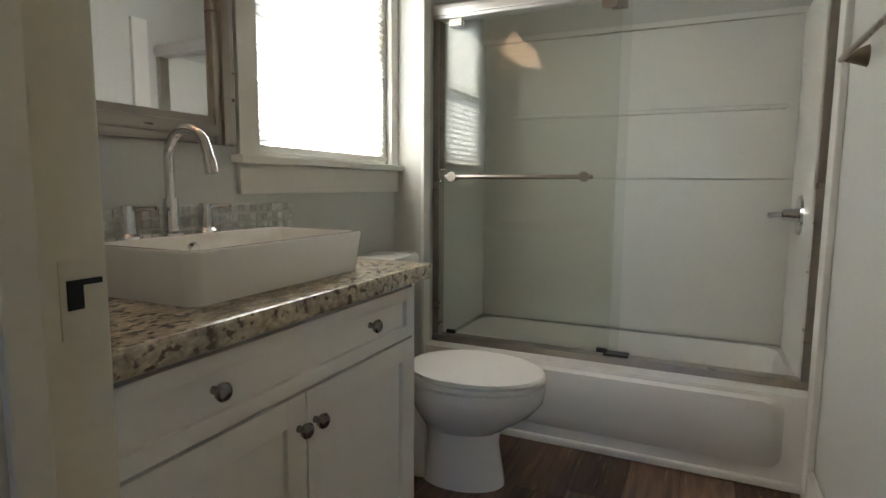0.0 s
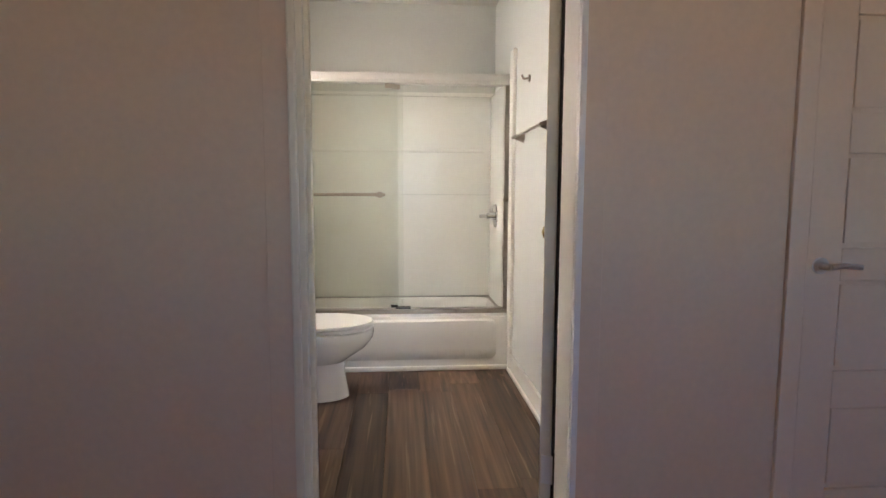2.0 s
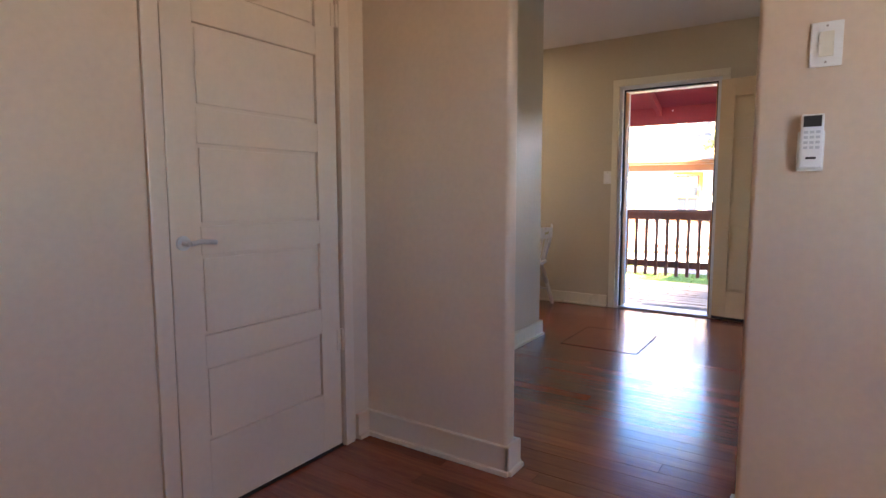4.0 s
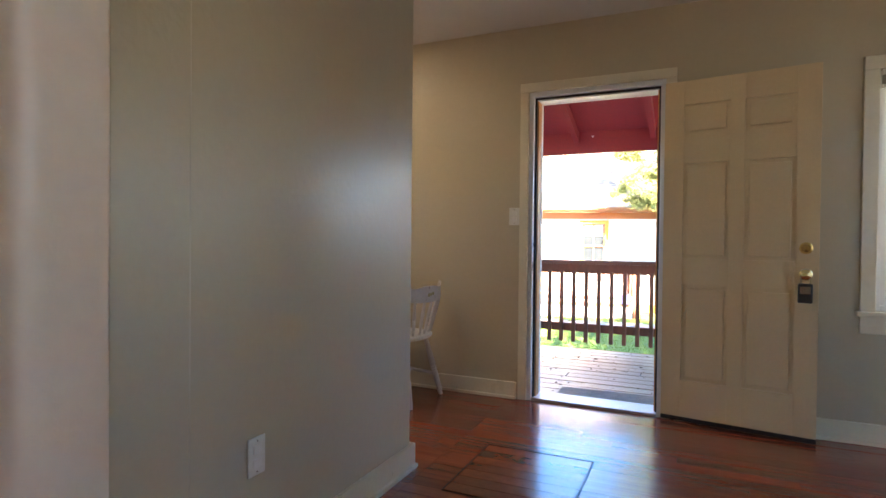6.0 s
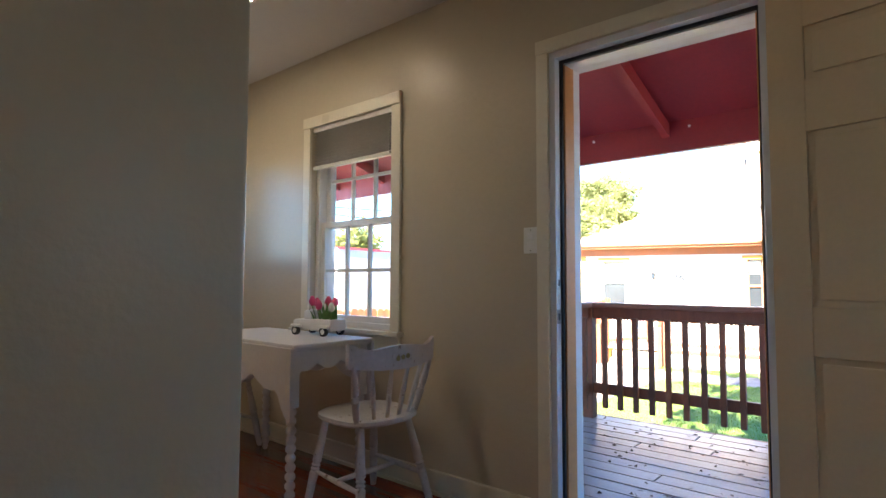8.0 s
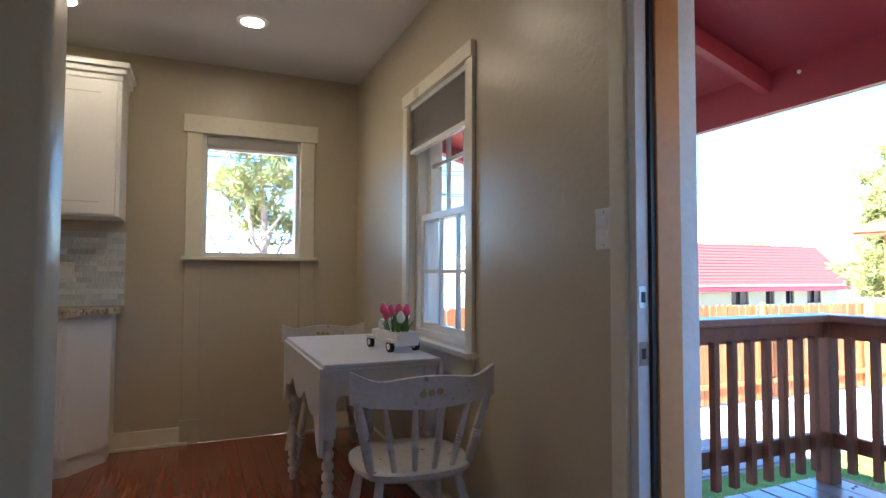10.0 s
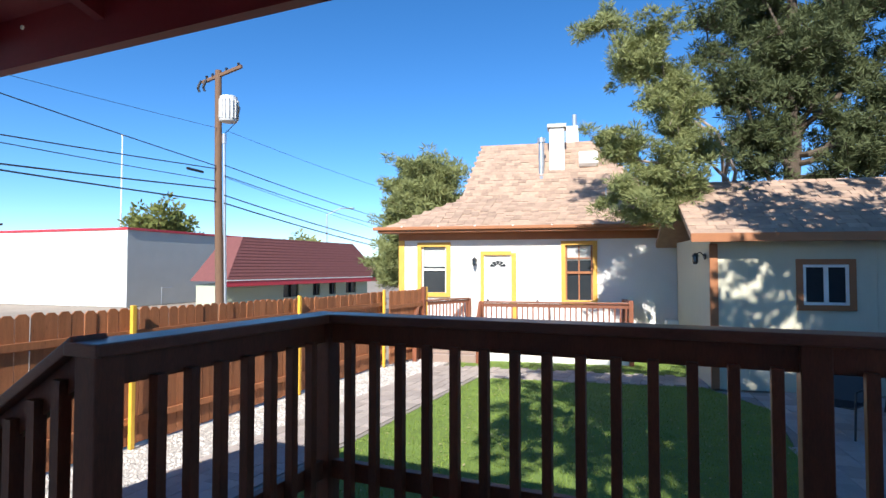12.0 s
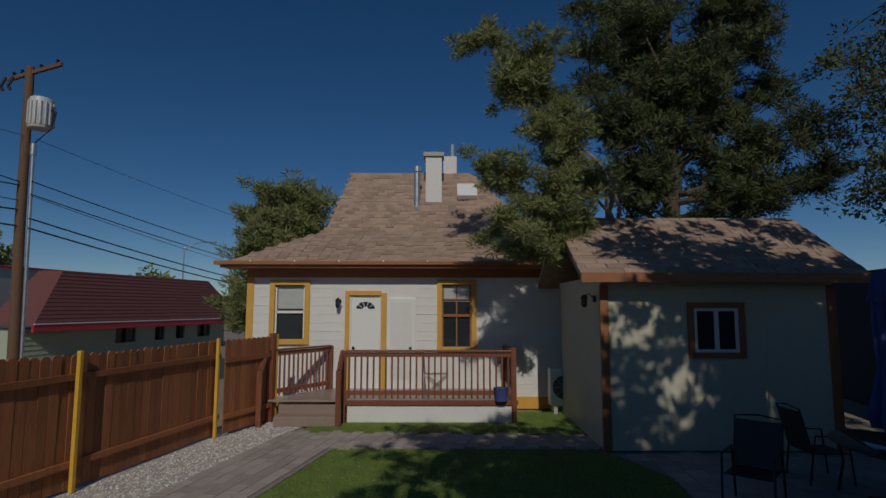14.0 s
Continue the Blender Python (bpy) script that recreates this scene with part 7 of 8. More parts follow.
# big juniper behind the shed; its inner shade is put into the leaf colour
tree("juniper_tree", (20.9, -2.35, G), "tall dense juniper behind the shed, inner shade put into its dark foliage", (10.2, 0.26),
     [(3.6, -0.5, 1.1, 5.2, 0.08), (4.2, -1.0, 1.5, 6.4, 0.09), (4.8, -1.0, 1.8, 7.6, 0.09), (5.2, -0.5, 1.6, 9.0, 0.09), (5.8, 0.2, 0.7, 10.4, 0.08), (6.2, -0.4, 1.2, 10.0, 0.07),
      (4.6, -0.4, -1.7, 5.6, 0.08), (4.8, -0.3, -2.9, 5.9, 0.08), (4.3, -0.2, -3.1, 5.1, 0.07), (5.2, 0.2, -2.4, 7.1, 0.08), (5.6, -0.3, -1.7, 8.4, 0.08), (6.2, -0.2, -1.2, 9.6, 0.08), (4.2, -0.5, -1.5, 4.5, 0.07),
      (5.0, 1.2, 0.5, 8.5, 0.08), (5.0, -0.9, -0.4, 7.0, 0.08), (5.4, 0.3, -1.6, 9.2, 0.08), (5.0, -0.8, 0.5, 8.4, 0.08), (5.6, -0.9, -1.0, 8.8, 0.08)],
     0.30, (M["bark"], M["juniper_shaded"]), 5, per=60, spread=0.36, leaf=0.066, twigs=9, slim=0.42, fine=True)
# its sunlit branch reaching over the roof, sunlight put into a lighter leaf colour
tree("juniper_bough", (20.4, -1.9, G), "juniper bough with pale twisted branch over the roof, sunlight put into its foliage colour", (3.0, 0.12),
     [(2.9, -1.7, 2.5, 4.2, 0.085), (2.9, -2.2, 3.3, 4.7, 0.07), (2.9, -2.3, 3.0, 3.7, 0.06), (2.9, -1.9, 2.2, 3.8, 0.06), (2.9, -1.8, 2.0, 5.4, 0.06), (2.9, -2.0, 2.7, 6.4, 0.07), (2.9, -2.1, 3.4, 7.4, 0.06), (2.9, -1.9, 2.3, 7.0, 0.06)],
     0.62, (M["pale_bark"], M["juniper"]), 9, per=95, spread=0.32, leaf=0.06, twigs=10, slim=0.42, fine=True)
# round juniper behind the house
tree("juniper_bush", (25.2, 9.0, G), "broad yellow-green juniper beyond the house corner", (5.6, 0.2),
     [(0.8, 1.2 * math.cos(a) * (1 - 0.10 * k), 1.7 * math.sin(a) * (1 - 0.10 * k), 2.2 + 0.62 * k, 0.07) for k in range(7) for a in (0.4 + k, 2.0 + k, 3.6 + k, 5.2 + k)],
     0.55, (M["bark"], M["juniper"]), 11, per=60, spread=0.46, leaf=0.10, twigs=7, slim=0.42, fine=True)
# unseen broad tree at the south side: placed to shade lawn, shed and house
tree("shade_tree", (10.6, -6.4, G), "large dark unseen tree, placed over the patio for its shade", (8.6, 0.28),
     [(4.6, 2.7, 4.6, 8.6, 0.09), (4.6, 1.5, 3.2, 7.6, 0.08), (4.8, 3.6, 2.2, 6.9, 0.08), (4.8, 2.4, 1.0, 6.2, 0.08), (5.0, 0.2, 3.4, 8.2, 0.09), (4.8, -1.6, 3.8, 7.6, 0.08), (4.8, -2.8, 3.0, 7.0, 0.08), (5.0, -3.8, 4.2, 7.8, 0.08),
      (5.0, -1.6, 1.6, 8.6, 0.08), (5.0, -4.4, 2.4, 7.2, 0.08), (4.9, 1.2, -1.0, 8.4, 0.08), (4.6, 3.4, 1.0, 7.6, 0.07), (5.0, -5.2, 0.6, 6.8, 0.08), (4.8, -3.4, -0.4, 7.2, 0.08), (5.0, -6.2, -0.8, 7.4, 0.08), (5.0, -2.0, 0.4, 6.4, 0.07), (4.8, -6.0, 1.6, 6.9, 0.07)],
     0.36, (M["bark"], M["juniper_shaded"]), 17, per=62, spread=0.46, leaf=0.13, twigs=4)
# leafy tree beyond the patio wall
tree("elm_tree", (20.8, -8.0, G), "tall leafy tree with drooping outer twigs", (8.5, 0.24),
     [(4.0, -1.6, 2.2, 5.2, 0.08), (4.4, -2.0, 2.9, 4.3, 0.07), (4.6, -1.0, 2.4, 7.0, 0.08), (4.8, -1.6, 2.6, 8.4, 0.08), (4.2, -2.6, 1.6, 5.6, 0.07), (4.8, -0.6, 1.4, 9.2, 0.08), (4.0, -2.2, 2.6, 6.3, 0.07), (3.6, -1.5, 1.0, 4.6, 0.07), (4.0, -2.4, 0.4, 7.0, 0.07)],
     0.42, (M["bark"], M["juniper_shaded"]), 23, per=64, spread=0.40, leaf=0.05, twigs=6)
# far trees
for k, (x, y, h, w) in enumerate(((44, 47, 8.3, 3.0), (47, 49, 7.6, 2.6), (60, 42, 3.6, 1.6), (54, 37, 5.0, 1.5), (75, 58, 4.0, 2.2))):
    tree("street_tree", (x, y, G), "distant yellow-green street tree", (h * 0.7, 0.18), [(h * 0.35, w * 0.6 * math.cos(a), w * 0.6 * math.sin(a), h * (0.75 + 0.22 * ((a * 7) % 1)), 0.07) for a in (0, 1.1, 2.2, 3.3, 4.4, 5.5)],
         0.5, (M["bark"], M["autumn"] if k != 3 else M["juniper"]), 30 + k, per=26, spread=0.8, leaf=0.28, twigs=3)
# tree seen through the kitchen window
tree("kitchen_view_tree", (6.6, 15.5, G), "tall airy tree outside the kitchen window", (7.6, 0.14),
     [(2.6, 1.3 * math.cos(a), 1.3 * math.sin(a), 3.6 + 0.62 * k, 0.05) for k, a in enumerate((0.4, 1.6, 2.8, 4.0, 5.2, 0.9, 2.2, 3.4))],
     0.45, (M["pale_bark"], M["juniper"]), 41, per=30, spread=0.45, leaf=0.09, twigs=5, slim=0.5, fine=True)
# unseen tree south of the house, placed for shade on lawn and patio
tree("shade_tree", (4.3, -5.1, G), "tall unseen tree, placed beside the house for its shade", (9.0, 0.28),
     [(5.0, 0.5, 3.2, 7.6, 0.09), (5.0, 1.8, 2.8, 7.2, 0.08), (4.6, 2.0, 1.2, 5.8, 0.08), (5.2, -0.8, 2.6, 7.8, 0.08), (4.8, 1.2, 0.2, 6.4, 0.08), (4.8, 0.0, -1.4, 6.6, 0.08), (5.0, -2.0, 1.0, 7.2, 0.08), (5.2, 2.6, 3.6, 7.8, 0.08), (4.4, 2.6, -0.2, 5.4, 0.07),
      (4.8, -1.6, -0.4, 6.6, 0.07), (5.4, 3.4, 4.6, 8.2, 0.08), (5.4, 0.8, 2.0, 9.0, 0.08), (4.6, 3.2, 0.8, 6.6, 0.07), (5.2, -0.3, 4.5, 7.6, 0.08), (5.2, 1.7, 5.3, 7.7, 0.08), (5.2, -1.3, 3.4, 7.6, 0.08), (5.4, 0.8, 4.2, 8.0, 0.08), (5.2, 3.0, 5.2, 7.7, 0.08)],
     0.36, (M["bark"], M["juniper_shaded"]), 47, per=64, spread=0.55, leaf=0.13, twigs=5)

# ---- utility pole and wires ----
up = thing("utility_pole", (22.0, 16.22, G), "wooden utility pole with crossarm, transformer and conduit", "utility pole")
bm = bm_new()
tube(bm, [(0.08, -0.12, -0.2), (0.02, 0.0, 5.0), (0.0, 0.06, 9.8)], 0.165, 12, 0.12)
part("pole", bm, M["pole"], up, smooth=True)
bm = bm_new()
box(bm, -0.05, 0.05, -1.0, 1.0, -0.06, 0.06, 0.01, turn=Matrix.Translation((0.0, -0.12, 9.62)) @ pose(0, 0, 0, -10, 0, 0))
part("crossarm", bm, M["pole"], up)
for y in (-0.85, -0.25, 0.45, 0.75):
    bm = bm_new()
    lathe(bm, [(0.03, 0), (0.06, 0.03), (0.03, 0.06), (0.06, 0.09), (0.03, 0.13)], (0.0, y - 0.1, 9.68 - 0.17 * y), 10)
    part("insulator", bm, M["black"], up)
for y in (0.62, 0.9):
    bm = bm_new()
    tube(bm, [(-0.05, y, 9.5), (-0.15, y + 0.05, 9.2), (-0.1, y + 0.02, 9.05)], 0.05, 8)
    part("fuse_cutout", bm, M["black"], up)
bm = bm_new()
lathe(bm, [(0.30, 0.0), (0.33, 0.05), (0.33, 0.85), (0.30, 0.95), (0.12, 1.0)], (-0.1, -0.58, 7.72), 20)
can = part("transformer", bm, M["grey_metal"], up, "pale grey transformer can", smooth=True)
for k in range(10):
    a = math.pi * (0.9 + 0.12 * k)
    part("cooling_fin", b1(-0.1 + 0.35 * math.cos(a) - 0.02, -0.1 + 0.35 * math.cos(a) + 0.02, -0.58 + 0.35 * math.sin(a) - 0.02, -0.58 + 0.35 * math.sin(a) + 0.02, 7.82, 8.52), M["grey_metal"], can)
bm = bm_new()
rod(bm, (0.20, -0.26, 0), (0.13, -0.15, 7.1), 0.055)
rod(bm, (0.13, -0.15, 7.0), (0.13, -0.15, 7.35), 0.09)
part("conduit", bm, M["galv"], up, "galvanised conduit", smooth=True)
for k in range(3):
    bm = bm_new()
    tube(bm, [(-0.1, -0.75 - 0.04 * k, 8.4), (-0.1, -1.05 - 0.05 * k, 8.2), (-0.1, -1.0, 7.7), (0.0, -0.5, 7.45), (0.13, -0.15, 7.35)], 0.016, 6)
    part("drop_cable", bm, M["cable"], up)


def wire(a, b, sag, r=0.015, label="black overhead utility wire"):
    w = thing("overhead_wire", a, label, "wire", group="overhead wires")
    a, b = Vector(a), Vector(b)
    bm = bm_new()
    tube(bm, [(b - a) * (k / 12) - Vector((0, 0, sag * 4 * (k / 12) * (1 - k / 12))) for k in range(13)], r, 5)
    part("strand", bm, M["cable"], w)


for z0, z1, r in ((4.95, 8.9, 0.017), (4.85, 4.5, 0.019), (4.38, 5.2, 0.014), (4.10, 3.7, 0.026), (3.60, 4.7, 0.026), (6.4, 6.3, 0.008)):
    wire((21.9, 16.2, z0), (-10.0, 16.2, z1), 0.3, r)
for z0, z1, r in ((5.0, 3.5, 0.017), (4.6, 3.0, 0.017), (4.55, 2.6, 0.010), (3.85, 1.9, 0.024), (3.55, 1.63, 0.026), (6.35, 5.6, 0.008)):
    wire((22.1, 16.0, z0), (44.0, 16.0, z1), 0.25, r)
wg = thing("wire_guard", (20.9, 16.2, 4.62), "dark splice sleeve hanging on the overhead wire", "wire")
bm = bm_new()
rod(bm, (-0.35, 0, 0.03), (0.35, 0, 0.0), 0.05, seg=8)
part("sleeve", bm, M["cable"], wg)


# ---- shop buildings across the lane ----
def build_shop():
    s = thing("shop_building", (26.0, 19.75, G), "single-storey shop with a red mansard roof", "building", rz=-1)
    # local x along its front to the right, y back
    L = 13.6
    part("wall", slab_with_holes("y", 0.9, 1.1, 0.3, L, 0, 1.45, [(5.0, 6.3, 0.6, 1.35), (7.6, 8.3, 0.6, 1.35), (9.2, 9.9, 0.6, 1.35), (11.0, 12.2, 0.6, 1.35)]), M["green_wall"], s, "pale green clapboard wall")
    for k in range(6):
        part("clapboard", b1(0.3, 4.9, 0.88, 0.9, 0.2 + 0.2 * k, 0.22 + 0.2 * k), M["green_wall"], s)
    for a, b in ((5.0, 6.3), (7.6, 8.3), (9.2, 9.9), (11.0, 12.2)):
        part("window", b1(a, b, 1.0, 1.03, 0.6, 1.35), M["dark_pane"], s, "dark shop window")
        part("mullion", b1((a + b) / 2 - 0.04, (a + b) / 2 + 0.04, 0.88, 1.0, 0.6, 1.35), M["black"], s)
    bm = bm_new()
    lo = [bm.verts.new(p) for p in ((0, 0, 1.6), (L + 0.6, 0, 1.6), (L + 0.6, 2.4, 1.6), (0, 2.4, 1.6))]
    hi = [bm.verts.new(p) for p in ((2.1, 1.05, 3.85), (L - 1.6, 1.05, 3.85), (L - 1.6, 2.3, 3.85), (2.1, 2.3, 3.85))]
    for k in range(4):
        bm.faces.new((lo[k], lo[(k + 1) % 4], hi[(k + 1) % 4], hi[k]))
    bm.faces.new(hi)
    bm.faces.new(lo[::-1])
    roof = part("roof", bm, M["red_roof"], s, "red shingled mansard roof")
    for k in range(14):
        f = (k + 0.5) / 14
        bm = bm_new()
        box(bm, 2.1 * f - 0.02, L + 0.6 - 2.2 * f, 1.05 * f - 0.02, 1.05 * f + 0.02, 1.6 + 2.25 * f - 0.01, 1.6 + 2.25 * f + 0.02)
        part("shingle_course", bm, M["red_roof"], roof)
    part("fascia", b1(-0.06, L + 0.6, -0.06, 0.04, 1.34, 1.64, bevel=0.02), M["red_fascia"], s, "bright red fascia band")
    part("gutter", b1(-0.05, L + 0.6, -0.09, -0.06, 1.62, 1.67), M["siding"], s)
    part("end_wall", b1(0.3, L, 1.1, 2.3, 0, 1.45), M["green_wall"], s)
    g = thing("warehouse", (28.0, 29.2, G), "white flat-roofed block building with red parapet edge", "building", rz=6)
    # Side away from the sun: its shade is put into the grey colour.
    part("wall", b1(0, 11.0, 0, 16, 0, 4.42, bevel=0.02), M["grey_wall"], g, "block wall with the shade of its side put into the grey")
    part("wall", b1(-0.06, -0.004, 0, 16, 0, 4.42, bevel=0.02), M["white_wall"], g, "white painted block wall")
    part("parapet", b1(-0.12, 11.1, -0.08, 16, 4.42, 4.56, bevel=0.02), M["red_fascia"], g, "red parapet edge")
    bm = bm_new()
    tube(bm, [(2.2, -0.3, 0), (2.2, -0.3, 1.05), (3.0, -0.3, 1.05)], 0.03, 6)
    part("hand_rail", bm, M["galv"], g)
    part("door", b1(-0.08, -0.05, 3.2, 4.2, 0, 2.1), M["white"], g)


build_shop()
sl = thing("street_lamp", (58, 37.0, G), "distant cobra-head street lamp", "street lamp")
bm = bm_new()
tube(bm, [(0, 0, 0), (0, 0, 8.2), (0.6, -1.4, 8.9), (0.8, -2.3, 8.9)], 0.09, 8, 0.05)
part("mast", bm, M["galv"], sl)
part("head", b1(0.6, 1.0, -3.0, -2.2, 8.8, 8.95, bevel=0.04), M["galv"], sl)
fp = thing("flag_pole", (42.7, 50.0, G), "thin white flag pole beyond the block building", "flag pole")
bm = bm_new()
rod(bm, (0, 0, 0), (0, 0, 15.0), 0.09, 0.05)
part("mast", bm, M["white"], fp)
bm = bm_new()
bmesh.ops.create_uvsphere(bm, u_segments=10, v_segments=8, radius=0.12, matrix=Matrix.Translation((0, 0, 15.08)))
part("finial", bm, M["white"], fp)
sl2 = thing("street_lamp", (30, 46.0, G), "black parking-lot lamp on a straight mast", "street lamp")
bm = bm_new()
tube(bm, [(0, 0, 0), (0, 0, 5.4)], 0.08, 8)
box(bm, -0.5, 0.4, -0.2, 0.2, 5.35, 5.5, 0.03)
part("mast", bm, M["black"], sl2)
hill = bm_new()
pts = [(-30 + 8 * k, 3.0 + 5.5 * abs(noise.noise(Vector((k * 0.37, 2.1, 0)))) + (6 if 8 < k < 20 else 0)) for k in range(60)]
lo, hi = [hill.verts.new((520, x * 2.2, -4)) for x, z in pts], [hill.verts.new((560, x * 2.2, z)) for x, z in pts]
for k in range(59):
    hill.faces.new((lo[k], lo[k + 1], hi[k + 1], hi[k]))
setting("backdrop_hills", hill, M["hill"], "low blue-grey hills on the horizon", "hills")
setting("road", b1(20, 120, 11.0, 15.2, G - 0.03, G - 0.01), M["asphalt"], "asphalt lane behind the fence", "road")


# ---- yard furniture ----
um = thing("patio_umbrella", (15.6, -3.55, G), "closed navy canvas patio umbrella", "umbrella")
bm = bm_new()
rod(bm, (0, 0, 0.1), (0, 0, 2.78), 0.024)
part("pole", bm, M["black"], um)
part("base", b1(-0.22, 0.22, -0.22, 0.22, 0, 0.1, bevel=0.03), M["black"], um)


def folds(prof, n=16, seg=64):
    bm = bm_new()
    rings = []
    for r, z, w in prof:
        rings.append([(r * (1 + w * math.cos(n / 2 * a)) * math.cos(a), r * (1 + w * math.cos(n / 2 * a)) * math.sin(a), z + 0.06 * w * math.cos(n / 4 * a)) for a in [2 * math.pi * k / seg for k in range(seg)]])
    loft(bm, rings)
    return bm


part("canopy", folds([(0.155, 0.92, 0.35), (0.19, 1.05, 0.30), (0.145, 1.35, 0.22), (0.095, 1.62, 0.12), (0.105, 1.85, 0.2), (0.11, 2.2, 0.2), (0.10, 2.55, 0.15), (0.05, 2.7, 0.1)]), M["blue_cloth"], um, "furled navy canopy", smooth=True)
part("vent_cap", folds([(0.15, 2.40, 0.16), (0.13, 2.48, 0.14), (0.09, 2.70, 0.1), (0.03, 2.78, 0.0)]), M["blue_cloth"], um, "flared top flap", smooth=True)
pt = thing("patio_table", (15.6, -3.55, G), "oval glass-topped dark metal patio table", "table")
bm = bm_new()
lathe(bm, [(0.9, 0.70), (0.93, 0.715), (0.9, 0.73), (0.03, 0.731)], seg=40, sy=0.62)
part("tabletop", bm, M["dark_pane"], pt, "dark glass top", smooth=True)
for x in (-0.55, 0.55):
    for y in (-0.3, 0.3):
        bm = bm_new()
        tube(bm, [(x * 1.15, y * 1.15, 0), (x, y, 0.4), (x * 1.1, y * 1.1, 0.705)], 0.018, 8)
        part("leg", bm, M["black"], pt)


def patio_chair(at, rz):
    c = thing("patio_chair", at, "dark metal patio chair with sling seat", "chair", rz=rz, group="patio chairs")
    part("seat", b1(-0.25, 0.25, -0.24, 0.24, 0.40, 0.415, bevel=0.005), M["black"], c)
    bm = bm_new()
    box(bm, -0.25, 0.25, -0.008, 0.008, 0.0, 0.55, 0.004, turn=Matrix.Translation((0, -0.24, 0.41)) @ pose(0, 0, 0, 14, 0, 0))
    part("backrest", bm, M["black"], c)
    for s in (-1, 1):
        bm = bm_new()
        tube(bm, [(0.27 * s, 0.28, 0), (0.27 * s, 0.22, 0.62), (0.27 * s, -0.2, 0.64), (0.27 * s, -0.24, 0.42), (0.27 * s, -0.30, 0.0)], 0.014, 7)
        tube(bm, [(0.26 * s, -0.24, 0.41), (0.26 * s, -0.385, 0.98), (0, -0.40, 1.01)], 0.013, 7)
        part("side_frame", bm, M["black"], c)
    return c


pc = patio_chair((15.35, -1.95, G), 60)
copy_thing(pc, pose(14.2, -3.75, G, 0, 0, 100))
copy_thing(pc, pose(16.7, -3.2, G, 0, 0, 190))
ac = thing("heat_pump", house_pose(O, 4.40, -0.55, G), "white outdoor heat-pump unit with round fan grille", "heat pump", rz=PHI - 90)
part("case", b1(-0.36, 0.36, -0.16, 0.16, 0.18, 0.98, bevel=0.02), M["white"], ac)
bm = bm_new()
rod(bm, (-0.06, -0.175, 0.58), (-0.06, -0.16, 0.58), 0.25, seg=32)
part("fan_well", bm, M["gap"], ac)
for k in range(6):
    bm = bm_new()
    tube(bm, [(-0.06 + 0.042 * (k + 1) * math.cos(a), -0.18, 0.58 + 0.042 * (k + 1) * math.sin(a)) for a in [2 * math.pi * j / 28 for j in range(29)]], 0.004, 5)
    part("grille_ring", bm, M["grey_metal"], ac)
for k in range(4):
    a = math.pi * k / 4
    bm = bm_new()
    rod(bm, (-0.06 - 0.25 * math.cos(a), -0.182, 0.58 - 0.25 * math.sin(a)), (-0.06 + 0.25 * math.cos(a), -0.182, 0.58 + 0.25 * math.sin(a)), 0.005, seg=6)
    part("grille_bar", bm, M["grey_metal"], ac)
for y in (-0.25, 0.25):
    part("foot", b1(y - 0.04, y + 0.04, -0.16, 0.16, 0.0, 0.18), M["grey_wall"], ac)
part("cover", b1(0.40, 0.75, -0.10, 0.12, 0.15, 0.95, bevel=0.02), M["grey_metal"], ac)


def lantern(name, at, rz, label, s=1.0):
    l = thing(name, at, label, "wall lantern", rz=rz)
    bm = bm_new()
    rod(bm, (0, 0, 0), (0, -0.02 * s, 0), 0.05 * s)
    tube(bm, [(0, -0.01, 0.0), (0, -0.08 * s, 0.07 * s), (0, -0.15 * s, 0.03 * s)], 0.01 * s, 6)
    part("bracket", bm, M["black"], l)
    bm = bm_new()
    lathe(bm, [(0.075, 0.0), (0.05, 0.04), (0.015, 0.07)], (0, -0.15 * s, 0.0), 8)
    part("hood", bm, M["black"], l)
    bm = bm_new()
    lathe(bm, [(0.03, -0.15), (0.055, -0.10), (0.05, 0.0)], (0, -0.15 * s, 0.0), 8)
    part("glass_body", bm, M["dark_pane"], l)


lantern("wall_lantern", house_pose(O, -0.75, 0.0, 1.30), PHI - 90, "pale wall lantern beside the front door", 1.2)
lantern("wall_lantern", house_pose(Vector((17.74, -0.48, 0)), -0.02, 0.3, 1.32), PHI - 180, "black lantern on the shed corner", 1.2)
# folding chair and small table on the neighbouring deck
fc = thing("folding_chair", house_pose(O, 1.55, -1.1, G + 0.45), "pale folding canvas chair on the deck", "chair", rz=PHI - 90)
for s in (-1, 1):
    bm = bm_new()
    tube(bm, [(-0.25, 0.2 * s, 0), (0.25, 0.2 * s, 0.45)], 0.014, 6)
    tube(bm, [(0.25, 0.2 * s, 0), (-0.25, 0.2 * s, 0.45), (-0.28, 0.2 * s, 0.9)], 0.014, 6)
    part("cross_legs", bm, M["galv"], fc)
part("seat", b1(-0.25, 0.25, -0.22, 0.22, 0.44, 0.455), M["siding"], fc)
part("backrest", b1(-0.30, -0.275, -0.22, 0.22, 0.5, 0.9), M["siding"], fc)
bx = thing("storage_tub", house_pose(O, 2.85, -1.7, G + 0.45), "dark blue plastic tub at the deck corner", "tub", rz=PHI - 90)
bm = bm_new()
lathe(bm, [(0.12, 0), (0.15, 0.25), (0.155, 0.26), (0.13, 0.25), (0.1, 0.03)], seg=18)
part("pail", bm, M["blue_cloth"], bx, smooth=True)


# ---- grass, gravel, litter and pavers ----
def inside(p, outline):
    x, y = p
    hit = False
    for (ax, ay), (bx, by) in zip(outline, outline[1:] + outline[:1]):
        if (ay > y) != (by > y) and x < ax + (y - ay) * (bx - ax) / (by - ay):
            hit = not hit
    return hit


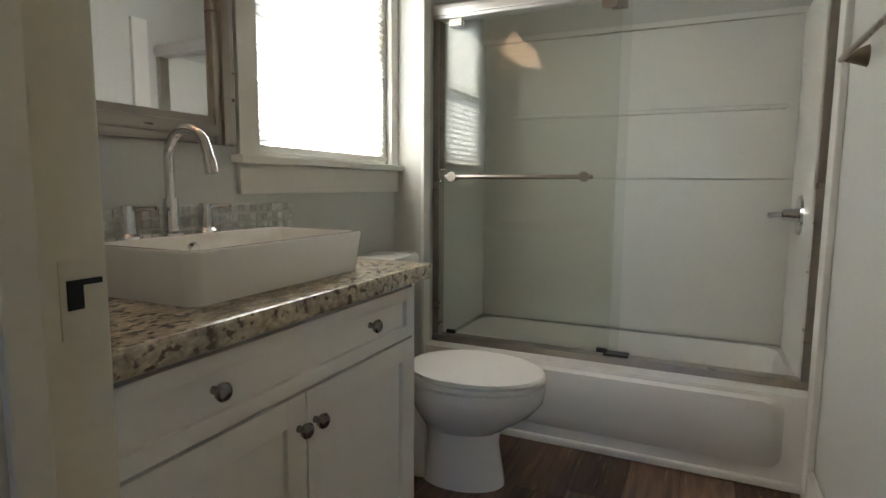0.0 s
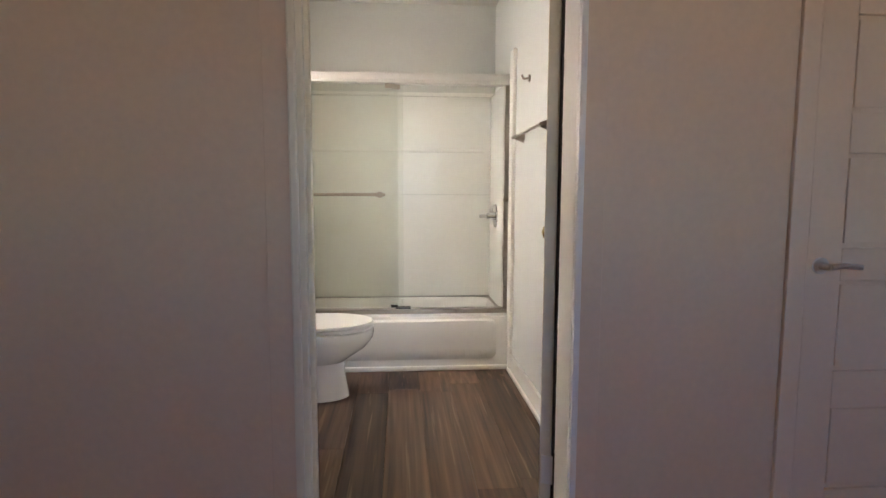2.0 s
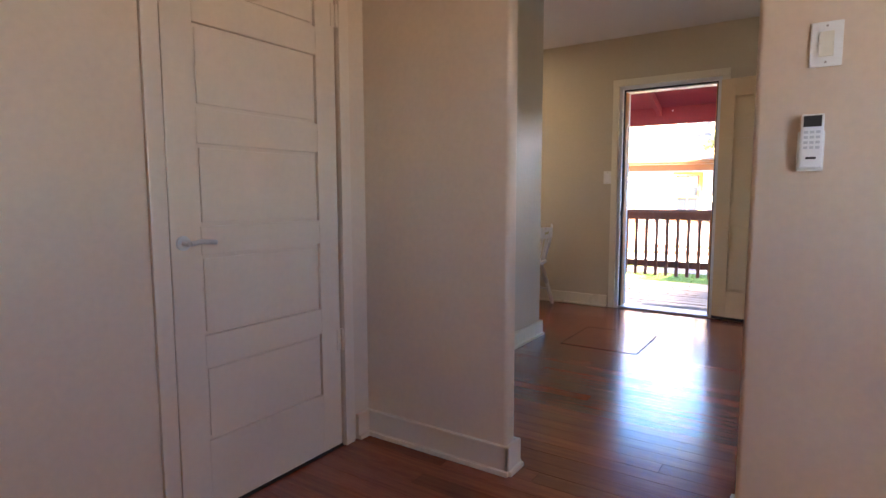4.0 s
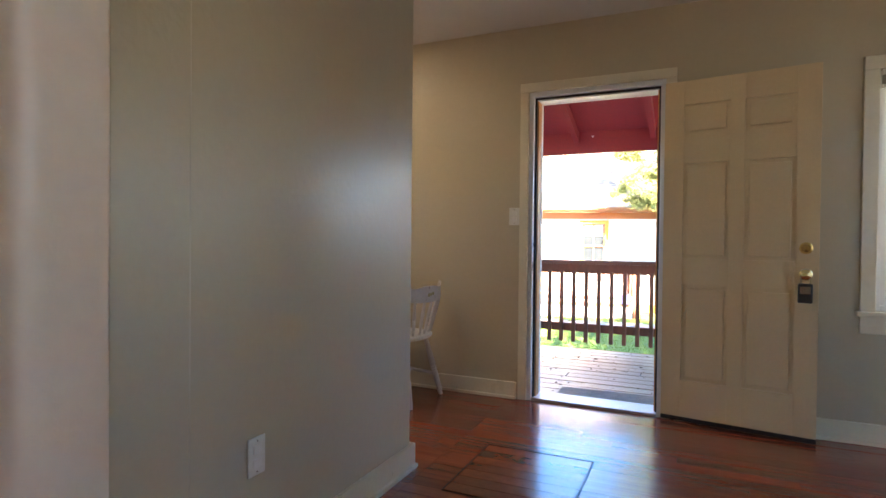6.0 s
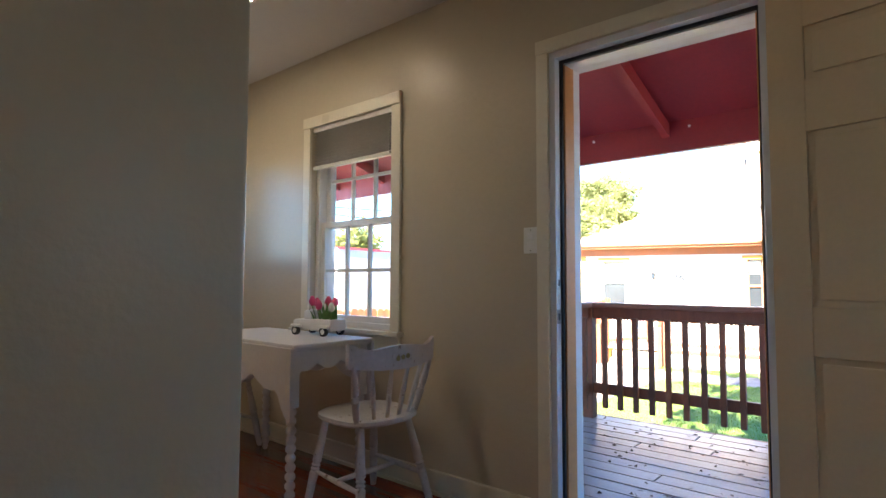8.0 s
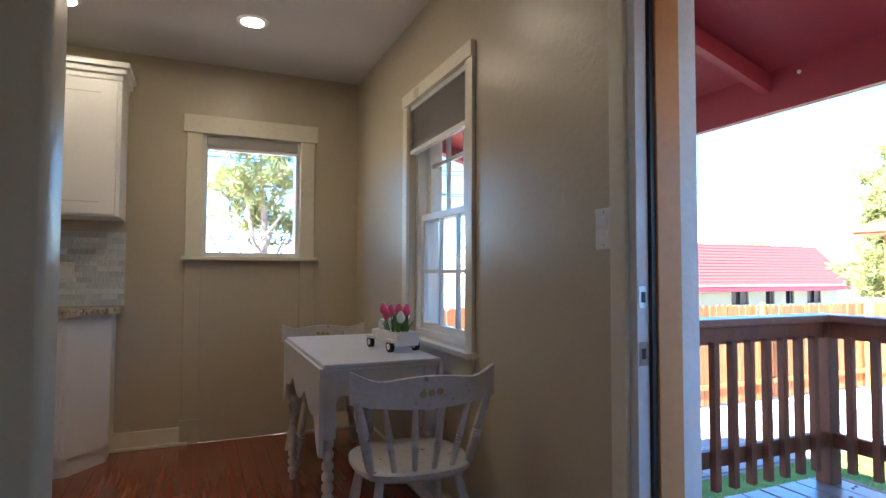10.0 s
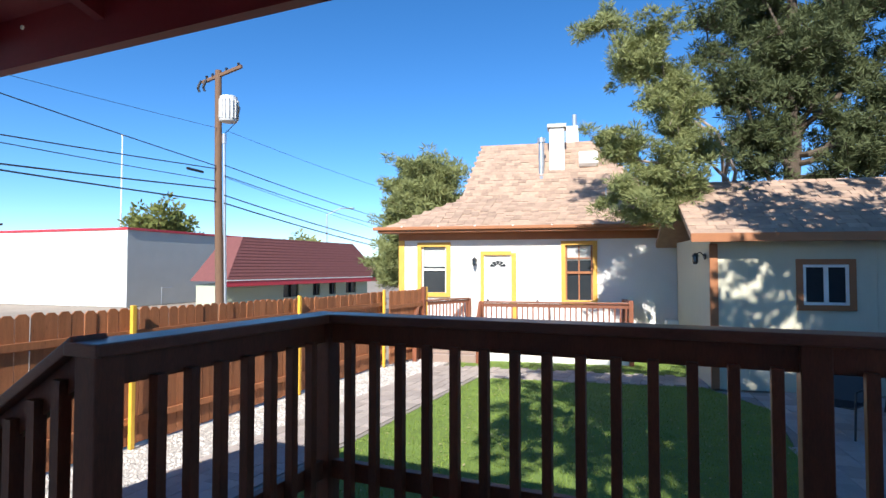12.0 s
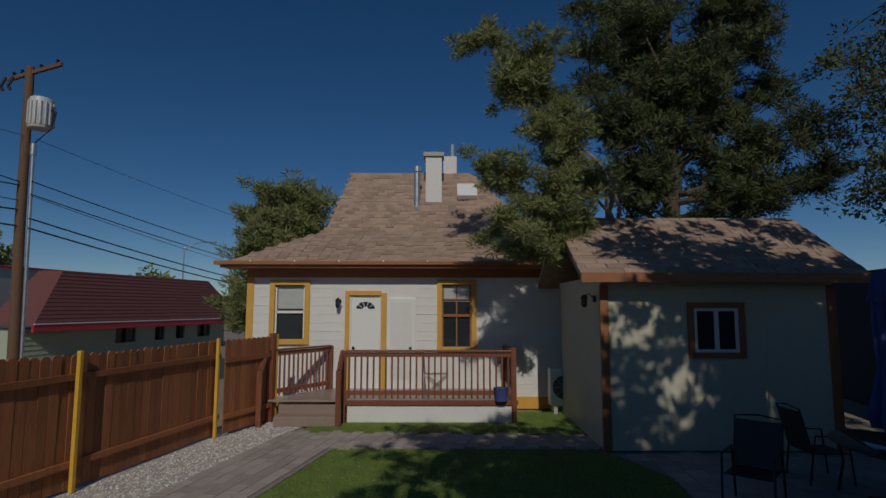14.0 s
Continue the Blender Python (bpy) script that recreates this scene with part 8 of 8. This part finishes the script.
def scatter(name, label, category, outline, z, count, seed, make, m):
    """Many small loose pieces over an outline, as one mesh."""
    rg = random.Random(seed)
    xs, ys = [p[0] for p in outline], [p[1] for p in outline]
    verts, faces = [], []
    while count:
        p = (rg.uniform(min(xs), max(xs)), rg.uniform(min(ys), max(ys)))
        if not inside(p, outline):
            continue
        count -= 1
        n = len(verts)
        v, f = make(rg)
        verts += [(p[0] + a, p[1] + b, z + c) for a, b, c in v]
        faces += [tuple(n + i for i in g) for g in f]
    me = bpy.data.meshes.new(name)
    me.from_pydata(verts, [], faces)
    me.materials.append(m)
    ob = new(name, me)
    tagged(ob, label, category, kind="stuff")
    return ob


def blade(rg):
    a, h, w = rg.uniform(0, 6.283), rg.uniform(0.018, 0.045), rg.uniform(0.003, 0.006)
    l = rg.uniform(0.0, 0.03)
    c, s = math.cos(a), math.sin(a)
    return [(-c * w, -s * w, 0), (c * w, s * w, 0), (-s * l, c * l, h)], [(0, 1, 2)]


def dry_leaf(rg):
    a, r, t = rg.uniform(0, 6.283), rg.uniform(0.010, 0.024), rg.uniform(0.002, 0.014)
    c, s = math.cos(a), math.sin(a)
    return [(c * r, s * r, 0.003), (-s * r * 0.5, c * r * 0.5, t), (-c * r, -s * r, 0.003), (s * r * 0.5, -c * r * 0.5, 0.001)], [(0, 1, 2), (0, 2, 3)]


def stone(rg):
    r = rg.uniform(0.010, 0.026)
    pts = [(r * rg.uniform(0.6, 1.1) * math.cos(a), r * rg.uniform(0.6, 1.1) * math.sin(a), 0) for a in (0, 1.25, 2.5, 3.75, 5.0)]
    return pts + [(rg.uniform(-0.4, 0.4) * r, rg.uniform(-0.4, 0.4) * r, r * rg.uniform(0.5, 0.9))], [(k, (k + 1) % 5, 5) for k in range(5)]


scatter("grass", "short green grass blades of the lawn", "grass", LAWN, G + 0.010, 60000, 51, blade, M["blade"])
STRIP = [(17.95, 5.0), (19.5, 5.0), (21.3, -0.4), (18.9, -0.5)]
scatter("grass", "short green grass blades beside the deck", "grass", STRIP, G + 0.008, 8000, 52, blade, M["blade"])
scatter("fallen_leaves", "small pale fallen leaves on the lawn", "leaves", LAWN, G + 0.03, 1500, 53, dry_leaf, M["litter"])
scatter("fallen_leaves", "small dry leaves scattered on the porch deck", "leaves", [(6.4, -3.0), (8.4, -3.0), (8.4, 1.4), (6.4, 1.4)], D + 0.002, 420, 54, dry_leaf, M["litter_brown"])
scatter("gravel_stones", "pale crushed gravel along the fence", "gravel", [(7.0, 5.2), (19.4, 5.2), (19.4, 6.28), (7.0, 6.28)], G - 0.004, 9000, 55, stone, M["pebble"])


def pave(owner, outline, w, d, turn, near, seed):
    """Pavers in a running bond; those beyond the near stretch join into one run."""
    rg = random.Random(seed)
    me = finish(b1(-w / 2 + 0.004, w / 2 - 0.004, -d / 2 + 0.004, d / 2 - 0.004, -0.02, 0.014), "paver", M["paver"])
    rot = pose(0, 0, 0, 0, 0, turn)
    cx, cy = sum(p[0] for p in outline) / len(outline), sum(p[1] for p in outline) / len(outline)
    verts, faces, made = [], [], 0
    for j in range(-60, 61):
        for i in range(-60, 61):
            p = rot @ Vector(((i + (0.5 if j % 2 else 0)) * w, j * d, 0)) + Vector((cx, cy, 0))
            if not inside((p.x, p.y), outline):
                continue
            m = Matrix.Translation((p.x, p.y, G + rg.uniform(-0.002, 0.003))) @ pose(0, 0, 0, rg.uniform(-0.4, 0.4), rg.uniform(-0.4, 0.4), turn)
            if near[0] < p.x < near[1] and made < 300:
                made += 1
                ob = new("paver", me)
                ob.matrix_basis = m
                ob.parent = owner
            else:
                n = len(verts)
                verts += [tuple(m @ v.co) for v in me.vertices]
                faces += [tuple(n + i for i in q.vertices) for q in me.polygons]
    if verts:
        run = bpy.data.meshes.new("paver_run")
        run.from_pydata(verts, [], faces)
        run.materials.append(M["paver_run"])
        ob = new("paver_run", run)
        ob.parent = owner
        ob["kind"] = "stuff"


pave(path_bed, [(7.2, 4.0), (16.97, 3.95), (17.8, -0.35), (18.82, -0.5), (18.0, 5.1), (7.2, 5.1)], 0.30, 0.20, 0, (13.2, 18.9), 61)
pave(patio_bed, [(9.5, -1.36), (16.28, -1.36), (17.5, -0.72), (18.4, -5.0), (18.4, -6.9), (9.5, -6.9)], 0.40, 0.30, 8, (11.0, 16.5), 62)
